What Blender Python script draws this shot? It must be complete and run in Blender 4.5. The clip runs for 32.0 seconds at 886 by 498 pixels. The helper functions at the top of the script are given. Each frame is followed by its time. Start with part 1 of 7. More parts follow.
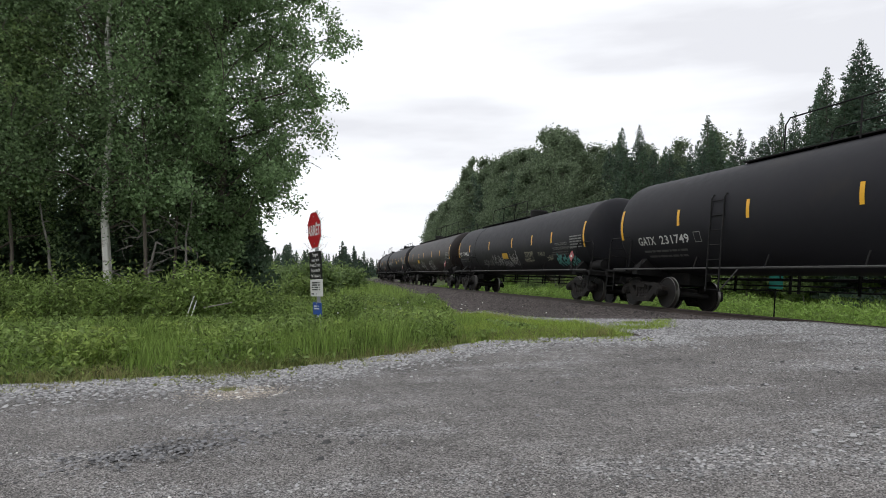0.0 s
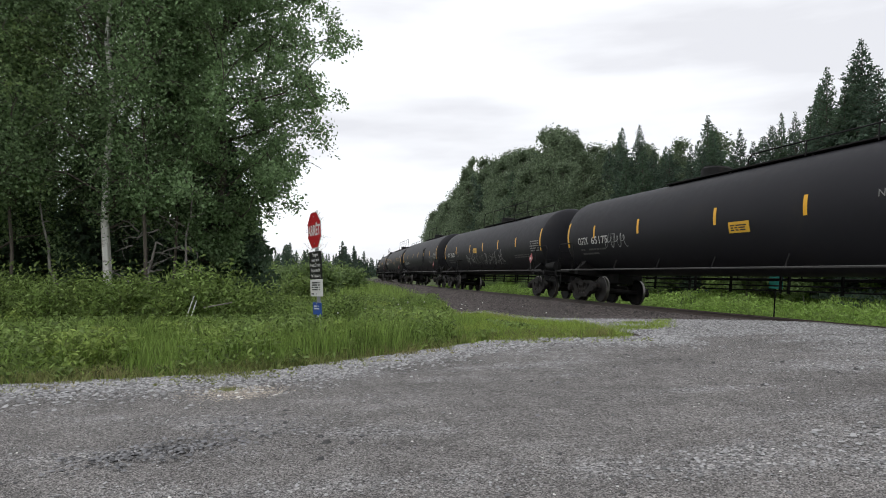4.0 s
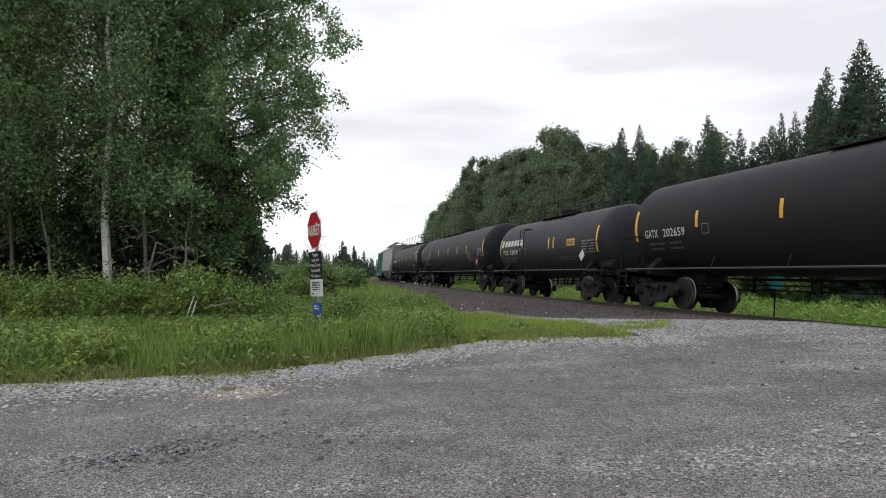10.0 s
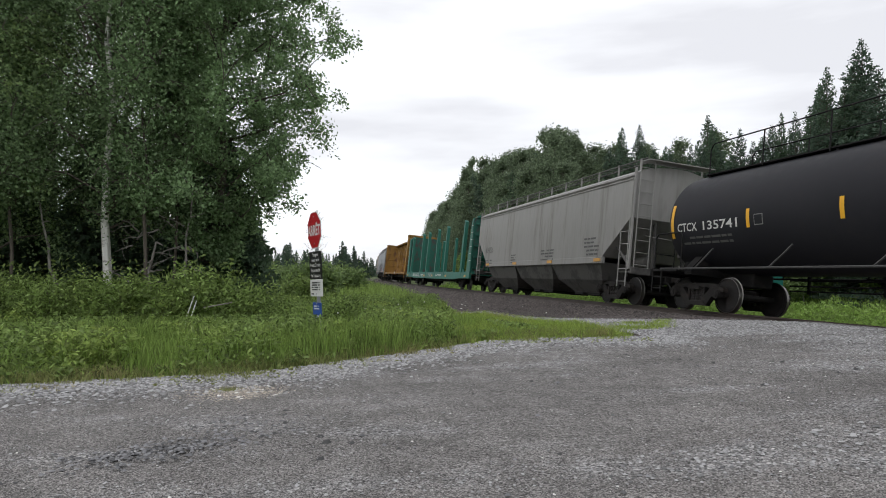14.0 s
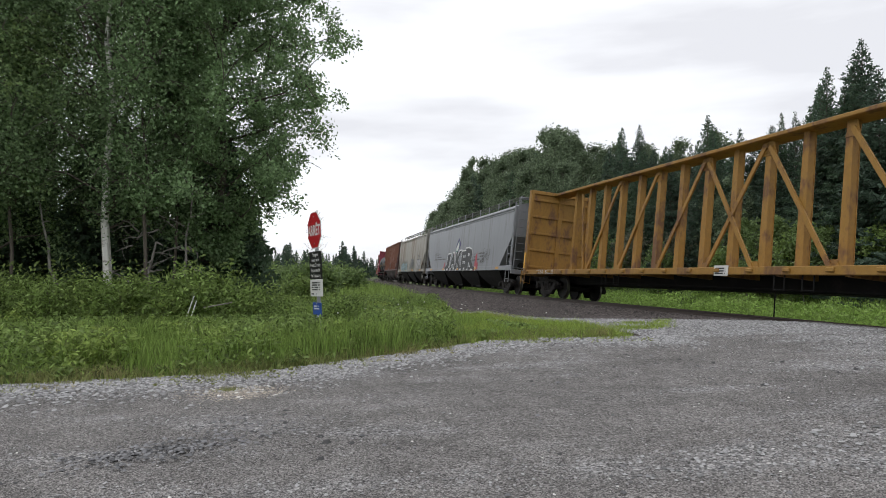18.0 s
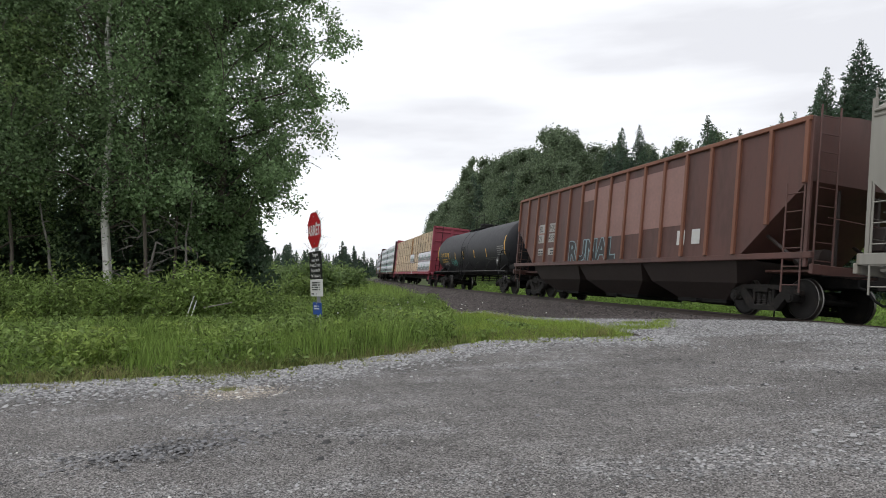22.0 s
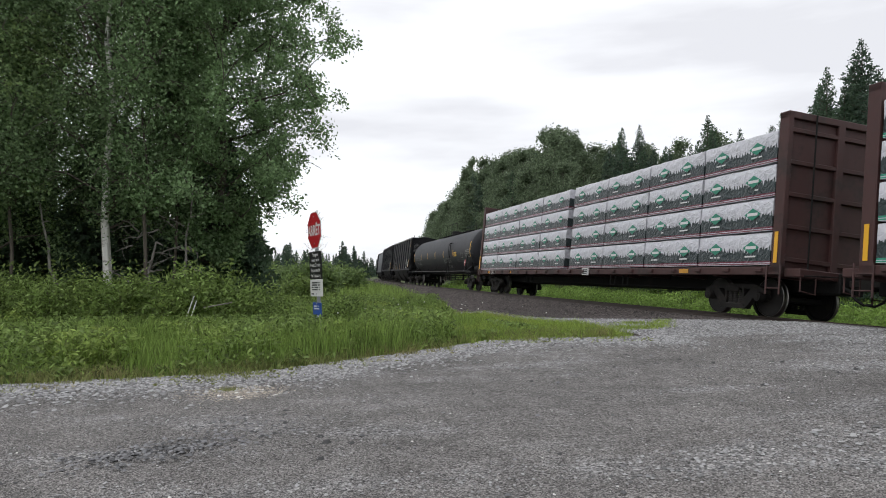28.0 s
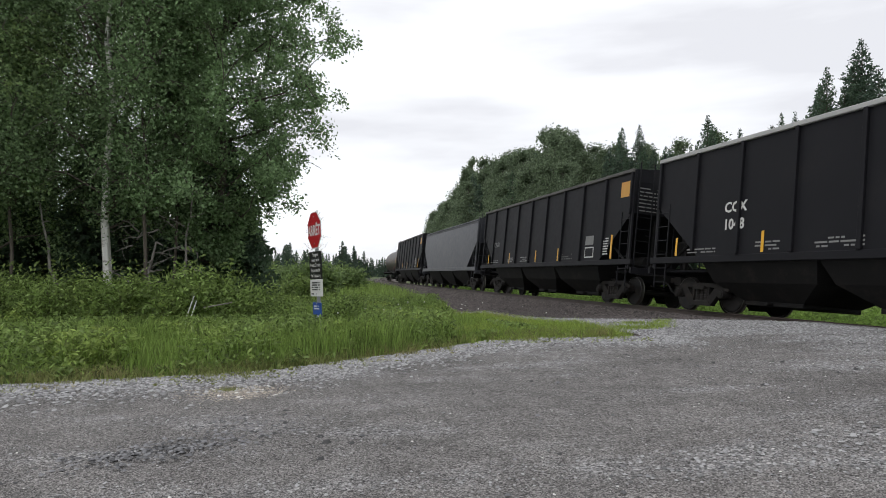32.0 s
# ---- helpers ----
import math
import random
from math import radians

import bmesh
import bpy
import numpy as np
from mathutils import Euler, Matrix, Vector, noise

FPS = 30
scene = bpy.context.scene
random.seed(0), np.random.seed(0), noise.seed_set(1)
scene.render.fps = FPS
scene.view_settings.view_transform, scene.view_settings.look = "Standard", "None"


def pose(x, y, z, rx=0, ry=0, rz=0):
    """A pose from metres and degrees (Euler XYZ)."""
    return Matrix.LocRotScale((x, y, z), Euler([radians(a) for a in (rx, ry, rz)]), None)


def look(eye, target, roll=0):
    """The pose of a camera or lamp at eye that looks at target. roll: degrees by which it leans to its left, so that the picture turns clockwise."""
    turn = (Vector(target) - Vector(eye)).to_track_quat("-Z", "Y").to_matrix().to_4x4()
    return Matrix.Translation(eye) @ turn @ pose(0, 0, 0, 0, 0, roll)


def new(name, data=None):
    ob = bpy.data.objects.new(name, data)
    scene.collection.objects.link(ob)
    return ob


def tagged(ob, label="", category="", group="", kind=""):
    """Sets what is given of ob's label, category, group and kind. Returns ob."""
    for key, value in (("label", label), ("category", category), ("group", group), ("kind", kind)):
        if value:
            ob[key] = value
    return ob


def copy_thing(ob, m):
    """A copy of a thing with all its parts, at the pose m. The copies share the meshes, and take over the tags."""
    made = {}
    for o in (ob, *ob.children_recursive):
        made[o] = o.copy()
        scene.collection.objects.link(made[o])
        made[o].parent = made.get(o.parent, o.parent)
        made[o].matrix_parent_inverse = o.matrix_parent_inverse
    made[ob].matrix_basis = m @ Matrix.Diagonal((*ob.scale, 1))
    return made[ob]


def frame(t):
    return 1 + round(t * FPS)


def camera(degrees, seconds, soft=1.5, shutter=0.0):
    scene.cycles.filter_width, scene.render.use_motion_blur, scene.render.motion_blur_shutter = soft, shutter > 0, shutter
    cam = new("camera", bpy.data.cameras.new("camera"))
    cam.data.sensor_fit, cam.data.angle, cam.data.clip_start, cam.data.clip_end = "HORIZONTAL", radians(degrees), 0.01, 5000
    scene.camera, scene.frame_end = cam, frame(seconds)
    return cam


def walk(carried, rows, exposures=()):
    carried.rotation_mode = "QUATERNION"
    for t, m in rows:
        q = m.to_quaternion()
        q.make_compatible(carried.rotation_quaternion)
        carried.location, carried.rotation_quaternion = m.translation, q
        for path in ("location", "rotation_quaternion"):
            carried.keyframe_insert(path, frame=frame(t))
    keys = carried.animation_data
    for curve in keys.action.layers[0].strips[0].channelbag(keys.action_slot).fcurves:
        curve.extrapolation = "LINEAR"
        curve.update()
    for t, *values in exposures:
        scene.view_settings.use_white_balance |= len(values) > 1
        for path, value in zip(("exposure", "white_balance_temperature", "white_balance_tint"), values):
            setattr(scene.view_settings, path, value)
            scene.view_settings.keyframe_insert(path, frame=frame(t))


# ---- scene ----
# ---- camera, fixed on its tripod ----
EYE = (0.0, 0.0, 0.97)
TILT = radians(2.262)
cam = camera(69.65, 32.0, soft=0.95)
AIM = (0.0, math.cos(TILT), 0.97 + math.sin(TILT))
walk(cam, [(0.0, look(EYE, AIM, 0.32)), (32.0, look(EYE, AIM, 0.32))], exposures=[(0.0, 0.0), (32.0, 0.0)])

# ---- overcast sky and a wide, weak sun ----
SUN_EL, SUN_AZ = radians(55), radians(-125)
world = bpy.data.worlds.new("overcast_sky")
scene.world = world
world.use_nodes = True
wt = world.node_tree
wt.nodes.clear()


def wnode(kind, **values):
    n = wt.nodes.new(kind)
    for key, value in values.items():
        n.inputs[key].default_value = value
    return n


w_out, w_bg, w_sky = wnode("ShaderNodeOutputWorld"), wnode("ShaderNodeBackground"), wnode("ShaderNodeTexSky")
w_sky.sky_type, w_sky.sun_disc, w_sky.sun_elevation, w_sky.sun_rotation = "NISHITA", False, SUN_EL, SUN_AZ
w_co, w_map = wnode("ShaderNodeTexCoord"), wnode("ShaderNodeMapping")
w_map.inputs["Scale"].default_value = (1.0, 1.0, 5.0)
w_noise = wnode("ShaderNodeTexNoise", Scale=1.9, Detail=5.0, Roughness=0.48)
w_ramp = wnode("ShaderNodeValToRGB")
w_ramp.color_ramp.elements[0].position, w_ramp.color_ramp.elements[0].color = 0.40, (0.88, 0.888, 0.935, 1)
w_ramp.color_ramp.elements[1].position, w_ramp.color_ramp.elements[1].color = 0.60, (1.18, 1.20, 1.24, 1)
w_scale = wt.nodes.new("ShaderNodeVectorMath")
w_scale.operation = "SCALE"
w_scale.inputs["Scale"].default_value = 0.10
w_mix = wt.nodes.new("ShaderNodeMix")
w_mix.data_type = "RGBA"
w_mix.inputs["Factor"].default_value = 0.93
link = wt.links.new
link(w_co.outputs["Generated"], w_map.inputs["Vector"])
link(w_map.outputs["Vector"], w_noise.inputs["Vector"])
link(w_noise.outputs["Fac"], w_ramp.inputs["Fac"])
link(w_sky.outputs["Color"], w_scale.inputs[0])
link(w_scale.outputs["Vector"], w_mix.inputs["A"])
link(w_ramp.outputs["Color"], w_mix.inputs["B"])
link(w_mix.outputs["Result"], w_bg.inputs["Color"])
w_bg.inputs["Strength"].default_value = 1.0
link(w_bg.outputs["Background"], w_out.inputs["Surface"])
sun = new("sun", bpy.data.lights.new("sun", "SUN"))
sun.data.energy, sun.data.angle, sun.data.color = 0.9, radians(35), (1.0, 0.985, 0.975)
sun.matrix_world = look(
    (40 * math.sin(SUN_AZ) * math.cos(SUN_EL), 40 * math.cos(SUN_AZ) * math.cos(SUN_EL), 40 * math.sin(SUN_EL)), (0, 0, 0))

# ---- plan: the line is an arc of 679 m radius, canted 5.7 degrees; rows along it in metres from the crossing ----
TX, TY, TURN, BEND, CANT = 8.497, 15.554, -1.3071, 0.0014724, 0.0994
CX, CY = TX - math.sin(TURN) / BEND, TY + math.cos(TURN) / BEND
SPEED = 14.05


def smooth(a, b, x):
    t = np.clip((x - a) / (b - a), 0.0, 1.0)
    return t * t * (3 - 2 * t)


def on_line(s):
    """Plan position and heading of the track's centre at s."""
    a = TURN + BEND * s
    return CX + math.sin(a) / BEND, CY - math.cos(a) / BEND, a


def along(s, y=0.0, z=0.0):
    """The pose at s, y metres to the left of the centre and z above the rails, canted with the track."""
    x, yy, a = on_line(s)
    return (Matrix.Translation((x, yy, 0)) @ Matrix.Rotation(a, 4, "Z") @ Matrix.Translation((0, -0.75, 0)) @ Matrix.Rotation(-CANT, 4, "X")
            @ Matrix.Translation((0, 0.75 + y, z)))


def plan(w, s, z=0.0):
    """The place w metres outside the outer rail at s (arrays welcome)."""
    a = TURN + BEND * np.asarray(s, float)
    r = 1 / BEND + 0.75 + np.asarray(w, float)
    return CX + np.sin(a) * r, CY - np.cos(a) * r


def to_line(x, y):
    dx, dy = np.asarray(x, float) - CX, np.asarray(y, float) - CY
    return np.hypot(dx, dy) - 1 / BEND - 0.75, (np.arctan2(dx, -dy) - TURN) / BEND


def ground_z(x, y):
    w, s = to_line(x, y)
    pad = -0.42 + 0.37 * smooth(-8, 1.5, s) - 0.37 * smooth(12, 22, s)
    near = pad + (-0.5 - pad) * smooth(1.2, 12.2, w)
    far = -0.62 + 0.3 * smooth(-6, -16, w) + 0.9 * smooth(-16, -60, w)
    z = np.where(w > -1.4, near, far)
    left = smooth(16, 30, w) * smooth(-2, -12, s)
    return z + 0.35 * left + 1.2 * smooth(150, 900, np.hypot(x, y))


# ---- mesh helpers ----
class Geo:
    """Collects vertices and faces of one mesh."""

    def __init__(self):
        self.v, self.f, self.sharp = [], [], True

    def add(self, verts, faces):
        n = len(self.v)
        self.v += [tuple(p) for p in verts]
        self.f += [tuple(n + i for i in f) for f in faces]
        return self

    def box(self, x0, x1, y0, y1, z0, z1, c=0.0, m=None):
        if c <= 0:
            vs = [(x, y, z) for z in (z0, z1) for y in (y0, y1) for x in (x0, x1)]
            fs = [(0, 2, 3, 1), (4, 5, 7, 6), (0, 1, 5, 4), (2, 6, 7, 3), (0, 4, 6, 2), (1, 3, 7, 5)]
        else:
            c = min(c, 0.45 * min(x1 - x0, y1 - y0, z1 - z0))
            vs, key = [], {}
            for i in (0, 1):
                for j in (0, 1):
                    for k in (0, 1):
                        X, Y, Z = (x0, x1)[i], (y0, y1)[j], (z0, z1)[k]
                        dx, dy, dz = (c, -c)[i], (c, -c)[j], (c, -c)[k]
                        for ax, p in enumerate(((X, Y + dy, Z + dz), (X + dx, Y, Z + dz), (X + dx, Y + dy, Z))):
                            key[i, j, k, ax] = len(vs)
                            vs.append(p)
            fs = []
            for i in (0, 1):
                q = [key[i, 0, 0, 0], key[i, 1, 0, 0], key[i, 1, 1, 0], key[i, 0, 1, 0]]
                fs.append(q if i else q[::-1])
                q = [key[0, i, 0, 1], key[0, i, 1, 1], key[1, i, 1, 1], key[1, i, 0, 1]]
                fs.append(q if i else q[::-1])
                q = [key[0, 0, i, 2], key[1, 0, i, 2], key[1, 1, i, 2], key[0, 1, i, 2]]
                fs.append(q if i else q[::-1])
                for j in (0, 1):
                    fs.append([key[0, i, j, 1], key[1, i, j, 1], key[1, i, j, 2], key[0, i, j, 2]])
                    fs.append([key[i, 0, j, 0], key[i, 1, j, 0], key[i, 1, j, 2], key[i, 0, j, 2]])
                    fs.append([key[i, j, 0, 0], key[i, j, 1, 0], key[i, j, 1, 1], key[i, j, 0, 1]])
                    for k in (0, 1):
                        fs.append([key[i, j, k, 0], key[i, j, k, 1], key[i, j, k, 2]])
        if m is not None:
            vs = [m @ Vector(p) for p in vs]
        return self.add(vs, fs)

    def tube(self, pts, r, n=6, caps=True, r2=None):
        """A round bar along pts; r2: the radius at the far end."""
        pts = [Vector(p) for p in pts]
        rings, up = [], None
        for i, p in enumerate(pts):
            d = (pts[min(i + 1, len(pts) - 1)] - pts[max(i - 1, 0)]).normalized()
            if up is None:
                up = d.orthogonal().normalized()
            side = d.cross(up).normalized()
            up = side.cross(d).normalized()
            rr = r if r2 is None else r + (r2 - r) * i / max(1, len(pts) - 1)
            rings.append([p + rr * (math.cos(2 * math.pi * k / n) * up + math.sin(2 * math.pi * k / n) * side) for k in range(n)])
        vs = [q for ring in rings for q in ring]
        fs = [(i * n + k, i * n + (k + 1) % n, (i + 1) * n + (k + 1) % n, (i + 1) * n + k) for i in range(len(pts) - 1) for k in range(n)]
        if caps:
            fs += [tuple(range(n))[::-1], tuple((len(pts) - 1) * n + k for k in range(n))]
        return self.add(vs, fs)

    def lathe(self, prof, n=32, m=None, caps=True):
        """Turns (x, r) about the x axis."""
        vs, fs = [], []
        for x, r in prof:
            vs += [(x, r * math.cos(2 * math.pi * k / n), r * math.sin(2 * math.pi * k / n)) for k in range(n)]
        for i in range(len(prof) - 1):
            fs += [(i * n + k, (i + 1) * n + k, (i + 1) * n + (k + 1) % n, i * n + (k + 1) % n) for k in range(n)]
        if caps:
            fs += [tuple(range(n)), tuple((len(prof) - 1) * n + k for k in range(n))[::-1]]
        if m is not None:
            vs = [m @ Vector(p) for p in vs]
        return self.add(vs, fs)

    def prism(self, poly, y0, y1, m=None):
        """A plate of outline (x, z) from y0 to y1."""
        n = len(poly)
        vs = [(x, y0, z) for x, z in poly] + [(x, y1, z) for x, z in poly]
        fs = [tuple(range(n)), tuple(range(n, 2 * n))[::-1]] + [(i, n + i, n + (i + 1) % n, (i + 1) % n) for i in range(n)]
        if m is not None:
            vs = [m @ Vector(p) for p in vs]
        return self.add(vs, fs)

    def loft(self, sections):
        """Skin through outlines of equal length, capped."""
        n = len(sections[0])
        vs = [p for sec in sections for p in sec]
        fs = [(i * n + k, i * n + (k + 1) % n, (i + 1) * n + (k + 1) % n, (i + 1) * n + k) for i in range(len(sections) - 1) for k in range(n)]
        fs += [tuple(range(n))[::-1], tuple((len(sections) - 1) * n + k for k in range(n))]
        return self.add(vs, fs)

    def mesh(self, name, material, soft=None):
        me = bpy.data.meshes.new(name)
        me.from_pydata(self.v, [], self.f)
        bm = bmesh.new()
        bm.from_mesh(me)
        bmesh.ops.recalc_face_normals(bm, faces=bm.faces)
        bm.to_mesh(me)
        bm.free()
        me.materials.append(material)
        if soft:
            me.shade_smooth()
            me.set_sharp_from_angle(angle=radians(soft))
        return me


def part(name, geo, material, parent, label="", soft=None):
    """One mesh object under a thing or a part."""
    if isinstance(geo, list):
        first = part(name, geo[0], material, parent, label, soft)
        for g in geo[1:]:
            part("stroke", g, material, first)
        return first
    data = geo.mesh(name, material, soft) if isinstance(geo, Geo) else geo
    ob = new(name, data)
    ob.parent = parent
    return tagged(ob, label)


def fast_mesh(name, verts, faces, material):
    """A large mesh from arrays of vertices and equal-sided faces."""
    verts, faces = np.asarray(verts, np.float32), np.asarray(faces, np.int32)
    me = bpy.data.meshes.new(name)
    me.vertices.add(len(verts))
    me.vertices.foreach_set("co", verts.ravel())
    k = faces.shape[1]
    me.loops.add(faces.size)
    me.loops.foreach_set("vertex_index", faces.ravel())
    me.polygons.add(len(faces))
    me.polygons.foreach_set("loop_start", np.arange(0, faces.size, k, dtype=np.int32))
    me.update(calc_edges=True)
    me.materials.append(material)
    return me


# ---- materials ----
def material(name, color, rough=0.6, metal=0.0, vary=0.15, scale=8.0, bump=0.0, bump_scale=40.0, second=None, second_at=0.6, stretch=(1, 1, 1),
             island=0.0, spec=0.5, obj_random=0.0, fine=0.0):
    """Base colour broken up at two scales, with relief."""
    m = bpy.data.materials.new(name)
    m.use_nodes = True
    nt = m.node_tree
    bs = nt.nodes["Principled BSDF"]
    bs.inputs["Roughness"].default_value, bs.inputs["Metallic"].default_value = rough, metal
    bs.inputs["Specular IOR Level"].default_value = spec
    co = nt.nodes.new("ShaderNodeTexCoord")
    mp = nt.nodes.new("ShaderNodeMapping")
    mp.inputs["Scale"].default_value = stretch
    nt.links.new(co.outputs["Object"], mp.inputs["Vector"])

    def tex(s, detail=4.0):
        n = nt.nodes.new("ShaderNodeTexNoise")
        n.inputs["Scale"].default_value, n.inputs["Detail"].default_value = s, detail
        nt.links.new(mp.outputs["Vector"], n.inputs["Vector"])
        return n.outputs["Fac"]

    def calc(op, a, b):
        n = nt.nodes.new("ShaderNodeMath")
        n.operation = op
        for i, v in enumerate((a, b)):
            if isinstance(v, (int, float)):
                n.inputs[i].default_value = v
            else:
                nt.links.new(v, n.inputs[i])
        return n.outputs[0]

    def mix(fac, a, b):
        n = nt.nodes.new("ShaderNodeMix")
        n.data_type = "RGBA"
        for key, v in (("Factor", fac), ("A", a), ("B", b)):
            if isinstance(v, (int, float, tuple)):
                n.inputs[key].default_value = v if not isinstance(v, tuple) else (*v[:3], 1)
            else:
                nt.links.new(v, n.inputs[key])
        return n.outputs["Result"]

    big, small = tex(scale), tex(scale * 7, 3.0)
    gain = calc("ADD", 1 - vary, calc("MULTIPLY", calc("ADD", big, small), vary))
    if island:
        geo = nt.nodes.new("ShaderNodeNewGeometry")
        gain = calc("MULTIPLY", gain, calc("ADD", 1 - island, calc("MULTIPLY", geo.outputs["Random Per Island"], 2 * island)))
    if obj_random:
        info = nt.nodes.new("ShaderNodeObjectInfo")
        gain = calc("MULTIPLY", gain, calc("ADD", 1 - obj_random, calc("MULTIPLY", info.outputs["Random"], 2 * obj_random)))
    col = (*color, 1)
    if second is not None:
        r = nt.nodes.new("ShaderNodeValToRGB")
        r.color_ramp.elements[0].position, r.color_ramp.elements[1].position = second_at - 0.06, second_at + 0.06
        nt.links.new(calc("ADD", calc("MULTIPLY", big, 0.7), calc("MULTIPLY", small, 0.3)), r.inputs["Fac"])
        col = mix(r.outputs["Color"], color, second)
    tint = nt.nodes.new("ShaderNodeVectorMath")
    tint.operation = "SCALE"
    if isinstance(col, tuple):
        tint.inputs[0].default_value = color
    else:
        nt.links.new(col, tint.inputs[0])
    nt.links.new(gain, tint.inputs["Scale"])
    nt.links.new(tint.outputs["Vector"], bs.inputs["Base Color"])
    nt.links.new(calc("ADD", rough - 0.1, calc("MULTIPLY", small, 0.2)), bs.inputs["Roughness"])
    if bump:
        b = nt.nodes.new("ShaderNodeBump")
        b.inputs["Strength"].default_value, b.inputs["Distance"].default_value = bump, 0.02
        nt.links.new(tex(bump_scale, 5.0), b.inputs["Height"])
        nt.links.new(b.outputs["Normal"], bs.inputs["Normal"])
    return m


def leaf_material(name, color, island=0.35, second=None):
    m = material(name, color, rough=0.55, vary=0.25, scale=0.35, island=island, second=second, second_at=0.56, spec=0.25)
    nt = m.node_tree
    bs, out = nt.nodes["Principled BSDF"], nt.nodes["Material Output"]
    tr, mx = nt.nodes.new("ShaderNodeBsdfTranslucent"), nt.nodes.new("ShaderNodeMixShader")
    mx.inputs["Fac"].default_value = 0.48
    nt.links.new(bs.inputs["Base Color"].links[0].from_socket, tr.inputs["Color"])
    nt.links.new(bs.outputs["BSDF"], mx.inputs[1])
    nt.links.new(tr.outputs["BSDF"], mx.inputs[2])
    nt.links.new(mx.outputs["Shader"], out.inputs["Surface"])
    return m


def stone_material(name, color, dark, size, size2, rough=0.9, patch=0.25, contrast=0.75, contrast2=0.75, wear=None, gap=1.0):
    """A bed of small stones: cells of differing tone with dark joints, at two sizes, over broad worn patches."""
    m = bpy.data.materials.new(name)
    m.use_nodes = True
    nt = m.node_tree
    bs = nt.nodes["Principled BSDF"]
    bs.inputs["Roughness"].default_value, bs.inputs["Specular IOR Level"].default_value = rough, 0.25
    co = nt.nodes.new("ShaderNodeTexCoord")

    def calc(op, a, b=0.0, c=None):
        n = nt.nodes.new("ShaderNodeMath")
        n.operation = op
        for i, v in enumerate((a, b) if c is None else (a, b, c)):
            if isinstance(v, (int, float)):
                n.inputs[i].default_value = v
            else:
                nt.links.new(v, n.inputs[i])
        return n.outputs[0]

    def noise_at(scale, detail=4.0):
        n = nt.nodes.new("ShaderNodeTexNoise")
        n.inputs["Scale"].default_value, n.inputs["Detail"].default_value = scale, detail
        nt.links.new(co.outputs["Object"], n.inputs["Vector"])
        return n.outputs["Fac"]

    tones, heights = [], []
    for scale, contrast in ((1 / size, contrast), (1 / size2, contrast2)):
        v = nt.nodes.new("ShaderNodeTexVoronoi")
        v.inputs["Scale"].default_value, v.inputs["Randomness"].default_value = scale, 1.0
        nt.links.new(co.outputs["Object"], v.inputs["Vector"])
        sep = nt.nodes.new("ShaderNodeSeparateColor")
        nt.links.new(v.outputs["Color"], sep.inputs[0])
        joint = calc("SUBTRACT", 1.0, calc("MULTIPLY", calc("POWER", calc("MINIMUM", calc("MULTIPLY", v.outputs["Distance"], 1.25), 1.0), 2.2), gap))
        tones.append(calc("MULTIPLY", calc("ADD", 1 - contrast, calc("MULTIPLY", sep.outputs[0], 2 * contrast)), joint))
        heights.append(calc("MULTIPLY", joint, calc("ADD", 0.4, sep.outputs[1])))
    broad, fine = noise_at(0.55, 6.0), noise_at(30.0, 5.0)
    pick = calc("GREATER_THAN", calc("ADD", noise_at(1.6, 4.0), calc("MULTIPLY", noise_at(9.0, 2.0), 0.35)), 0.72)
    if wear:
        at = nt.nodes.new("ShaderNodeAttribute")
        at.attribute_name = wear
        loose = calc("ADD", at.outputs["Fac"], calc("MULTIPLY", calc("SUBTRACT", calc("ADD", noise_at(2.2, 5.0), noise_at(14.0, 3.0)), 1.0), 1.1))
        pick = calc("GREATER_THAN", loose, 0.5)
    tone = calc("ADD", calc("MULTIPLY", tones[0], calc("SUBTRACT", 1.0, pick)), calc("MULTIPLY", tones[1], pick))
    tone = calc("MULTIPLY", tone, calc("ADD", 0.3, calc("MULTIPLY", fine, 1.4)))
    tone = calc("MULTIPLY", tone, calc("ADD", 0.6, calc("MULTIPLY", noise_at(3.2, 5.0), 0.8)))
    tone = calc("MULTIPLY", tone, calc("ADD", 1.25 - patch * 1.2, calc("MULTIPLY", broad, patch * 2.4)))
    mx = nt.nodes.new("ShaderNodeMix")
    mx.data_type = "RGBA"
    mx.inputs["A"].default_value, mx.inputs["B"].default_value = (*dark, 1), (*color, 1)
    r = nt.nodes.new("ShaderNodeValToRGB")
    r.color_ramp.elements[0].position, r.color_ramp.elements[1].position = 0.42, 0.56
    if wear:
        r.color_ramp.elements[0].position, r.color_ramp.elements[1].position = 0.1, 0.8
    nt.links.new(loose if wear else broad, r.inputs["Fac"])
    nt.links.new(r.outputs["Color"], mx.inputs["Factor"])
    sc = nt.nodes.new("ShaderNodeVectorMath")
    sc.operation = "SCALE"
    nt.links.new(mx.outputs["Result"], sc.inputs[0])
    nt.links.new(tone, sc.inputs["Scale"])
    nt.links.new(sc.outputs["Vector"], bs.inputs["Base Color"])
    b = nt.nodes.new("ShaderNodeBump")
    b.inputs["Strength"].default_value, b.inputs["Distance"].default_value = 1.0, size * 0.6
    nt.links.new(calc("ADD", calc("ADD", heights[0], heights[1]), calc("MULTIPLY", fine, 0.5)), b.inputs["Height"])
    nt.links.new(b.outputs["Normal"], bs.inputs["Normal"])
    return m


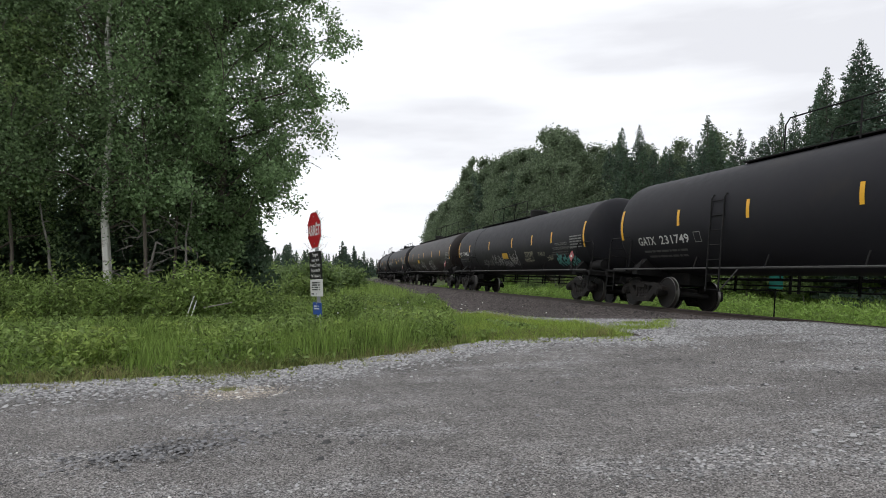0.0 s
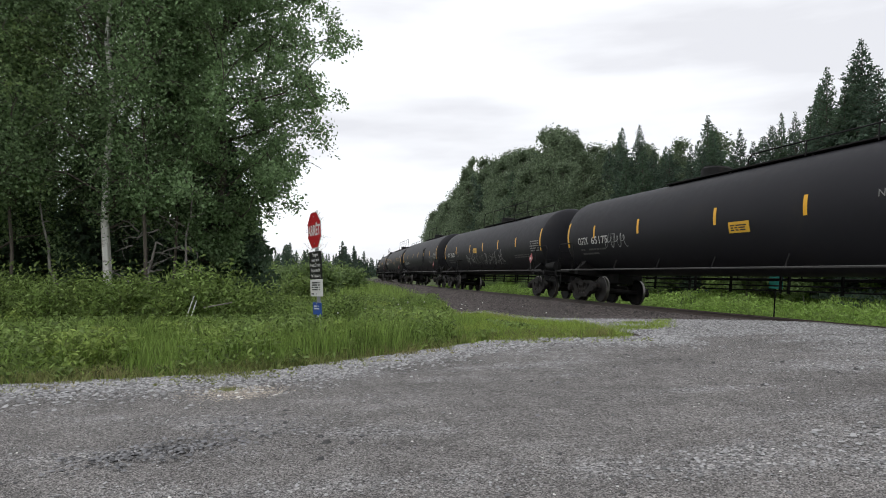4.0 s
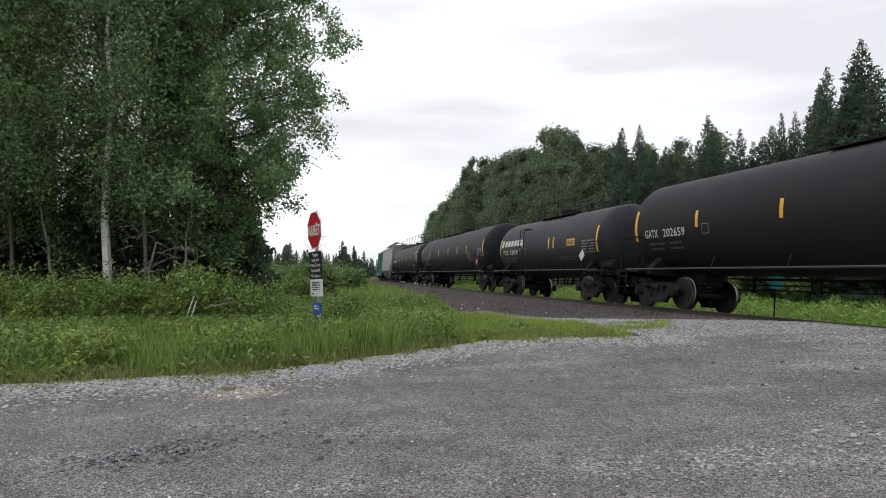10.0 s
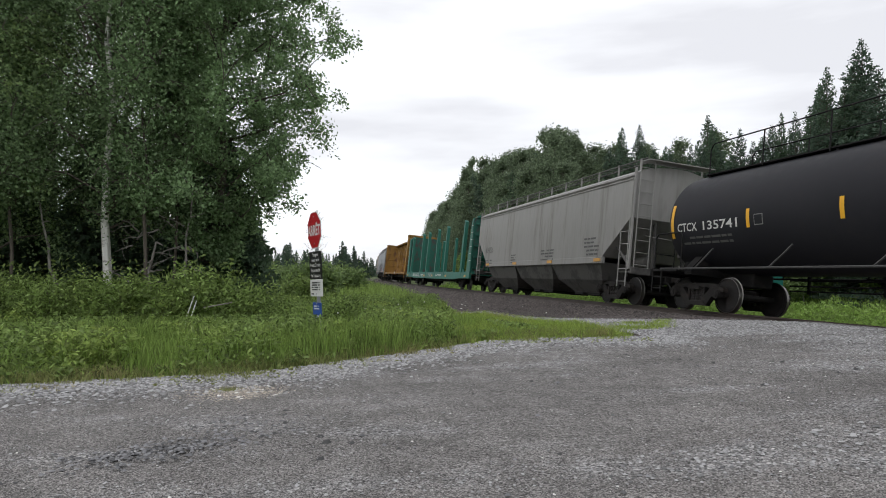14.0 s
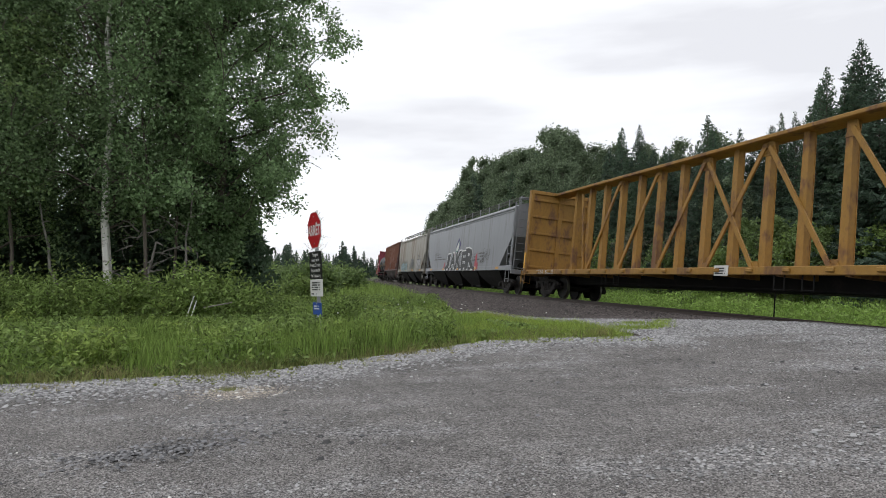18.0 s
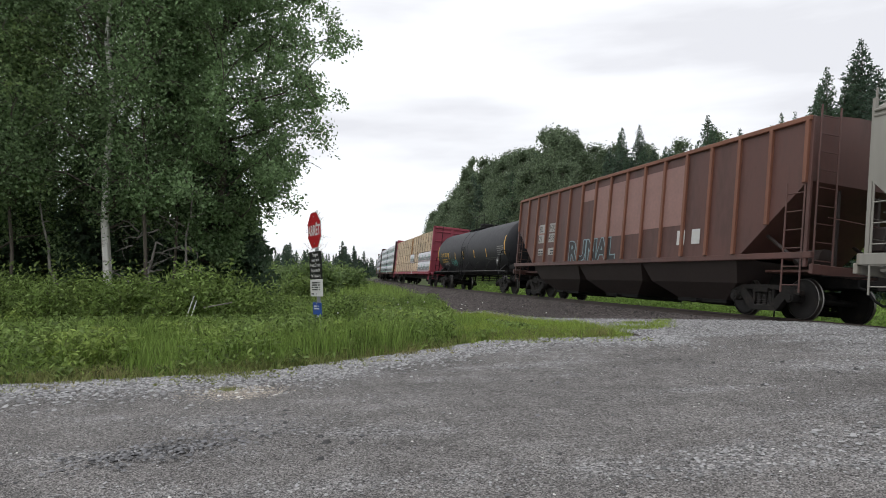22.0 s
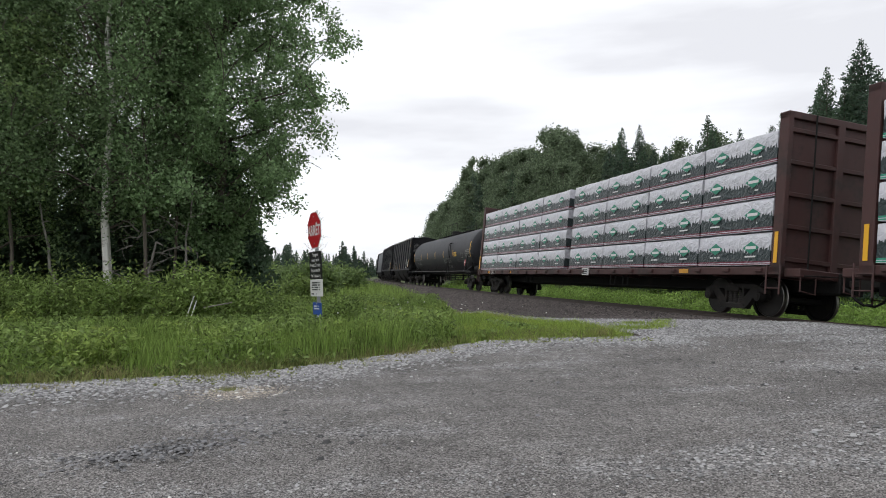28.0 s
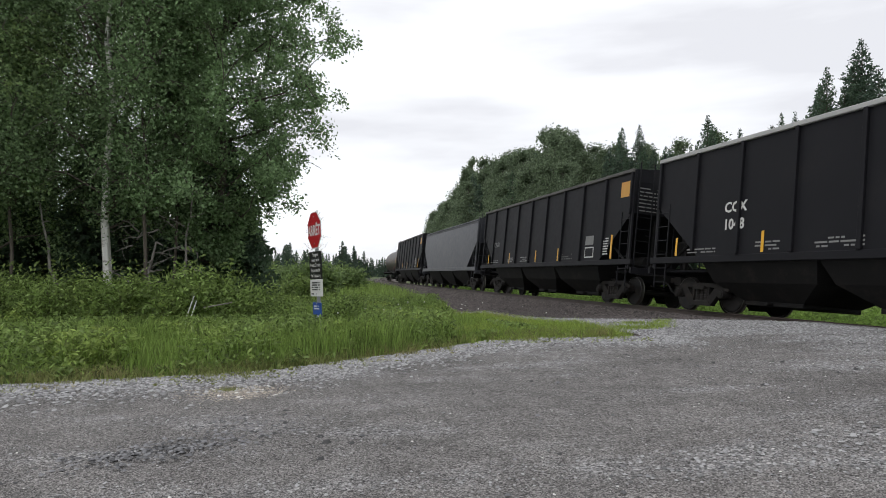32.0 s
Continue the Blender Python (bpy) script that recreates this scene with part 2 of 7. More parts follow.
M_GRAVEL = stone_material("gravel", (0.256, 0.250, 0.246), (0.184, 0.175, 0.168), 0.010, 0.019, contrast=0.8, contrast2=0.8, patch=0.45, wear="loose", gap=0.55)
M_STONE = material("loose_stone", (0.27, 0.268, 0.268), rough=0.85, vary=0.3, scale=3, island=0.6)
M_SOIL = material("meadow_soil", (0.09, 0.115, 0.035), rough=0.95, vary=0.5, scale=0.7, bump=0.6, bump_scale=12, second=(0.06, 0.09, 0.025), second_at=0.5)
M_BALLAST = stone_material("ballast", (0.135, 0.115, 0.105), (0.115, 0.10, 0.095), 0.05, 0.075, patch=0.12)
M_BALLAST_STONE = material("ballast_stone", (0.085, 0.072, 0.068), rough=0.9, vary=0.3, scale=4, island=0.65)
M_RAIL = material("rail_steel", (0.06, 0.045, 0.038), rough=0.6, metal=0.3, vary=0.3, scale=3)
M_TIE = material("tie_wood", (0.06, 0.05, 0.042), rough=0.9, vary=0.5, scale=3, bump=0.4, bump_scale=30)
M_BLACK = material("black_tank_paint", (0.0188, 0.0188, 0.0222), rough=0.55, vary=0.35, scale=0.7, second=(0.0215, 0.0205, 0.0215), second_at=0.60, spec=0.14)
M_CHARCOAL = material("charcoal_tank_paint", (0.029, 0.0295, 0.034), rough=0.55, vary=0.3, scale=0.7, spec=0.18)
M_LEAF = leaf_material("poplar_leaf", (0.20, 0.30, 0.142), island=0.42)
M_NEEDLE = leaf_material("spruce_needle", (0.076, 0.116, 0.08))
M_BARK = material("bark", (0.10, 0.085, 0.07), rough=0.9, vary=0.5, scale=4, bump=0.6, bump_scale=25, stretch=(1, 1, 0.3))
M_BIRCH = material("birch_bark", (0.72, 0.70, 0.66), rough=0.8, vary=0.25, scale=3, second=(0.05, 0.045, 0.04), second_at=0.615, stretch=(1, 1, 3.5))
M_GRASS = leaf_material("grass_blade", (0.232, 0.33, 0.085), island=0.5)

# ---- ground, road, track ----
def ring_axis(fine, step, grow, far):
    a, d = list(np.arange(0, fine, step)), step
    while a[-1] < far:
        d *= grow
        a.append(a[-1] + d)
    a = np.array(a)
    return np.concatenate([-a[:0:-1], a])


gx, gy = ring_axis(32, 1.0, 1.16, 3500), ring_axis(64, 1.0, 1.16, 3500)
XX, YY = np.meshgrid(gx, gy)
ZZ = ground_z(XX, YY)
GW, GS = to_line(XX, YY)
ZZ = np.where((GW > -4.4) & (GW < 4.6) & ((GW < 1.0) | (GS < -2.5)) & (np.abs(GS) < 800), np.minimum(ZZ, -0.75), ZZ)


def grid_faces(ny, nx):
    i = np.arange(ny * nx).reshape(ny, nx)
    return np.stack([i[:-1, :-1], i[:-1, 1:], i[1:, 1:], i[1:, :-1]], -1).reshape(-1, 4)


ground = new("ground", fast_mesh("ground", np.stack([XX, YY, ZZ], -1).reshape(-1, 3), grid_faces(*XX.shape), M_SOIL))
tagged(ground, "green meadow soil under grass and woods", "ground", kind="structure")


def road_edge(w):
    """Where along the line the gravel ends and the grass begins."""
    return np.interp(w, [4.9, 5.4, 5.75, 6.1, 6.5, 7.1, 7.7, 8.4, 9.4, 10.4, 11.3, 12.1, 14.7, 20, 45], [2.5, 2.3, 2.1, 1.75, 1.4, 1.25, 1.3, 1.65, 2.0, 2.4, 2.9, 3.1, 3.4, 4.8, 10])


def ballast_toe(s):
    """How far out from the outer rail the ballast shoulder reaches."""
    return np.interp(s, [-80, -60, -26, -12, -8, -3.5, -2.3, -0.73, 0.23, 0.9, 1.6, 12, 22], [2.4, 2.5, 3.0, 4.0, 3.9, 3.6, 3.35, 2.7, 2.0, 1.1, 0.15, 0.12, 2.5])


def grass_limit(s):
    """How near the outer rail the grass comes."""
    return np.interp(s, [-54, -31, -18, -13, -8.4, -3.8, -1.7, -0.4, 0.7, 1.6], [1.3, 2.2, 3.8, 4.7, 5.2, 5.7, 5.75, 5.5, 4.95, 4.8])


rw, rs = np.concatenate([np.arange(0.1, 16, 0.12), np.arange(16, 45, 0.5)]), np.concatenate([np.arange(-22, 10, 0.12), np.arange(10, 26, 0.4)])
RW, RS = np.meshgrid(rw, rs)
# long bands of loose and packed stone, drawn out along the road
band = np.array([noise.noise((x * 0.32, y * 1.5, 1.0)) + 0.5 * noise.noise((x * 0.9, y * 3.4, 4.0)) for x, y in zip(*(v.ravel() for v in plan(RW, RS)))]).reshape(RW.shape)
wob = np.array([noise.noise((w * 0.9, s * 0.9, 3.0)) * 0.5 + noise.noise((w * 3.1, s * 3.1, 7.0)) * 0.25 for w, s in zip(RW.ravel(), RS.ravel())]).reshape(RW.shape)
inside = ((RS > road_edge(RW) + wob) | ((RW < grass_limit(RS) + 0.15 + 0.5 * wob) & (RS > -9.5 + wob))) & (RW > ballast_toe(RS) - 0.25)
RX, RY = plan(RW, RS)
RZ = ground_z(RX, RY) + 0.03 + 0.02 * wob * inside
rf = grid_faces(*RW.shape)
keep = inside.ravel()[rf].all(1)
road = new("gravel_road", fast_mesh("gravel_road", np.stack([RX, RY, RZ], -1).reshape(-1, 3), rf[keep], M_GRAVEL))
near_edge = np.clip(1.25 - (RS - road_edge(RW)) / 1.35, 0, 1) * np.clip((13.5 - RW) / 6 + 0.35, 0, 1)
by_rail = np.clip((5.6 - RW) / 3.0, 0, 1)
verge = np.clip((RS - 7.2) / 1.5, 0, 1) * np.clip((9.2 - RW) / 2.5, 0, 1)
rut = 0.22 * np.sin(RS * 2.4 + 0.25 * RW)
lo_ = np.clip(np.maximum(np.maximum(near_edge, 0.75 * by_rail), 0.5 * verge) + rut * 0.35 + 0.3 * wob + 0.85 * band, 0, 1)
at = road.data.attributes.new("loose", "FLOAT", "POINT")
at.data.foreach_set("value", lo_.ravel().astype(np.float32))
tagged(road, "grey crushed gravel road leading over the crossing", "road", kind="structure")

# ballast bed along the arc, seen in section (w outwards from the outer rail, z in the canted plane)
BS = np.concatenate([np.arange(-640, -60, 10), np.arange(-60, 30, 1.5), np.arange(30, 560, 10)])
bed = [(-4.6, -0.95), (-2.2, -0.36), (-1.9, -0.27), (0.35, -0.13), (0.75, -0.14), (1.7, -0.30), (4.3, -0.53), (5.0, -0.8)]
bx, by = plan(np.array([b[0] for b in bed])[None, :], BS[:, None])
bz = np.broadcast_to(np.array([b[1] for b in bed])[None, :], bx.shape).copy()
near_cross = (BS[:, None] > -9) & (BS[:, None] < 14) & (np.array([b[0] for b in bed])[None, :] > 0.7)
bz = np.where(near_cross, np.maximum(bz, ground_z(bx, by) + 0.012), bz)
ballast = new("ballast_bed", fast_mesh("ballast_bed", np.stack([bx, by, bz], -1).reshape(-1, 3), grid_faces(*bx.shape), M_BALLAST))
tagged(ballast, "dark crushed stone ballast bed under the track", "ballast", kind="structure")


def rail(name, y):
    prof = [(-0.036, 0.0), (0.036, 0.0), (0.036, -0.035), (0.010, -0.05), (0.010, -0.14), (0.07, -0.165), (0.07, -0.18), (-0.07, -0.18), (-0.07, -0.165),
            (-0.010, -0.14), (-0.010, -0.05), (-0.036, -0.035)]
    g, secs = Geo(), []
    for s in BS:
        m = along(s)
        secs.append([m @ Vector((0, y + a, b)) for a, b in prof])
    g.loft(secs)
    ob = new(name, g.mesh(name, M_RAIL, 40))
    return tagged(ob, "rust-brown steel running rail with a worn head", "rail", "rails of the track", "structure")


rail("rail_outer", -0.755)
rail("rail_inner", 0.755)


# ties
tie_me = Geo().box(-0.11, 0.11, -1.25, 1.25, -0.36, -0.175, 0.012).mesh("tie", M_TIE)
track = tagged(new("track_ties"), "dark creosoted wooden ties under the rails", "ties", kind="structure")
for i in range(150):
    s_ = -72 + i * 0.52
    t_ = new("tie", tie_me)
    t_.parent = track
    t_.matrix_basis = along(s_)

# ---- rolling stock: x runs forward along the car, the side towards the road is -y, z is up from the rails ----
M_FRAME = material("truck_steel", (0.017, 0.0155, 0.0145), rough=0.8, spec=0.22, vary=0.5, scale=3, second=(0.032, 0.026, 0.022), second_at=0.58, bump=0.2, bump_scale=60)
M_WHEEL = material("wheel_steel", (0.017, 0.0155, 0.015), rough=0.65, spec=0.3, vary=0.5, scale=4, second=(0.03, 0.025, 0.022), second_at=0.6)
M_TREAD = material("worn_tread", (0.20, 0.19, 0.18), rough=0.38, metal=0.95, vary=0.2, scale=6)
M_SPRING = material("spring_steel", (0.035, 0.032, 0.03), rough=0.7, spec=0.3, vary=0.4, scale=8)
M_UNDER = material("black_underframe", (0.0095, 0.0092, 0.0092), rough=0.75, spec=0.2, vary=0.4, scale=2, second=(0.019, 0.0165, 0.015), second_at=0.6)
M_DUSTY = material("dusty_black_rail", (0.05, 0.049, 0.048), rough=0.7, vary=0.3, scale=3)
M_YELLOW = material("yellow_reflector", (0.72, 0.38, 0.02), rough=0.45, vary=0.12, scale=6)
M_ORANGE = material("orange_label", (0.52, 0.25, 0.02), rough=0.5, vary=0.15, scale=6)
M_WHITE = material("white_stencil", (0.55, 0.55, 0.53), rough=0.7, vary=0.3, scale=7)
M_GREY_PAINT = material("grey_stencil", (0.20, 0.20, 0.195), rough=0.7, vary=0.35, scale=9)
M_DIM = material("faded_stencil", (0.085, 0.083, 0.08), rough=0.7, vary=0.4, scale=9)
M_PLACARD = material("red_placard", (0.30, 0.05, 0.05), rough=0.5, vary=0.15, scale=9)
M_TEAL = material("teal_spray", (0.10, 0.34, 0.32), rough=0.6, vary=0.25, scale=4)
M_SPRAY = material("white_spray", (0.30, 0.30, 0.30), rough=0.6, vary=0.35, scale=4)
M_DARK_SPRAY = material("black_spray", (0.02, 0.02, 0.022), rough=0.55, vary=0.25, scale=4)
M_RED_SPRAY = material("red_spray", (0.36, 0.05, 0.07), rough=0.6, vary=0.25, scale=4)
M_AMBER_PAINT = material("amber_stencil", (0.62, 0.36, 0.03), rough=0.6, vary=0.2, scale=6)

_text = {}


def text_mesh(words, size, bold=0.0):
    """Flat letters of the built-in font, left bottom at the origin: vertices and faces."""
    key = (words, size, bold)
    if key not in _text:
        cu = bpy.data.curves.new("letters", "FONT")
        cu.body, cu.size, cu.offset, cu.resolution_u = words, size, bold, 2
        ob = bpy.data.objects.new("letters", cu)
        me = bpy.data.meshes.new_from_object(ob)
        vs = np.array([v.co[:] for v in me.vertices]) if len(me.vertices) else np.zeros((0, 3))
        fs = [tuple(p.vertices) for p in me.polygons]
        bpy.data.objects.remove(ob)
        bpy.data.curves.remove(cu)
        bpy.data.meshes.remove(me)
        _text[key] = (vs, fs)
    return _text[key]


def letters(words, size, x, z, wrap, stretch=1.0, bold=0.0, lean=0.0, centre=False):
    """Letters on the road side of a car, starting at x and standing on z. wrap(x, z) gives the depth y of the surface there."""
    vs, fs = text_mesh(words, size, bold)
    g = Geo()
    if len(vs):
        w = vs[:, 0].max() * stretch
        x0 = x - w / 2 if centre else x
        pts = [(x0 + v[0] * stretch + lean * v[1], z + v[1]) for v in vs]
        g.add([(a, wrap(a, b), b) for a, b in pts], [f[::-1] for f in fs])
    return g


def patch(x0, x1, z0, z1, wrap, n=4, lift=0.0):
    """A thin painted strip that follows the surface."""
    g = Geo()
    zs = [z0 + (z1 - z0) * i / n for i in range(n + 1)]
    vs = [(x, wrap(x, z) - lift, z) for z in zs for x in (x0, x1)]
    return g.add(vs, [(2 * i, 2 * i + 1, 2 * i + 3, 2 * i + 2) for i in range(n)])


def bars(x0, x1, z0, z1, wrap, lines, seed, fill=0.85):
    """Lines of lettering too small to read, as short bars."""
    rnd, g = random.Random(seed), Geo()
    step = (z1 - z0) / lines
    for i in range(lines):
        x = x0 + rnd.uniform(0, 0.06) * (x1 - x0)
        while x < x1 - 0.05:
            w = min(rnd.uniform(0.12, 0.45), x1 - x)
            if rnd.random() < fill:
                p = patch(x, x + w - 0.04, z0 + i * step, z0 + (i + 0.55) * step, wrap, 1)
                g.add(p.v, p.f)
            x += w
    return g


def flat(y):
    return lambda x, z: y


def merged(name, parts, materials, soft=None):
    """One mesh out of several Geos, each with its own material."""
    g, idx = Geo(), []
    for i, p in enumerate(parts):
        g.add(p.v, p.f)
        idx += [i] * len(p.f)
    me = g.mesh(name, materials[0], soft)
    for m in materials[1:]:
        me.materials.append(m)
    me.polygons.foreach_set("material_index", idx)
    return me


# -- truck: frames, springs, wheelsets, built once --
WHEEL_R = 0.457


def wheel_mesh():
    body, tread = Geo(), Geo()
    for side in (-1, 1):
        turn = Matrix.Translation((0, side * 0.68, 0)) @ Matrix.Rotation(side * math.pi / 2, 4, "Z")
        body.lathe([(-0.01, 0.485), (-0.03, 0.47), (-0.035, 0.40), (-0.005, 0.36), (0.02, 0.16), (0.0, 0.12), (0.09, 0.12), (0.075, 0.16), (0.055, 0.37), (0.105, 0.395), (0.105, 0.44)], 30, turn)
        tread.lathe([(0.0, 0.484), (0.012, 0.462), (0.10, 0.455), (0.106, 0.44)], 30, turn, False)
    body.tube([(0, -1.02, 0), (0, 1.02, 0)], 0.075, 12)
    return merged("wheelset", [body, tread], [M_WHEEL, M_TREAD], 35)


def side_frame_mesh():
    g = Geo()
    for s in (1, -1):
        m = Matrix.Diagonal((s, 1, 1, 1))
        g.prism([(1.08, 0.52), (1.08, 0.62), (0.72, 0.735), (0.0, 0.75), (0.0, 0.645), (0.66, 0.625), (0.76, 0.585), (0.80, 0.53)], -0.075, 0.075, m)
        g.prism([(0.79, 0.62), (0.60, 0.66), (0.27, 0.33), (0.27, 0.15), (0.42, 0.15), (0.70, 0.45)], -0.07, 0.07, m)
        g.prism([(0.78, 0.56), (0.99, 0.53), (0.99, 0.40), (0.95, 0.40), (0.95, 0.50), (0.83, 0.50), (0.80, 0.36), (0.74, 0.40)], -0.06, 0.06, m)
        g.prism([(0.34, 0.24), (0.27, 0.24), (0.27, 0.66), (0.34, 0.66)], -0.06, 0.06, m)
        g.tube([(s * 0.889, -0.16, 0.457), (s * 0.889, 0.04, 0.457)], 0.115, 14)
        g.tube([(s * 0.889, -0.18, 0.457), (s * 0.889, -0.16, 0.457)], 0.07, 8)
        g.box(s * 0.889 - 0.11, s * 0.889 + 0.11, -0.08, 0.06, 0.5, 0.57, 0.015)
    g.prism([(-0.44, 0.145), (0.44, 0.145), (0.36, 0.255), (-0.36, 0.255)], -0.095, 0.095)
    return g.mesh("side_frame", M_FRAME, 30)


def spring_mesh():
    g = Geo()
    for x in (-0.17, 0.0, 0.17):
        prof = []
        for k in range(7):
            z = 0.262 + k * 0.046
            prof += [(z, 0.05), (z + 0.012, 0.07), (z + 0.03, 0.07), (z + 0.04, 0.05)]
        g.lathe(prof, 7, Matrix.Translation((x, 0, 0)) @ Matrix.Rotation(-math.pi / 2, 4, "Y"))
    g.box(-0.26, 0.26, -0.08, 0.08, 0.25, 0.27)
    g.box(-0.26, 0.26, -0.08, 0.08, 0.57, 0.59)
    return g.mesh("spring_set", M_SPRING, 60)


def bolster_mesh():
    g = Geo()
    g.prism([(-0.2, 0.57), (0.2, 0.57), (0.2, 0.66), (-0.2, 0.66)], -1.12, 1.12)
    g.box(-0.22, 0.22, -0.75, 0.75, 0.38, 0.68, 0.03)
    g.lathe([(0.0, 0.2), (0.10, 0.2)], 16, Matrix.Translation((0, 0, 0.68)) @ Matrix.Rotation(-math.pi / 2, 4, "Y"))
    for s in (-1, 1):
        g.box(s * 0.40 - 0.05, s * 0.40 + 0.05, -0.85, 0.85, 0.36, 0.44, 0.01)
        for y in (-0.7, 0.7):
            g.box(s * 0.43 - 0.03, s * 0.43 + 0.03, y - 0.09, y + 0.09, 0.3, 0.56, 0.01)
        g.tube([(s * 0.4, -0.2, 0.4), (0, 0, 0.34)], 0.025, 6)
    return g.mesh("bogie", M_FRAME, 30)


ME_WHEEL, ME_FRAME, ME_SPRING, ME_BOLSTER = wheel_mesh(), side_frame_mesh(), spring_mesh(), bolster_mesh()
WHEELSETS = []


def add_bogies(car, off):
    for s in (1, -1):
        b = part("bogie", ME_BOLSTER, None, car, "rusty cast steel railway truck")
        b.location.x = s * off
        for y in (-1, 1):
            f = part("side_frame", ME_FRAME, None, b)
            f.location.y = y * 0.99
            if y > 0:
                f.rotation_euler.z = math.pi
            part("spring_set", ME_SPRING, None, b).location.y = y * 0.99
        for x in (-1, 1):
            wsx = part("wheelset", ME_WHEEL, None, b, "steel wheelset with a bright worn tread")
            wsx.location = (x * 0.889, 0, WHEEL_R)
            WHEELSETS.append((wsx, car))


def coupler_mesh():
    g = Geo()
    g.box(-0.75, 0.0, -0.09, 0.09, 0.80, 0.95, 0.02)
    g.prism([(0.0, -0.13), (0.12, -0.15), (0.26, -0.11), (0.26, 0.0), (0.14, 0.02), (0.14, 0.14), (0.0, 0.15)], -0.14, 0.14,
            Matrix.Translation((-0.12, 0, 0.876)) @ Matrix.Rotation(math.pi / 2, 4, "X"))
    return g.mesh("coupler", M_FRAME, 30)


ME_COUPLER = coupler_mesh()


def hose_mesh():
    g = Geo()
    g.tube([(-0.5, -0.25, 0.80), (-0.25, -0.27, 0.72), (-0.1, -0.24, 0.52), (0.02, -0.15, 0.42), (0.14, -0.05, 0.44)], 0.03, 6)
    g.tube([(-0.35, -1.35, 0.92), (-0.35, -0.4, 0.98), (-0.15, -0.1, 1.02)], 0.016, 5)
    return g.mesh("brake_hose", M_UNDER, 40)


ME_HOSE = hose_mesh()


def add_couplers(car, L):
    for s in (1, -1):
        for name, me in (("coupler", ME_COUPLER), ("brake_hose", ME_HOSE)):
            c = part(name, me, None, car)
            c.location.x, c.rotation_euler.z = s * (L / 2 - 0.02), 0 if s > 0 else math.pi


def ladder_geo(x, y, z0, z1, w=0.4, lean=0.0, rungs=None, axis="x", r=0.014):
    """Two stiles and rungs, along x or across the car."""
    g = Geo()
    n = rungs or max(2, round((z1 - z0) / 0.38))
    d = (w / 2, 0) if axis == "x" else (0, w / 2)
    for s in (-1, 1):
        g.tube([(x + s * d[0], y + s * d[1], z0), (x + lean + s * d[0], y + s * d[1], z1)], r * 1.5, 6)
    for i in range(n):
        t = (i + 0.4) / n
        xx, z = x + lean * t, z0 + (z1 - z0) * t
        g.tube([(xx - d[0], y - d[1], z), (xx + d[0], y + d[1], z)], r, 5)
    return g


def rail_geo(pts, posts, drop, r=0.018):
    """A hand rail along pts with posts down from the given points."""
    g = Geo()
    g.tube(pts, r, 6)
    for p in posts:
        g.tube([p, (p[0], p[1], p[2] - drop)], r, 6)
    return g


def box_part(name, car, mat, *dims, c=0.01, label=""):
    return part(name, Geo().box(*dims, c), mat, car, label)


def yard_pipes(car, h, z=1.0):
    """Brake pipes and rods hung along the far side under the tank."""
    for dz in (0.0, -0.14, -0.27):
        part("brake_pipe", Geo().tube([(-h + 2.6, 0.75, z + dz), (h - 2.6, 0.75, z + dz)], 0.02, 6), M_UNDER, car)
    for i in range(7):
        x = -h + 3.2 + i * (2 * h - 6.4) / 6
        for dx in (0.0, 0.28 if i % 2 else 0.0):
            part("pipe_hanger", Geo().box(x + dx - 0.025, x + dx + 0.025, 0.72, 0.78, z - 0.34, z + 0.2), M_UNDER, car)


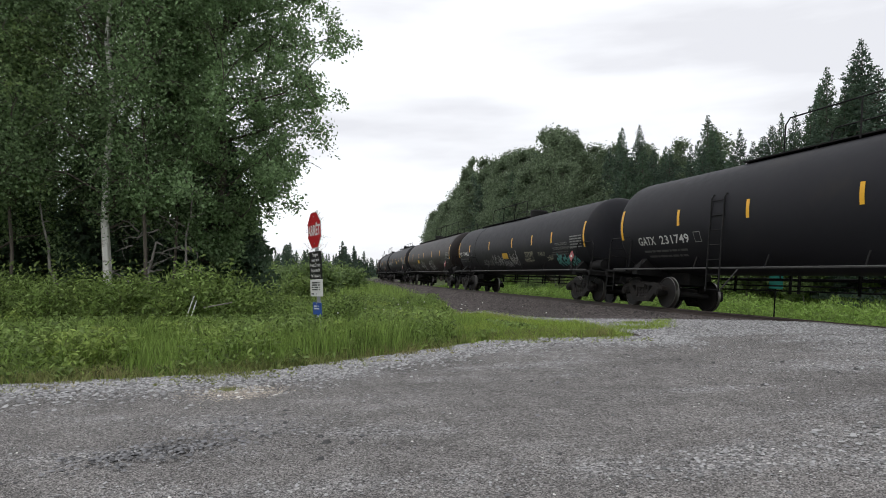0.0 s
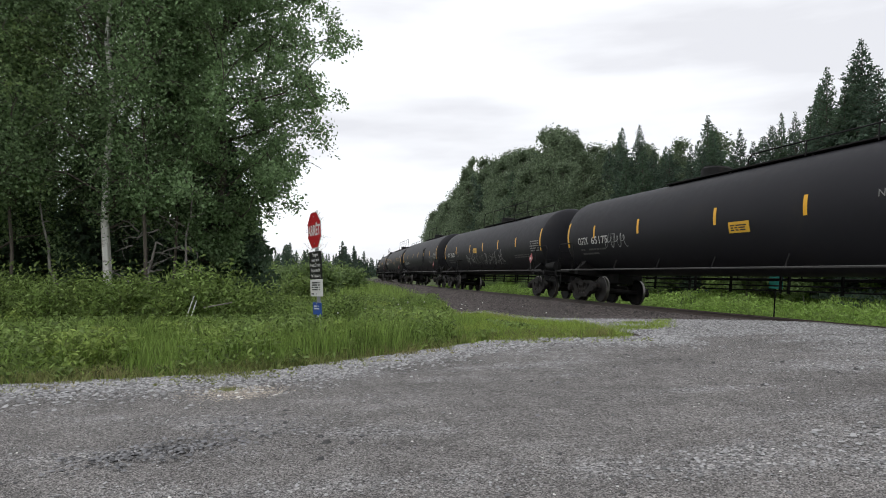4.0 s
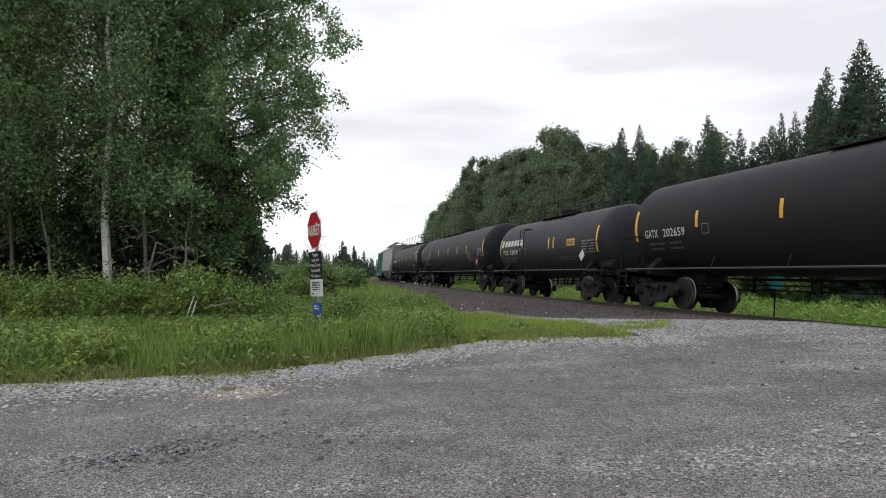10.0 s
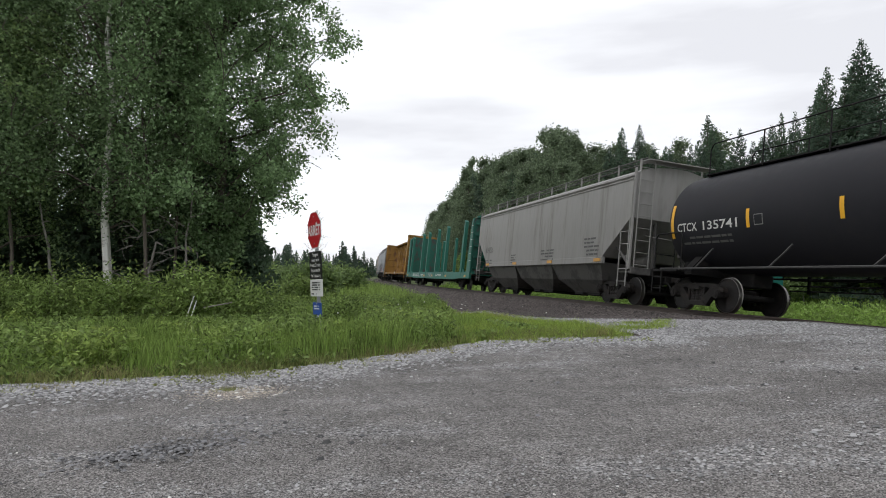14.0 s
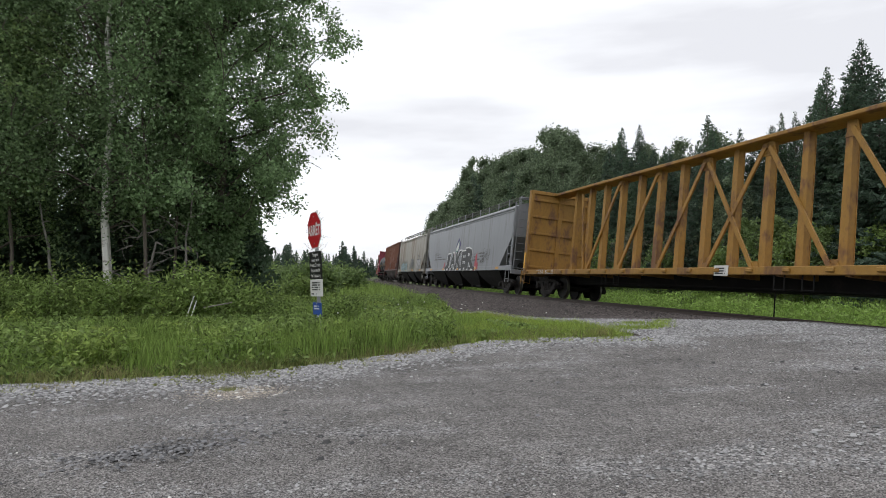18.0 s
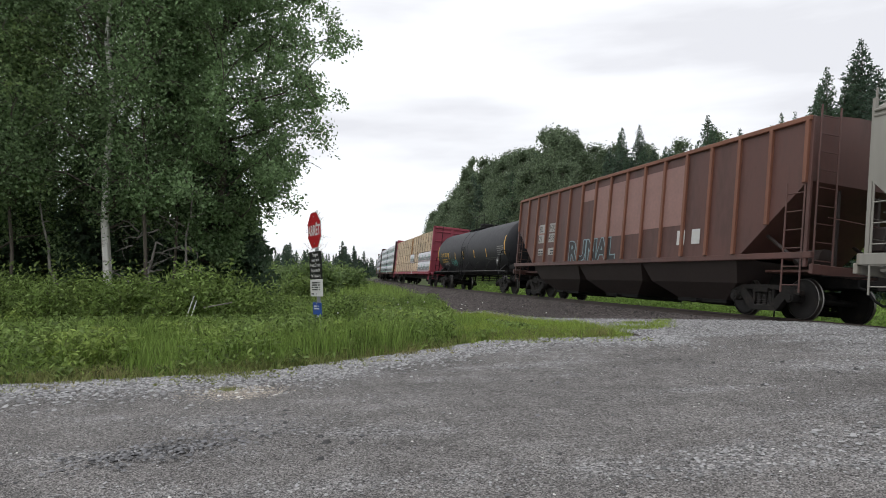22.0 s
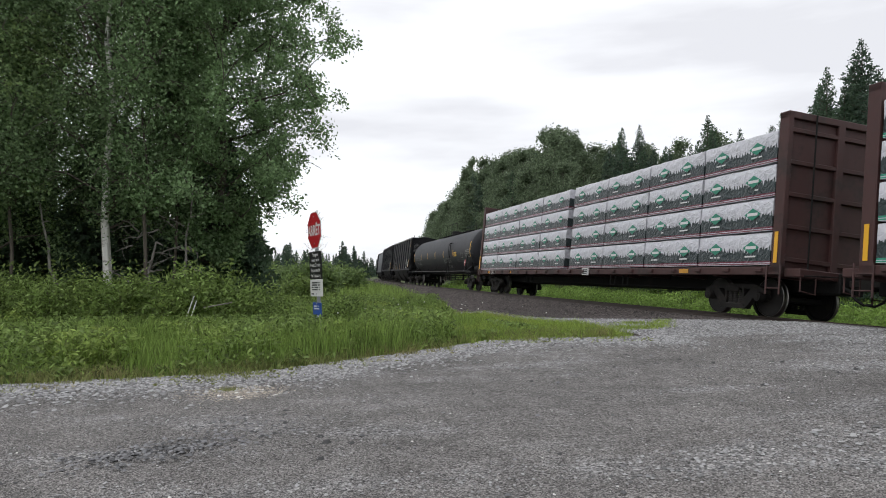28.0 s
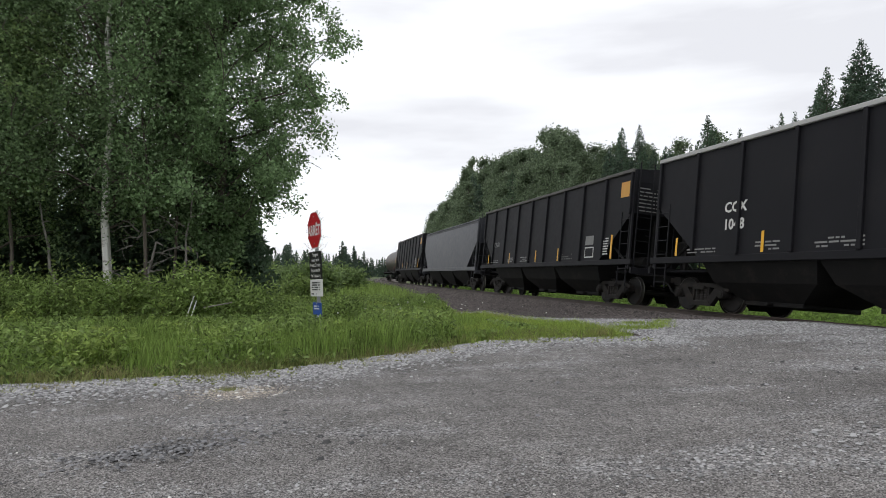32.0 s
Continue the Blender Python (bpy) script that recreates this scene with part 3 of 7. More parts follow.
def tank_car(L, R=1.44, zc=2.48, name="", name_mat=None, stripes=(), end_stripe=True, walk_x=None, hand=None, dome=0.0, dome_w=0.9, ladder=None,
             bands=(), panel=True, placard=True, label="black tank car with yellow reflectors", extra=None, brace=False,
             tanklabel="", gate=True, square=None, body=None, seed=1, name_box=None, stripe_z=-0.26, ladder_top=3.0):
    car = tagged(new("tank_car"), label, "railcar", "cars of the train")
    h = L / 2 - 0.86
    body = body or M_BLACK

    def wrap(x, z):
        d = max(0.02, R * R - (z - zc) ** 2)
        return -math.sqrt(d) - 0.008

    prof = [(-h + 0.46 * (1 - math.sin(a)), R * (math.cos(a) ** 0.62 if a < 1.57 else 0.0)) for a in [math.pi / 2 * (1 - i / 11) for i in range(12)]]
    prof[0] = (-h, 0.05)
    mid = [(x, R) for x in np.linspace(-h + 1.2, h - 1.2, 9)]
    tank = Geo().lathe(prof + mid + [(-x, r) for x, r in prof[::-1]], 56, Matrix.Translation((0, 0, zc)))
    t = part("tank", tank, body, car, tanklabel, 50)
    for x in bands:
        part("seam_band", Geo().lathe([(x - 0.035, R + 0.003), (x - 0.03, R + 0.014), (x + 0.03, R + 0.014), (x + 0.035, R + 0.003)], 56, Matrix.Translation((0, 0, zc))), body, car, "", 30)
    # stub sills, bolsters and end platforms
    for s in (1, -1):
        box_part("stub_sill", car, M_UNDER, min(s * (h - 2.5), s * (L / 2 - 0.45)), max(s * (h - 2.5), s * (L / 2 - 0.45)), -0.3, 0.3, 0.72, 1.12, c=0.02)
        g = Geo()
        bo = L / 2 - 2.1
        g.prism([(-1.35, 0.95), (1.35, 0.95), (1.35, 1.12), (0.95, 1.55), (0.55, 1.2), (-0.55, 1.2), (-0.95, 1.55), (-1.35, 1.12)], s * bo - 0.14, s * bo + 0.14, Matrix.Rotation(math.pi / 2, 4, "Z"))
        part("bolster", g, M_UNDER, car)
        x0, x1 = s * (h - 0.85), s * (L / 2 - 0.5)
        g = Geo()
        g.box(min(x0, x1), max(x0, x1), -1.45, 1.45, 1.02, 1.08, 0.01)
        g.box(s * (L / 2 - 0.56) - 0.04, s * (L / 2 - 0.56) + 0.04, -1.48, 1.48, 0.92, 1.10, 0.01)
        part("end_platform", g, M_UNDER, car)
        for y in (-1, 1):
            xe = s * (L / 2 - 0.6)
            part("end_rail", Geo().tube([(xe, y * 1.4, 1.05), (xe, y * 1.4, 2.0), (xe - s * 0.12, y * 1.4, 2.12), (xe - s * 1.15, y * 1.42, 2.12), (xe - s * 1.25, y * 1.42, 2.0), (xe - s * 1.25, y * 1.42, 1.05)], 0.02, 6), M_UNDER, car)
            part("step_ladder", ladder_geo(s * (L / 2 - 0.85), y * 1.46, 0.42, 1.05, 0.42, rungs=2), M_UNDER, car)
            part("grab_iron", Geo().tube([(xe, y * 1.4, 1.55), (xe, y * 0.75, 1.55)], 0.016, 5), M_UNDER, car)
        part("cross_rail", Geo().tube([(s * (L / 2 - 0.6), -0.75, 1.05), (s * (L / 2 - 0.6), -0.75, 1.95), (s * (L / 2 - 0.6), 0.75, 1.95), (s * (L / 2 - 0.6), 0.75, 1.05)], 0.018, 6), M_UNDER, car)
        for y in (-0.85, 0.85):
            part("head_brace", Geo().prism([(s * (h - 0.35), 1.06), (s * (h - 1.05), 1.06), (s * (h - 0.75), 1.62), (s * (h - 0.62), 1.62)], y - 0.05 - 0.3 * (y > 0) + 0.3 * (y < 0) * 0, y + 0.05), M_UNDER, car)
    # brake gear on the leading end
    g = Geo().tube([(h + 0.28, 0.55, 1.08), (h + 0.28, 0.55, 1.95)], 0.05, 8)
    g.box(h + 0.16, h + 0.42, 0.38, 0.72, 1.5, 1.95, 0.03)
    part("brake_stand", g, M_UNDER, car)
    g = Geo().tube([(h + 0.45, 0.55 + 0.27 * math.cos(a), 1.75 + 0.27 * math.sin(a)) for a in [i * math.pi / 8 for i in range(17)]], 0.016, 5, False)
    g.tube([(h + 0.45, 0.28, 1.75), (h + 0.45, 0.82, 1.75)], 0.012, 5).tube([(h + 0.45, 0.55, 1.48), (h + 0.45, 0.55, 2.02)], 0.012, 5)
    part("brake_wheel", g, M_UNDER, car)
    g = Geo().lathe([(-0.45, 0.05), (-0.42, 0.2), (0.42, 0.2), (0.45, 0.05)], 14, Matrix.Translation((h - 0.2, -0.85, 1.32)))
    part("air_reservoir", g, M_UNDER, car, "", 40)
    # running rails at the sill on both sides, with brackets
    for y in (-1, 1):
        part("side_sill_rail", Geo().tube([(-h + 0.1, y * 1.43, 1.10), (h - 0.1, y * 1.43, 1.10)], 0.026, 6), M_DUSTY if y < 0 else M_UNDER, car)
        n = 7
        for i in range(n):
            x = -h + 1.6 + i * (2 * h - 3.2) / (n - 1)
            g = Geo().tube([(x, y * 1.43, 1.10), (x + (0.35 if brace else 0.0), y * 1.37, 1.42 if brace else 1.30), (x + (0.55 if brace else 0.0), y * 1.33, 1.62 if brace else 1.42)], 0.022, 5)
            part("rail_bracket", g, M_DUSTY if brace and y < 0 else M_UNDER, car)
    # top fittings
    top = zc + R
    g = Geo().lathe([(0.0, dome_w / 2), (0.30, dome_w / 2), (0.36, dome_w / 2 - 0.06), (0.38, 0.02)], 20, Matrix.Translation((dome, 0, top - 0.05)) @ Matrix.Rotation(-math.pi / 2, 4, "Y"))
    part("manway_housing", g, M_UNDER, car, "", 40)
    for dx in (-1.5, 1.6):
        part("valve", Geo().lathe([(0.0, 0.13), (0.2, 0.13), (0.24, 0.05)], 10, Matrix.Translation((dome + dx, 0.1, top - 0.03)) @ Matrix.Rotation(-math.pi / 2, 4, "Y")), M_UNDER, car)
    wx = walk_x or (dome - 1.7, dome + 1.9)
    for y in (-1, 1):
        part("walkway", Geo().box(wx[0], wx[1], y * 0.52 - 0.17, y * 0.52 + 0.17, top - 0.09, top - 0.06), M_UNDER, car)
        for i in range(5):
            x = wx[0] + 0.15 + i * (wx[1] - wx[0] - 0.3) / 4
            part("walkway_bracket", Geo().prism([(x - 0.03, top - 0.32), (x + 0.03, top - 0.32), (x + 0.03, top - 0.10), (x - 0.03, top - 0.10)], y * 0.62 - 0.03, y * 0.62 + 0.03), M_UNDER, car)
    if hand:
        a, b, hz = hand
        for y in ((-0.70,) if not gate else (-0.70, 0.70)):
            pts = [(a, y, top - 0.1), (a, y, top + hz - 0.15), (a + 0.12, y, top + hz), (b - 0.12, y, top + hz), (b, y, top + hz - 0.15), (b, y, top - 0.1)]
            n = max(2, round((b - a) / 2.0))
            part("hand_rail", rail_geo(pts, [(a + (b - a) * i / n, y, top + hz) for i in range(1, n)], hz + 0.15), M_UNDER, car)
    if ladder is not None:
        g = Geo()
        x = ladder
        for s in (-0.24, 0.24):
            g.tube([(x + s, -1.52, 0.5), (x + s, -1.52, ladder_top - 0.1), (x + s, -1.46, ladder_top), (x + s, -math.sqrt(max(0.2, R * R - (ladder_top - zc) ** 2)), ladder_top)], 0.022, 6)
        for z in np.arange(0.55, ladder_top, 0.38):
            g.tube([(x - 0.24, -1.52, z), (x + 0.24, -1.52, z)], 0.015, 5)
        part("ladder", g, M_UNDER, car)
        part("ladder_brace", Geo().tube([(x + 0.24, -1.5, 0.5), (x + 0.8, -1.42, 1.1)], 0.02, 5), M_DUSTY, car)
    yard_pipes(car, h)
    # markings
    for x in stripes:
        part("mid_reflector", patch(x - 0.055, x + 0.055, zc + stripe_z, zc + stripe_z + 0.45, wrap), M_YELLOW, car)
    if end_stripe:
        for x in (-h + 0.52, h - 0.52):
            part("reflector", patch(x - 0.06, x + 0.06, zc - 0.52, zc + 0.42, lambda a, b: wrap(a, b) - 0.003, 8), M_YELLOW, car)
    if name:
        x0, x1, z0, z1 = name_box or (-h + 1.3, -h + 3.45, 2.02, 2.28)
        word, number = name.split()
        cut = x0 + (x1 - x0) * 0.37
        part("lettering", fitted(word, x0, cut - 0.04, z0, z1, wrap, 0.012), name_mat or M_WHITE, car)
        part("lettering", fitted(number, cut + 0.2, x1, z0, z1, wrap, 0.012), name_mat or M_WHITE, car)
        for k in range(2):
            part("stencil", bars(x0 + 0.1, x1 - 0.2, z0 - 0.2 - 0.14 * k, z0 - 0.1 - 0.14 * k, wrap, 1, seed + k), M_DIM if not name_mat else name_mat, car)
        bx_ = x1 + 0.22
        for s in stripes:
            if abs(s - bx_ - 0.14) < 0.3:
                bx_ = s + 0.2
        part("stencil_box", merged("stencil_box", [patch(bx_, bx_ + 0.28, z0, z1 + 0.03, wrap), patch(bx_ + 0.02, bx_ + 0.26, z0 + 0.02, z1 + 0.01, wrap, lift=0.004)], [M_GREY_PAINT, body]), None, car)
        part("lettering", letters(name.split()[0], 0.24, 0, 0, flat(0)), M_GREY_PAINT, car).matrix_local = Matrix.Translation((h - 0.12, -0.8, 2.75)) @ Matrix.Rotation(math.pi / 2, 4, "Z")
    if panel:
        for i in range(5):
            part("data_line", bars(h - 1.75, h - 0.68, zc - 0.52 + 0.1 * i, zc - 0.435 + 0.1 * i, wrap, 1, seed + 7 + i, 0.97), M_GREY_PAINT if panel is True else panel, car)
        part("data_panel", bars(h - 4.0, h - 2.0, zc - 0.75, zc - 0.58, wrap, 2, seed + 9), M_DIM, car)
    if placard:
        m = Matrix.Translation((h - 1.3, -1.47, 1.62)) @ Matrix.Rotation(radians(45), 4, "Y")
        p = part("placard", Geo().box(-0.16, 0.16, -0.012, 0.0, -0.16, 0.16, 0.004, m), M_PLACARD if placard is True else placard, car, "diamond hazard placard")
        part("placard_mark", Geo().box(h - 1.37, h - 1.23, -1.49, -1.484, 1.58, 1.66), M_WHITE, p)
        part("placard_holder", Geo().box(h - 1.35, h - 1.25, -1.455, -1.43, 1.08, 1.62), M_UNDER, car)
    if square:
        part("yellow_label", patch(square[0], square[0] + 0.72, square[1] - 0.27, square[1], wrap), M_AMBER_PAINT, car)
        part("label_text", bars(square[0] + 0.06, square[0] + 0.66, square[1] - 0.22, square[1] - 0.05, lambda a, b: wrap(a, b) - 0.004, 3, seed + 3), M_DARK_SPRAY, car)
    for w, size, x, z, mat, bold in (extra or ()):
        part("graffiti" if mat in (M_SPRAY, M_TEAL) else "lettering", letters(w, size, x, z, wrap, 1.05, bold, 0.12 if mat in (M_SPRAY, M_TEAL) else 0.0), mat, car)
    add_bogies(car, L / 2 - 2.1)
    add_couplers(car, L)
    return car


def fitted(words, x0, x1, z0, z1, wrap, bold=0.0, lean=0.0):
    """Letters stretched to fill a box on the car's side."""
    vs, fs = text_mesh(words, 1.0, bold)
    lo, hi = vs.min(0), vs.max(0)
    pts = [(x0 + (v[0] - lo[0]) / (hi[0] - lo[0]) * (x1 - x0) + lean * (v[1] - lo[1]), z0 + (v[1] - lo[1]) / (hi[1] - lo[1]) * (z1 - z0)) for v in vs]
    return Geo().add([(a, wrap(a, b) - 0.004, b) for a, b in pts], [f[::-1] for f in fs])


def tag(seed, x0, x1, z0, z1, wrap, r=0.02, cells=6, steep=1.0):
    """Overlapping sprayed strokes, cell by cell, that spell nothing."""
    rnd, strokes = random.Random(seed), []
    w = (x1 - x0) / cells
    for c in range(cells):
        for k in range(rnd.randint(2, 3)):
            pts, a = [], rnd.uniform(0, 6.28)
            cx, top = x0 + w * (c + 0.5) + rnd.uniform(-0.2, 0.2) * w, rnd.uniform(0.55, 1.0)
            for i in range(9):
                u = i / 8
                x = cx + w * (0.62 * math.sin(a + 4.2 * u) * (0.4 + 0.6 * u) + 0.25 * steep * (0.5 - u))
                z = z0 + (z1 - z0) * (top * (1 - u) + 0.14 * math.sin(a * 2 + 6.5 * u) + 0.08)
                pts.append((x, z))
            n, left, right = len(pts), [], []
            for i, (x, z) in enumerate(pts):
                p, q = pts[max(i - 1, 0)], pts[min(i + 1, n - 1)]
                nx, nz = -(q[1] - p[1]), q[0] - p[0]
                s = r * (0.6 + 0.5 * math.sin(math.pi * i / 8)) / max(1e-6, math.hypot(nx, nz))
                left.append((x + nx * s, z + nz * s))
                right.append((x - nx * s, z - nz * s))
            strokes.append(Geo().add([(x, wrap(x, z) - 0.004 - 0.0006 * k, z) for x, z in left + right], [(i, i + 1, n + i + 1, n + i) for i in range(n - 1)]))
    return strokes


def scribble(seed, x0, x1, z0, z1, wrap, r=0.022):
    """A sprayed line of loops that spells nothing."""
    rnd, g, pts = random.Random(seed), Geo(), []
    n, k = 90, rnd.randint(5, 8)
    for i in range(n):
        u = i / (n - 1)
        a = 2 * math.pi * k * u
        big = 0.6 + 0.4 * math.sin(3.1 * u * k + seed)
        pts.append((x0 + (x1 - x0) * (0.06 + 0.88 * u) + 0.35 * (x1 - x0) / k * math.sin(a + 0.6), 0.5 * (z0 + z1) + 0.5 * (z1 - z0) * big * math.cos(a * 0.97 + seed)))
    left, right = [], []
    for i, (a, b) in enumerate(pts):
        c, d = pts[min(i + 1, n - 1)]
        e, f = pts[max(i - 1, 0)]
        nx, nz = -(d - f), c - e
        q = r * (0.7 + 0.3 * math.sin(i * 0.4)) / max(1e-6, math.hypot(nx, nz))
        left.append((a + nx * q, b + nz * q))
        right.append((a - nx * q, b - nz * q))
    g.add([(p, wrap(p, z) - 0.004, z) for p, z in left + right], [(i, i + 1, n + i + 1, n + i) for i in range(n - 1)])
    return g

# -- covered hoppers --
M_HOP_GREY = material("weathered_grey_paint", (0.235, 0.23, 0.218), rough=0.65, vary=0.4, scale=0.9, second=(0.15, 0.143, 0.132), second_at=0.59, stretch=(1.6, 1, 0.18))
M_HOP_BLUE = material("cool_grey_paint", (0.235, 0.245, 0.262), rough=0.6, vary=0.35, scale=0.9, second=(0.15, 0.152, 0.157), second_at=0.60, stretch=(1.6, 1, 0.18))
M_HOP_TAN = material("rust_streaked_tan_paint", (0.265, 0.253, 0.222), rough=0.65, vary=0.4, scale=0.7, second=(0.135, 0.092, 0.058), second_at=0.555, stretch=(1.4, 1, 0.10))
M_HOP_BROWN = material("faded_oxide_red_paint", (0.105, 0.047, 0.038), rough=0.6, vary=0.45, scale=0.9, second=(0.07, 0.034, 0.028), second_at=0.55, stretch=(1.2, 1, 0.4))
M_RIB_BROWN = material("rusty_rib_paint", (0.19, 0.078, 0.046), rough=0.65, vary=0.4, scale=1.5, stretch=(1, 1, 0.4))
M_PINK = material("faded_pink_patch", (0.27, 0.155, 0.135), rough=0.65, vary=0.4, scale=1.4)
M_HOP_DARK = material("dark_blue_black_paint", (0.028, 0.030, 0.037), rough=0.5, vary=0.3, scale=0.8, second=(0.044, 0.044, 0.048), second_at=0.6)
M_HOP_BLACK = material("sooty_black_paint", (0.0112, 0.0112, 0.0136), rough=0.6, vary=0.4, scale=0.8, second=(0.0135, 0.013, 0.0145), second_at=0.6, spec=0.15)
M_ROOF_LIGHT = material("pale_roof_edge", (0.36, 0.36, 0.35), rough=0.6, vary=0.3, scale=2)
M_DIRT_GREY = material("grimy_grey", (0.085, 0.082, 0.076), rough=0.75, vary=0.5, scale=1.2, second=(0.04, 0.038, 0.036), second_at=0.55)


def hopper_car(L, paint, under, smooth=True, zt=4.15, roof=4.5, ribs=0, rib_mat=None, sill=(1.12, 1.34), sill_full=True, sill_mat=None, bays=3, bay_z=0.30, name=(),
               walk=True, cut=1.7, cut_z=2.75, label="grey covered hopper car", extra=None, top_mat=None, tabs=5, wide=1.52, ladder_mat=None, seed=1, bogie=2.3):
    car = tagged(new("hopper_car"), label, "railcar", "cars of the train")
    hb = L / 2 - 0.72
    sill_mat, ladder_mat = sill_mat or paint, ladder_mat or paint
    W = wide

    def section(x, b):
        if smooth:
            half = [(W, b), (W + 0.012, 0.5 * (b + zt - 0.2)), (W, zt - 0.2), (W - 0.05, zt + 0.02), (W - 0.3, zt + 0.5 * (roof - zt)), (0.62, roof - 0.05), (0.3, roof)]
        else:
            half = [(W - 0.02, b), (W - 0.02, 0.5 * (b + zt)), (W - 0.02, zt - 0.1), (W - 0.02, zt), (W - 0.3, zt + 0.03), (0.62, roof - 0.03), (0.3, roof)]
        return [(x, -y, z) for y, z in half] + [(x, y, z) for y, z in half[::-1]]

    g = Geo()
    g.loft([section(-hb, cut_z), section(-hb + cut, sill[1]), section(0, sill[1]), section(hb - cut, sill[1]), section(hb, cut_z)])
    part("body", g, paint, car, soft=35)
    wrap = flat(-W - 0.018 if smooth else -W + 0.012)
    # side sills, top chords, centre sill
    for y in (-1, 1):
        e = hb + 0.2 if sill_full else hb - cut + 0.05
        box_part("side_sill", car, sill_mat, -e, e, min(y * (W - 0.1), y * (W + 0.008)), max(y * (W - 0.1), y * (W + 0.008)), sill[0], sill[1], c=0.012)
        if smooth:
            for z in (zt - 0.17, zt - 0.06):
                part("roof_chord", Geo().tube([(-hb + 0.02, y * (W + 0.0), z), (hb - 0.02, y * (W + 0.0), z)], 0.028, 6), paint, car)
        else:
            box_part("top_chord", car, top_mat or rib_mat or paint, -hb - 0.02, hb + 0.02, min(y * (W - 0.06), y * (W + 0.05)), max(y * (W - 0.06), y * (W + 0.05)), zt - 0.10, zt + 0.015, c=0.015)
    box_part("centre_sill", car, M_UNDER, -L / 2 + 0.45, L / 2 - 0.45, -0.3, 0.3, 0.75, 1.1, c=0.02)
    for i in range(ribs):
        x = -hb + 0.06 + (2 * hb - 0.12) * i / (ribs - 1)
        d = max(0.0, abs(x) - (hb - cut)) / cut
        z0 = sill[1] + (cut_z - sill[1]) * d
        for y in (-1, 1):
            part("rib", Geo().box(x - 0.05, x + 0.05, min(y * (W - 0.03), y * (W + 0.055)), max(y * (W - 0.03), y * (W + 0.055)), z0, zt - 0.08, 0.012), rib_mat or paint, car)
    # discharge bays
    span = 2 * (hb - cut) - 0.3
    for i in range(bays):
        x, w = -span / 2 + span * (i + 0.5) / bays, span / bays
        g = Geo()
        a, b = w / 2 - 0.01, w * 0.235
        zm = 0.76
        g.loft([[(x - a, -W + 0.05, sill[0] + 0.05), (x + a, -W + 0.05, sill[0] + 0.05), (x + a, W - 0.05, sill[0] + 0.05), (x - a, W - 0.05, sill[0] + 0.05)],
                [(x - a * 0.88, -W + 0.32, zm), (x + a * 0.88, -W + 0.32, zm), (x + a * 0.88, W - 0.32, zm), (x - a * 0.88, W - 0.32, zm)],
                [(x - b, -0.8, bay_z), (x + b, -0.8, bay_z), (x + b, 0.8, bay_z), (x - b, 0.8, bay_z)]])
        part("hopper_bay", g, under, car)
        g = Geo().box(x - b - 0.04, x + b + 0.04, -0.83, 0.83, bay_z - 0.08, bay_z + 0.02, 0.012)
        g.tube([(x, -1.0, bay_z - 0.03), (x, -0.8, bay_z - 0.03)], 0.05, 8)
        part("discharge_gate", g, M_UNDER, car)
    # ends: platform, posts, ladders, slope braces
    for s in (1, -1):
        xe = s * (L / 2 - 0.5)
        x0, x1 = sorted((s * (hb - cut + 0.2), xe))
        g = Geo().box(x0, x1, -0.95, 0.95, 1.04, 1.1, 0.01)
        g.box(xe - 0.05, xe + 0.05, -W, W, 0.95, 1.16, 0.01)
        part("end_sill", g, sill_mat if sill_full else under, car)
        for y in (-1, 1):
            part("corner_post", Geo().box(s * (hb + 0.02) - 0.045, s * (hb + 0.02) + 0.045, y * (W - 0.05) - 0.035, y * (W - 0.05) + 0.035, 1.1, roof - 0.15, 0.01), ladder_mat, car)
            part("side_ladder", ladder_geo(s * (hb - 0.32), y * (W - 0.02), 0.55, 2.95 if s * y else 4.0, 0.5, rungs=6), ladder_mat, car)
            part("end_post", Geo().box(s * (hb - 0.15) - 0.05, s * (hb - 0.15) + 0.05, y * 0.55 - 0.04, y * 0.55 + 0.04, 1.1, cut_z + 0.1, 0.01), under, car)
            part("slope_brace", Geo().tube([(s * (hb - 0.25), y * 1.25, 1.15), (s * (hb - cut + 0.35), y * 1.25, 2.0)], 0.04, 6), under, car)
        part("end_ladder", ladder_geo(s * (hb + 0.1), -W + 0.42, 1.1, roof + 0.1, 0.5, axis="y"), ladder_mat, car)
        part("end_grab", Geo().tube([(s * (hb + 0.1), -W + 0.5, 2.2), (s * (hb + 0.1), W - 0.1, 2.1)], 0.016, 5), ladder_mat, car)
    g = Geo().tube([(hb + 0.18, 0.5, 1.1), (hb + 0.18, 0.5, 2.1)], 0.05, 8)
    g.box(hb - 0.05, hb + 0.3, 0.25, 0.75, 1.6, 2.15, 0.04)
    part("brake_stand", g, under, car)
    g = Geo().tube([(hb + 0.34, 0.5 + 0.27 * math.cos(a), 1.9 + 0.27 * math.sin(a)) for a in [i * math.pi / 8 for i in range(17)]], 0.016, 5, False)
    part("brake_wheel", g, under, car)
    part("air_reservoir", Geo().lathe([(-0.4, 0.05), (-0.36, 0.21), (0.36, 0.21), (0.4, 0.05)], 14, Matrix.Translation((hb - 0.7, -0.55, 1.38))), under, car, "", 40)
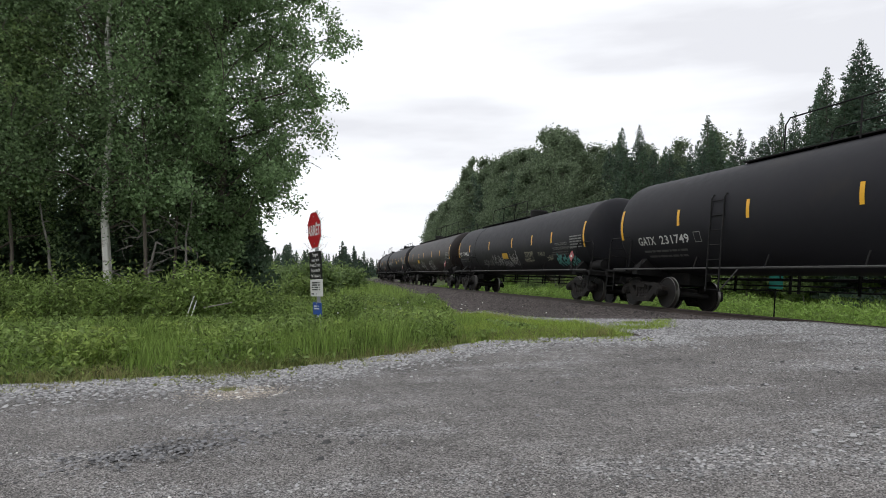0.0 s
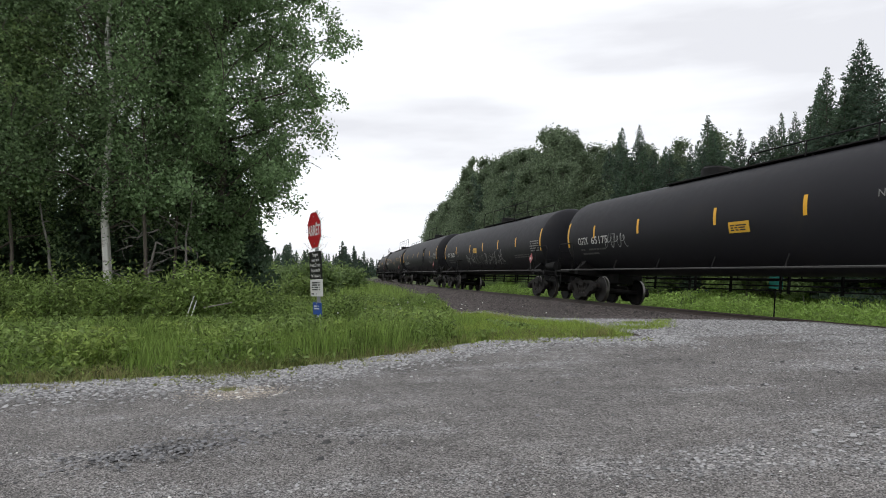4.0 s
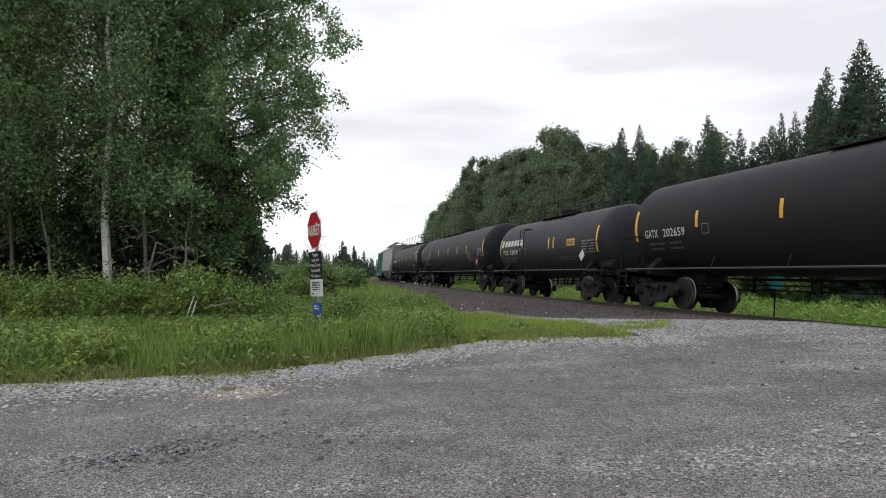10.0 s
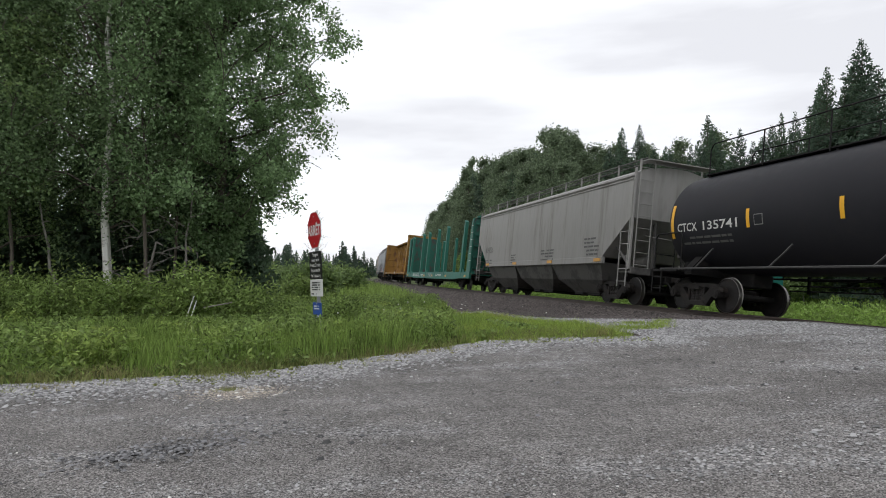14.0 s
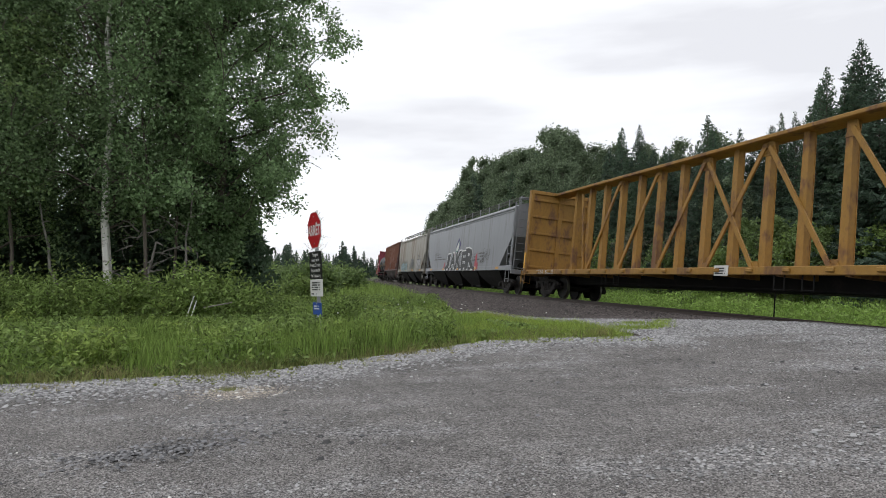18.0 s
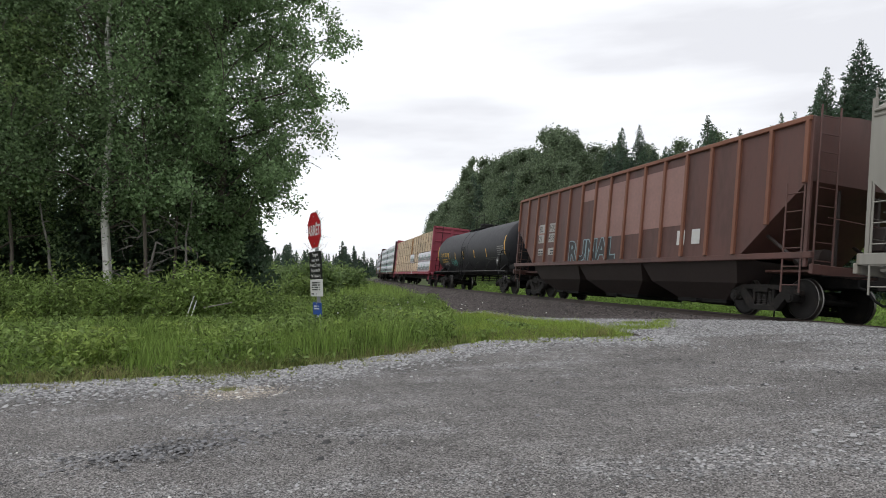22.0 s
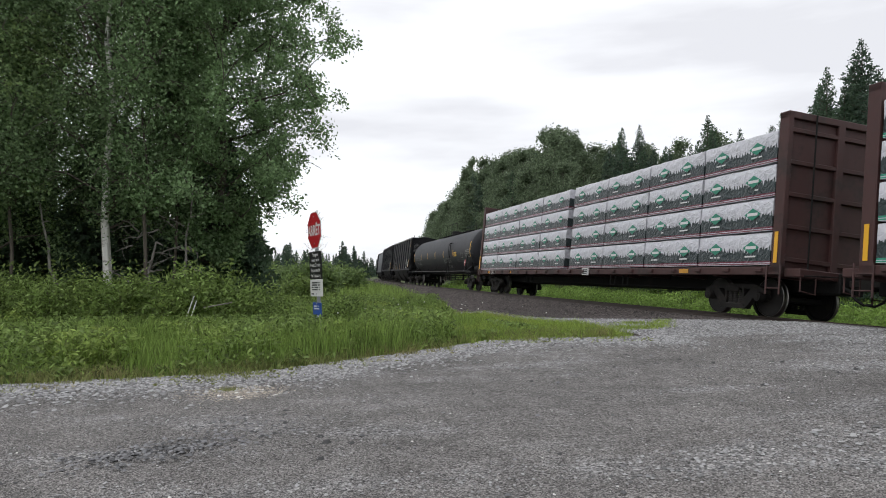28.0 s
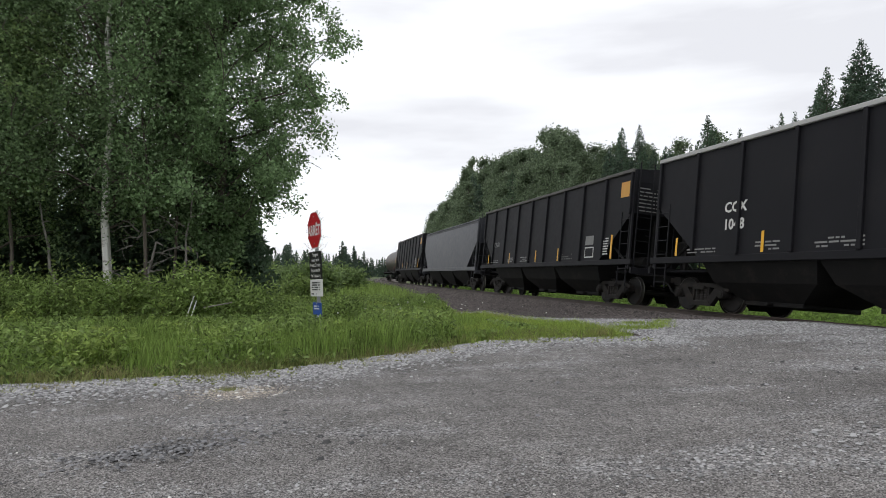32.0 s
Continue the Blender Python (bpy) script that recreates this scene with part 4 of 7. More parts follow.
    # roof running board and hatches
    if walk:
        for y in (-1, 1):
            g = Geo()
            for yy in (0.74, 1.14):
                g.tube([(-hb - 0.1, y * yy, roof + 0.2), (hb + 0.1, y * yy, roof + 0.2)], 0.022, 5)
            n = int(2 * hb / 0.32)
            for i in range(n):
                x = -hb + 2 * hb * (i + 0.5) / n
                g.box(x - 0.012, x + 0.012, min(y * 0.74, y * 1.14), max(y * 0.74, y * 1.14), roof + 0.185, roof + 0.2)
            part("running_board", g, M_DIRT_GREY if smooth else paint, car)
            for i in range(12):
                x = -hb + 0.3 + (2 * hb - 0.6) * i / 11
                part("board_bracket", Geo().box(x - 0.035, x + 0.035, y * 1.14 - 0.02, y * 1.14 + 0.02, roof - 0.24, roof + 0.24, 0.006), paint, car)
        part("cross_board", Geo().box(hb - 0.25, hb + 0.3, -1.2, 1.2, roof + 0.1, roof + 0.13), paint, car)
    for i in range(5):
        x = -hb + 2 * hb * (i + 0.5) / 5
        part("roof_hatch", Geo().lathe([(0, 0.42), (0.12, 0.42), (0.16, 0.36), (0.17, 0.02)], 16, Matrix.Translation((x, 0, roof - 0.03)) @ Matrix.Rotation(-math.pi / 2, 4, "Y")), paint, car, "", 40)
    # markings
    for i in range(tabs):
        x = -hb + cut + 0.3 + (2 * (hb - cut) - 0.6) * i / max(1, tabs - 1)
        part("reflector", Geo().box(x - 0.23, x + 0.23, -W - 0.028, -W - 0.002, sill[0] + 0.06, sill[1] - 0.05), M_ORANGE, car)
    for words, size, x, z, mat, bold in name:
        part("lettering", letters(words, size, x, z, wrap, 1.0, bold), mat, car)
    for x0_, x1_, z0_, z1_, n_, mat in (extra or ()):
        for k_ in range(n_):
            d_ = (z1_ - z0_) / n_
            part("stencil", bars(x0_, x1_, z0_ + d_ * k_, z0_ + d_ * (k_ + 0.85), wrap, 1, seed + k_ + int(abs(x0_) * 10)), mat, car)
    add_bogies(car, L / 2 - bogie)
    add_couplers(car, L)
    return car, wrap


# -- centre-beam and stake flats --
M_CB_YELLOW = material("yellow_car_paint", (0.28, 0.15, 0.027), rough=0.65, vary=0.6, scale=1.7, second=(0.12, 0.058, 0.024), second_at=0.565, bump=0.15, stretch=(1, 1, 0.5))
M_CB_RED = material("crimson_car_paint", (0.29, 0.045, 0.07), rough=0.55, vary=0.3, scale=1.2, second=(0.19, 0.032, 0.05), second_at=0.6)
M_CB_BROWN = material("oxide_brown_car_paint", (0.055, 0.021, 0.019), rough=0.65, vary=0.45, scale=1.2, second=(0.03, 0.016, 0.014), second_at=0.56)
M_LUMBER = material("planed_spruce_board", (0.62, 0.49, 0.345), rough=0.8, vary=0.8, scale=2.4, obj_random=0.14, stretch=(0.5, 1, 10), second=(0.30, 0.205, 0.12), second_at=0.585)
M_ENDGRAIN = material("sawn_board_ends", (0.38, 0.20, 0.085), rough=0.8, vary=0.35, scale=9)
M_STRAP = material("black_strap", (0.06, 0.05, 0.04), rough=0.5, vary=0.2, scale=6)
M_LOGO_GREEN = material("wrap_green_print", (0.015, 0.21, 0.13), rough=0.4, vary=0.12, scale=5)
M_WRAP_WHITE = material("wrap_white_print", (0.62, 0.62, 0.62), rough=0.4, vary=0.1, scale=5)
M_TIMBER = material("dunnage_timber", (0.22, 0.16, 0.09), rough=0.85, vary=0.4, scale=5)


def wrap_material(name, strip):
    """Woven lumber wrap: white above, a printed dark line of fir tops, a coloured strip at the foot, and creases in
    relief, their highlights and shade also painted in.
    """
    m = bpy.data.materials.new(name)
    m.use_nodes = True
    nt = m.node_tree
    bs = nt.nodes["Principled BSDF"]
    bs.inputs["Roughness"].default_value = 0.3
    co, sep = nt.nodes.new("ShaderNodeTexCoord"), nt.nodes.new("ShaderNodeSeparateXYZ")
    nt.links.new(co.outputs["Object"], sep.inputs[0])

    def math_node(op, a, b=0.0):
        n = nt.nodes.new("ShaderNodeMath")
        n.operation = op
        for i, v in enumerate((a, b)):
            if isinstance(v, (int, float)):
                n.inputs[i].default_value = v
            else:
                nt.links.new(v, n.inputs[i])
        return n.outputs[0]

    def wave(scale, detail):
        n = nt.nodes.new("ShaderNodeTexNoise")
        n.noise_dimensions = "1D"
        n.inputs["Scale"].default_value, n.inputs["Detail"].default_value = scale, detail
        nt.links.new(sep.outputs["X"], n.inputs["W"])
        return n.outputs["Fac"]

    tips = math_node("ADD", math_node("PINGPONG", sep.outputs["X"], 0.03), math_node("PINGPONG", math_node("ADD", sep.outputs["X"], 0.013), 0.047))
    edge = math_node("ADD", math_node("ADD", 0.21, math_node("MULTIPLY", wave(1.9, 2.0), 0.30)), math_node("MULTIPLY", wave(13.0, 2.0), 0.16))
    edge = math_node("ADD", edge, math_node("MULTIPLY", tips, -1.5))
    firs = math_node("LESS_THAN", sep.outputs["Z"], edge)
    low = math_node("MULTIPLY", math_node("GREATER_THAN", sep.outputs["Z"], 0.03), math_node("LESS_THAN", sep.outputs["Z"], 0.058))
    foot = math_node("ADD", low, math_node("MULTIPLY", math_node("GREATER_THAN", sep.outputs["Z"], 0.075), math_node("LESS_THAN", sep.outputs["Z"], 0.115)))
    pale = math_node("LESS_THAN", sep.outputs["Z"], 0.075)
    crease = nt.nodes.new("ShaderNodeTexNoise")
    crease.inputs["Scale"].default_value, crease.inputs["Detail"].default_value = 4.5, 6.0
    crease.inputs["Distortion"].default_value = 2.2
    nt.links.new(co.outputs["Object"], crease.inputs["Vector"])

    def mix(f, a, b):
        n = nt.nodes.new("ShaderNodeMix")
        n.data_type = "RGBA"
        nt.links.new(f, n.inputs["Factor"])
        for key, v in (("A", a), ("B", b)):
            if isinstance(v, tuple):
                n.inputs[key].default_value = (*v, 1)
            else:
                nt.links.new(v, n.inputs[key])
        return n.outputs["Result"]

    # crease highlights and shade painted into the white and dark colours
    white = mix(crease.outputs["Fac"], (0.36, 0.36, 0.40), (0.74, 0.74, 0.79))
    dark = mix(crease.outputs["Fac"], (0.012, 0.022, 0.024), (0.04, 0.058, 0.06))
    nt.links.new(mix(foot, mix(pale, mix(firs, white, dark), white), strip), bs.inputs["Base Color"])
    b = nt.nodes.new("ShaderNodeBump")
    b.inputs["Strength"].default_value, b.inputs["Distance"].default_value = 1.0, 0.06
    nt.links.new(crease.outputs["Fac"], b.inputs["Height"])
    nt.links.new(b.outputs["Normal"], bs.inputs["Normal"])
    return m


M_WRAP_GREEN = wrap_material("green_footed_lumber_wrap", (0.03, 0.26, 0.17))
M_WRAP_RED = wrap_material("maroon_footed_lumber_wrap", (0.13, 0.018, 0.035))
TIER = 0.79


def wrapped_package(car, x, w, y0, z, mat, rnd, marks=True, label="lumber package in printed white wrap"):
    """One wrapped package, its origin at the lower edge towards the road."""
    g = Geo()
    n = max(2, int(w / 0.35))
    top, side = TIER - 0.02, 1.22
    outline = [(0, 0.02), (0, 0.02 + top * 0.33), (0, 0.02 + top * 0.66), (0, top - 0.03), (0.03, top), (side, top), (side, 0.02)]
    secs = []
    for i in range(n + 1):
        xx = 0.02 + (w - 0.04) * i / n
        secs.append([(xx, a + (rnd.uniform(-0.016, 0.012) if 0 < k < 4 and a == 0 else 0), b + (rnd.uniform(-0.012, 0.008) if k in (3, 4) else 0)) for k, (a, b) in enumerate(outline)])
    g.loft(secs)
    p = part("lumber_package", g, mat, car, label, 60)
    p.location = (x, y0, z)
    if marks:
        k = max(1, round(w / 1.25))
        for i in range(k):
            cx, cz = w * (i + 0.5) / k + rnd.uniform(-0.12, 0.12), 0.43
            d = Geo().add([(cx - 0.27, -0.022, cz), (cx, -0.022, cz - 0.15), (cx + 0.27, -0.022, cz), (cx, -0.022, cz + 0.15)], [(0, 1, 2, 3)])
            part("printed_mark", d, M_LOGO_GREEN, p)
            t = Geo()
            t.add(*(lambda q: (q.v, q.f))(patch(cx - 0.17, cx + 0.17, cz - 0.035, cz + 0.035, flat(-0.026), 1)))
            t.add(*(lambda q: (q.v, q.f))(bars(cx - 0.2, cx + 0.22, 0.2, 0.27, flat(-0.026), 1, rnd.random())))
            part("printed_text", t, M_WRAP_WHITE, p)
    return p


def board_package(car, x, w, y0, z, rnd):
    """A stack of boards in one piece, with a groove between the layers."""
    layers, secs = 17, []
    step = (TIER - 0.035) / layers
    base = [(0.03 + step * i, rnd.uniform(0, 0.032)) for i in range(layers)]
    a, b = rnd.uniform(0.02, 0.045), rnd.uniform(0.02, 0.045)
    for x_ in np.linspace(a, w - b, 6):
        out = []
        for z0, o in base:
            o, z0 = max(0.0, o + rnd.uniform(-0.008, 0.008)), z0 + rnd.uniform(-0.004, 0.004)
            out += [(o, z0), (o, z0 + step - 0.010), (0.06, z0 + step - 0.010), (0.06, z0 + step)]
        out = out[:-2] + [(1.2, TIER - 0.012), (1.2, 0.03)]
        secs.append([(x_, yy, zz) for yy, zz in out])
    p = part("lumber_package", Geo().loft(secs), M_LUMBER, car, "strapped stack of pale planed boards")
    p.location = (x, y0, z)
    for i in range(layers):
        part("board_end", Geo().box(w - b, w - b + rnd.uniform(0.004, 0.014), 0.04, 1.18, base[i][0], base[i][0] + step - 0.008), M_ENDGRAIN, p)
    n = max(2, round(w / 1.3))
    for i in range(n):
        xx = w * (i + 0.5) / n
        part("strap", Geo().box(xx - 0.005, xx + 0.005, -0.004, 1.205, 0.015, TIER - 0.006), M_STRAP, p)
    for i in range(2):
        xx = w * (i + 0.5) / 2
        part("sticker", Geo().box(xx - 0.045, xx + 0.045, 0.0, 1.2, 0.0, 0.03), M_TIMBER, p)
    return p


def centre_beam(L, paint, load=None, label="centre-beam lumber car", name="", wrap=None, top=4.72, columns=(), seed=1, sill_x=()):
    car = tagged(new("centre_beam_car"), label, "railcar", "cars of the train")
    rnd = random.Random(seed)
    e = L / 2 - 0.95
    for y in (-1, 1):
        box_part("side_sill", car, paint, -e, e, min(y * 1.36, y * 1.47), max(y * 1.36, y * 1.47), 0.93, 1.12, c=0.012)
        n = 20
        for i in range(n):
            x = -e + 0.6 + (2 * e - 1.2) * i / (n - 1)
            part("stake_pocket", Geo().box(x - 0.1, x + 0.1, min(y * 1.46, y * 1.53), max(y * 1.46, y * 1.53), 0.99, 1.08, 0.015), paint, car)
    g = Geo().box(-e, e, -1.4, 1.4, 1.06, 1.12)
    for i in range(13):
        x = -e + 0.5 + (2 * e - 1.0) * i / 12
        g.box(x - 0.06, x + 0.06, -1.4, 1.4, 0.9, 1.07)
    part("deck", g, paint, car)
    box_part("centre_sill", car, M_UNDER, -L / 2 + 0.45, L / 2 - 0.45, -0.33, 0.33, 0.62, 1.07, c=0.02)
    for s in (1, -1):
        xi, xo = s * (e - 0.28), s * e
        a, b = sorted((xi, xo))
        g = Geo()
        g.box(a + 0.08, b - 0.08, -1.40, 1.40, 1.12, top, 0.01)
        bh = part("bulkhead", g, paint, car)
        for y in (-1.40, 1.40):
            part("edge_post", Geo().box(a, b, y - 0.07, y + 0.07, 1.0, top, 0.015), paint, bh)
        part("top_cap", Geo().box(a, b, -1.47, 1.47, top - 0.14, top + 0.02, 0.015), paint, bh)
        part("centre_post", Geo().box(a, b, -0.1, 0.1, 1.1, top - 0.1, 0.015), paint, bh)
        for i in range(5):
            z = 1.3 + i * (top - 1.7) / 4
            part("bulkhead_rib", Geo().box(a + 0.01, b - 0.01, -1.36, 1.36, z - 0.05, z + 0.05, 0.012), paint, bh)
        part("bulkhead_rod", Geo().tube([(s * (e + 0.03), -0.75, 1.1), (s * (e + 0.03), -0.75, top)], 0.02, 5), M_UNDER, bh)
        part("end_sill", Geo().box(min(xo, s * (L / 2 - 0.5)), max(xo, s * (L / 2 - 0.5)), -1.35, 1.35, 0.9, 1.08, 0.015), paint, car)
        for y in (-1, 1):
            part("end_ladder", ladder_geo(s * (e - 0.14), y * 1.5, 0.5, 1.15, 0.4, rungs=2), paint, car)
            part("reflector", Geo().box(s * (e - 0.14) - 0.05, s * (e - 0.14) + 0.05, min(y * 1.475, y * 1.485), max(y * 1.475, y * 1.485), 1.2, 1.9), M_YELLOW, car)
        part("end_rail", Geo().tube([(s * (L / 2 - 0.52), -1.3, 0.9), (s * (L / 2 - 0.52), -1.3, 0.6), (s * (L / 2 - 0.52), -0.9, 0.55), (s * (L / 2 - 0.52), -0.9, 0.9)], 0.018, 5), paint, car)
    # the beam on the centre line
    part("top_chord", Geo().box(-e + 0.2, e - 0.2, -0.34, 0.34, top - 0.13, top - 0.02, 0.02), paint, car)
    step = 1.218
    for i in range(-8, 9):
        x = 0.4 + i * step
        if abs(x) > e - 0.9:
            continue
        post = [(x - 0.105, 1.05), (x + 0.105, 1.05), (x + 0.075, top - 0.12), (x - 0.075, top - 0.12)]
        p_ = part("beam_post", Geo().prism(post, -0.09, 0.09), paint, car)
        for y in (-0.11, 0.09):
            part("flange", Geo().prism([(x - 0.12, 1.05), (x + 0.12, 1.05), (x + 0.09, top - 0.12), (x - 0.09, top - 0.12)], y, y + 0.02), paint, p_)
        if not load and abs(i) % 2 == 1 and abs(i) < 6:
            # braces lean out from the middle, each over two panels
            for k in ((1, -1) if i in (-1, 1) else (1,) if i > 0 else (-1,)):
                xb = x + k * 2 * step - 0.2 * k
                xa = x + 0.1 * k
                q = Geo().prism([(xa - 0.075, top - 0.3), (xa + 0.075, top - 0.3), (xb + 0.075, 1.12), (xb - 0.075, 1.12)], -0.18, -0.13)
                d_ = part("diagonal", q, paint, car)
                for xg, zg in ((xa, top - 0.36), (xb, 1.22)):
                    part("gusset", Geo().prism([(xg - 0.2, zg - 0.16), (xg + 0.2, zg - 0.16), (xg + 0.1, zg + 0.2), (xg - 0.1, zg + 0.2)], -0.13, -0.112), paint, d_)
    if not load:
        for k in (-1, 1):
            x = 0.4 + 7 * step * k
            part("diagonal", Geo().prism([(x - 0.07, 1.12), (x + 0.07, 1.12), (x + 0.55 * k + 0.07, top - 0.3), (x + 0.55 * k - 0.07, top - 0.3)], -0.18, -0.13), paint, car)
    if name:
        part("lettering", letters(name, 0.24, -e + 1.6, 0.945, flat(-1.476), 1.1), M_WHITE, car)
    for x in sill_x:
        part("reflector", Geo().box(x - 0.2, x + 0.2, -1.482, -1.472, 0.97, 1.08), M_ORANGE, car)
    part("data_panel", merged("data_panel", [Geo().box(1.6, 2.1, -1.5, -1.475, 0.9, 1.16), bars(1.64, 2.06, 0.94, 1.13, flat(-1.505), 3, seed)], [M_WHITE, M_DARK_SPRAY]), None, car)
    for s in (-1, 1):
        for k in (3.5, 4.3):
            part("step_stirrup", Geo().tube([(s * k, -1.38, 0.93), (s * k, -1.38, 0.6), (s * k + 0.3, -1.38, 0.6), (s * k + 0.3, -1.38, 0.93)], 0.018, 5), M_UNDER, car)
    part("brake_rod", Geo().tube([(-e + 4, -0.8, 0.72), (e - 4, -0.8, 0.62)], 0.018, 5), M_UNDER, car)
    for kind, x, w, tiers in columns:
        for j, t in enumerate(tiers):
            z = 1.14 + j * TIER
            for y0 in (-1.43, 0.21):
                if t == "b":
                    board_package(car, x, w, y0, z, rnd)
                elif t == "w":
                    wrapped_package(car, x, w, y0, z, wrap, rnd, y0 < 0)
    add_bogies(car, L / 2 - 2.85)
    add_couplers(car, L)
    return car


M_GREEN_CAR = material("sea_green_car_paint", (0.007, 0.112, 0.078), rough=0.6, vary=0.35, scale=1.2, second=(0.012, 0.08, 0.06), second_at=0.63)
M_SCUFFED = material("scuffed_green_bulkhead", (0.008, 0.095, 0.067), rough=0.65, vary=0.35, scale=4.0, second=(0.055, 0.042, 0.04), second_at=0.545, stretch=(1, 1, 0.6))


def stake_car(L):
    car = tagged(new("stake_flat_car"), "sea-green bulkhead flat car with tall stakes, empty", "railcar", "cars of the train")
    e = L / 2 - 0.62
    for y in (-1, 1):
        g = Geo().prism([(-e, 1.05), (e, 1.05), (e, 0.66), (e - 2.6, 0.66), (e - 4.0, 0.58), (-e + 4.0, 0.58), (-e + 2.6, 0.66), (-e, 0.66)], min(y * 1.36, y * 1.48), max(y * 1.36, y * 1.48))
        part("side_sill", g, M_GREEN_CAR, car)
    g = Geo().box(-e, e, -1.4, 1.4, 0.92, 0.98)
    part("deck", g, M_TIMBER, car)
    box_part("centre_sill", car, M_UNDER, -L / 2 + 0.45, L / 2 - 0.45, -0.33, 0.33, 0.5, 0.94, c=0.02)
    top = 4.27
    for o in (2.13, 7.0, 9.5, 13.1, 16.2, 21.2):
        x = -e + o
        for y in (-1, 1):
            a, b = sorted((y * 1.30, y * 1.50))
            part("stake", Geo().prism([(x - 0.15, 0.8), (x + 0.15, 0.8), (x + 0.15, 1.1), (x + 0.12, top - 0.12), (x - 0.12, top), (x - 0.12, 1.1)], a, b), M_GREEN_CAR, car)
            for k in (-1, 1):
                part("gusset", Geo().prism([(x + k * 0.12, 1.0), (x + k * 0.6, 1.0), (x + k * 0.12, 1.25)], y * 1.4 - 0.03, y * 1.4 + 0.03), M_GREEN_CAR, car)
        part("cross_bunk", Geo().prism([(x - 0.12, 0.97), (x + 0.12, 0.97), (x + 0.06, 1.12), (x - 0.06, 1.12)], -1.36, 1.36), M_GREEN_CAR, car)
    for s in (1, -1):
        x0, x1 = sorted((s * (e - 0.04), s * (e - 0.32)))
        outline = [(-1.47, 1.0), (1.47, 1.0), (1.47, 4.1), (1.12, 4.42), (-1.12, 4.42), (-1.47, 4.1)]
        bh = part("bulkhead", Geo().prism(outline, x0 + 0.05, x1 - 0.05, Matrix.Rotation(math.pi / 2, 4, "Z") @ Matrix.Diagonal((1, -1, 1, 1))), M_SCUFFED, car, "scuffed green bulkhead plate")
        for y in (-1.43, 1.43):
            part("edge_plate", Geo().prism([(s * e, 1.0), (s * (e - 0.85), 1.0), (s * (e - 0.5), 4.1), (s * (e - 0.1), 4.25)], y - 0.04, y + 0.04), M_GREEN_CAR, bh)
            for i in range(6):
                z = 1.7 + i * 0.42
                part("grab_iron", Geo().tube([(s * (e - 0.02), y * 1.035, z), (s * (e - 0.4), y * 1.035, z)], 0.014, 5), M_WHITE, bh)
        for z in (1.3, 1.95, 2.6, 3.25, 3.9, 4.3):
            part("bulkhead_rib", Geo().box(min(s * (e - 0.1), s * (e + 0.02)), max(s * (e - 0.1), s * (e + 0.02)), -1.3, 1.3, z - 0.05, z + 0.05, 0.012), M_GREEN_CAR, bh)
        part("end_sill", Geo().box(min(s * e, s * (L / 2 - 0.5)), max(s * e, s * (L / 2 - 0.5)), -1.35, 1.35, 0.9, 1.1, 0.015), M_GREEN_CAR, car)
        part("cut_lever", Geo().tube([(s * (L / 2 - 0.5), -1.3, 0.95), (s * (L / 2 - 0.45), -1.2, 0.7), (s * (L / 2 - 0.4), -0.4, 0.72), (s * (L / 2 - 0.3), -0.1, 0.9)], 0.016, 5), M_UNDER, car)
    w = flat(-1.486)
    part("lettering", fitted("HKRX", -e + 3.75, -e + 4.82, 0.72, 0.94, w, 0.02), M_WHITE, car)
    part("lettering", fitted("160056", -e + 5.06, -e + 6.38, 0.72, 0.94, w, 0.02), M_WHITE, car)
    part("lettering", fitted("iCHABOD.", -e + 10.7, -e + 12.1, 0.66, 0.98, w, 0.012, 0.15), M_SPRAY, car, "white hand-sprayed word")
    part("stencil", bars(-e + 7.6, -e + 8.45, 0.72, 0.92, w, 2, 5), M_WHITE, car)
    part("stencil", bars(-e + 13.6, -e + 15.6, 0.76, 0.94, w, 2, 9), M_WHITE, car)
    part("graffiti", tag(3, -e + 6.38, -e + 7.15, 0.68, 1.0, w, 0.018, 6), M_SPRAY, car)
    for x in (-e + 0.75, -e + 9.0, -e + 12.3, -e + 17.0, e - 1.0):
        part("reflector", Geo().box(x - 0.2, x + 0.2, -1.492, -1.482, 0.73, 0.86), M_ORANGE, car)
    add_bogies(car, L / 2 - 2.85 - 1.2)
    add_couplers(car, L)
    return car

# ---- plants ----
RNG = np.random.default_rng(11)


def leaf_arrays(pos, size, up=0.35, droop=0.0, long=1.5, rng=RNG, three=False):
    """Small kite-shaped leaves at the given places: vertices and faces."""
    n = len(pos)
    size = np.broadcast_to(size, (n,))[:, None] * rng.uniform(0.65, 1.3, (n, 1))
    nrm = rng.normal(size=(n, 3)) + np.array([0, 0, up * 2])
    nrm /= np.linalg.norm(nrm, axis=1, keepdims=True)
    d = rng.normal(size=(n, 3)) - np.array([0, 0, droop])
    d -= nrm * (d * nrm).sum(1, keepdims=True)
    d /= np.linalg.norm(d, axis=1, keepdims=True) + 1e-9
    s = np.cross(nrm, d)
    a, b = pos - d * size * long * 0.5, pos + d * size * long * 0.5
    c = s * size * 0.5
    if three:
        v = np.stack([a + c, b, a - c], 1).reshape(-1, 3)
        return v, np.arange(3 * n).reshape(n, 3)
    v = np.stack([a, pos + c + nrm * size * 0.1, b, pos - c + nrm * size * 0.1], 1).reshape(-1, 3)
    return v, np.arange(4 * n).reshape(n, 4)


def leafy(name, sets, mat, parent=None, label=""):
    vs, fs, o = [], [], 0
    for v, f in sets:
        vs.append(v)
        fs.append(f + o)
        o += len(v)
    me = fast_mesh(name, np.concatenate(vs), np.concatenate(fs), mat)
    ob = new(name, me)
    if parent:
        ob.parent = parent
    return tagged(ob, label)


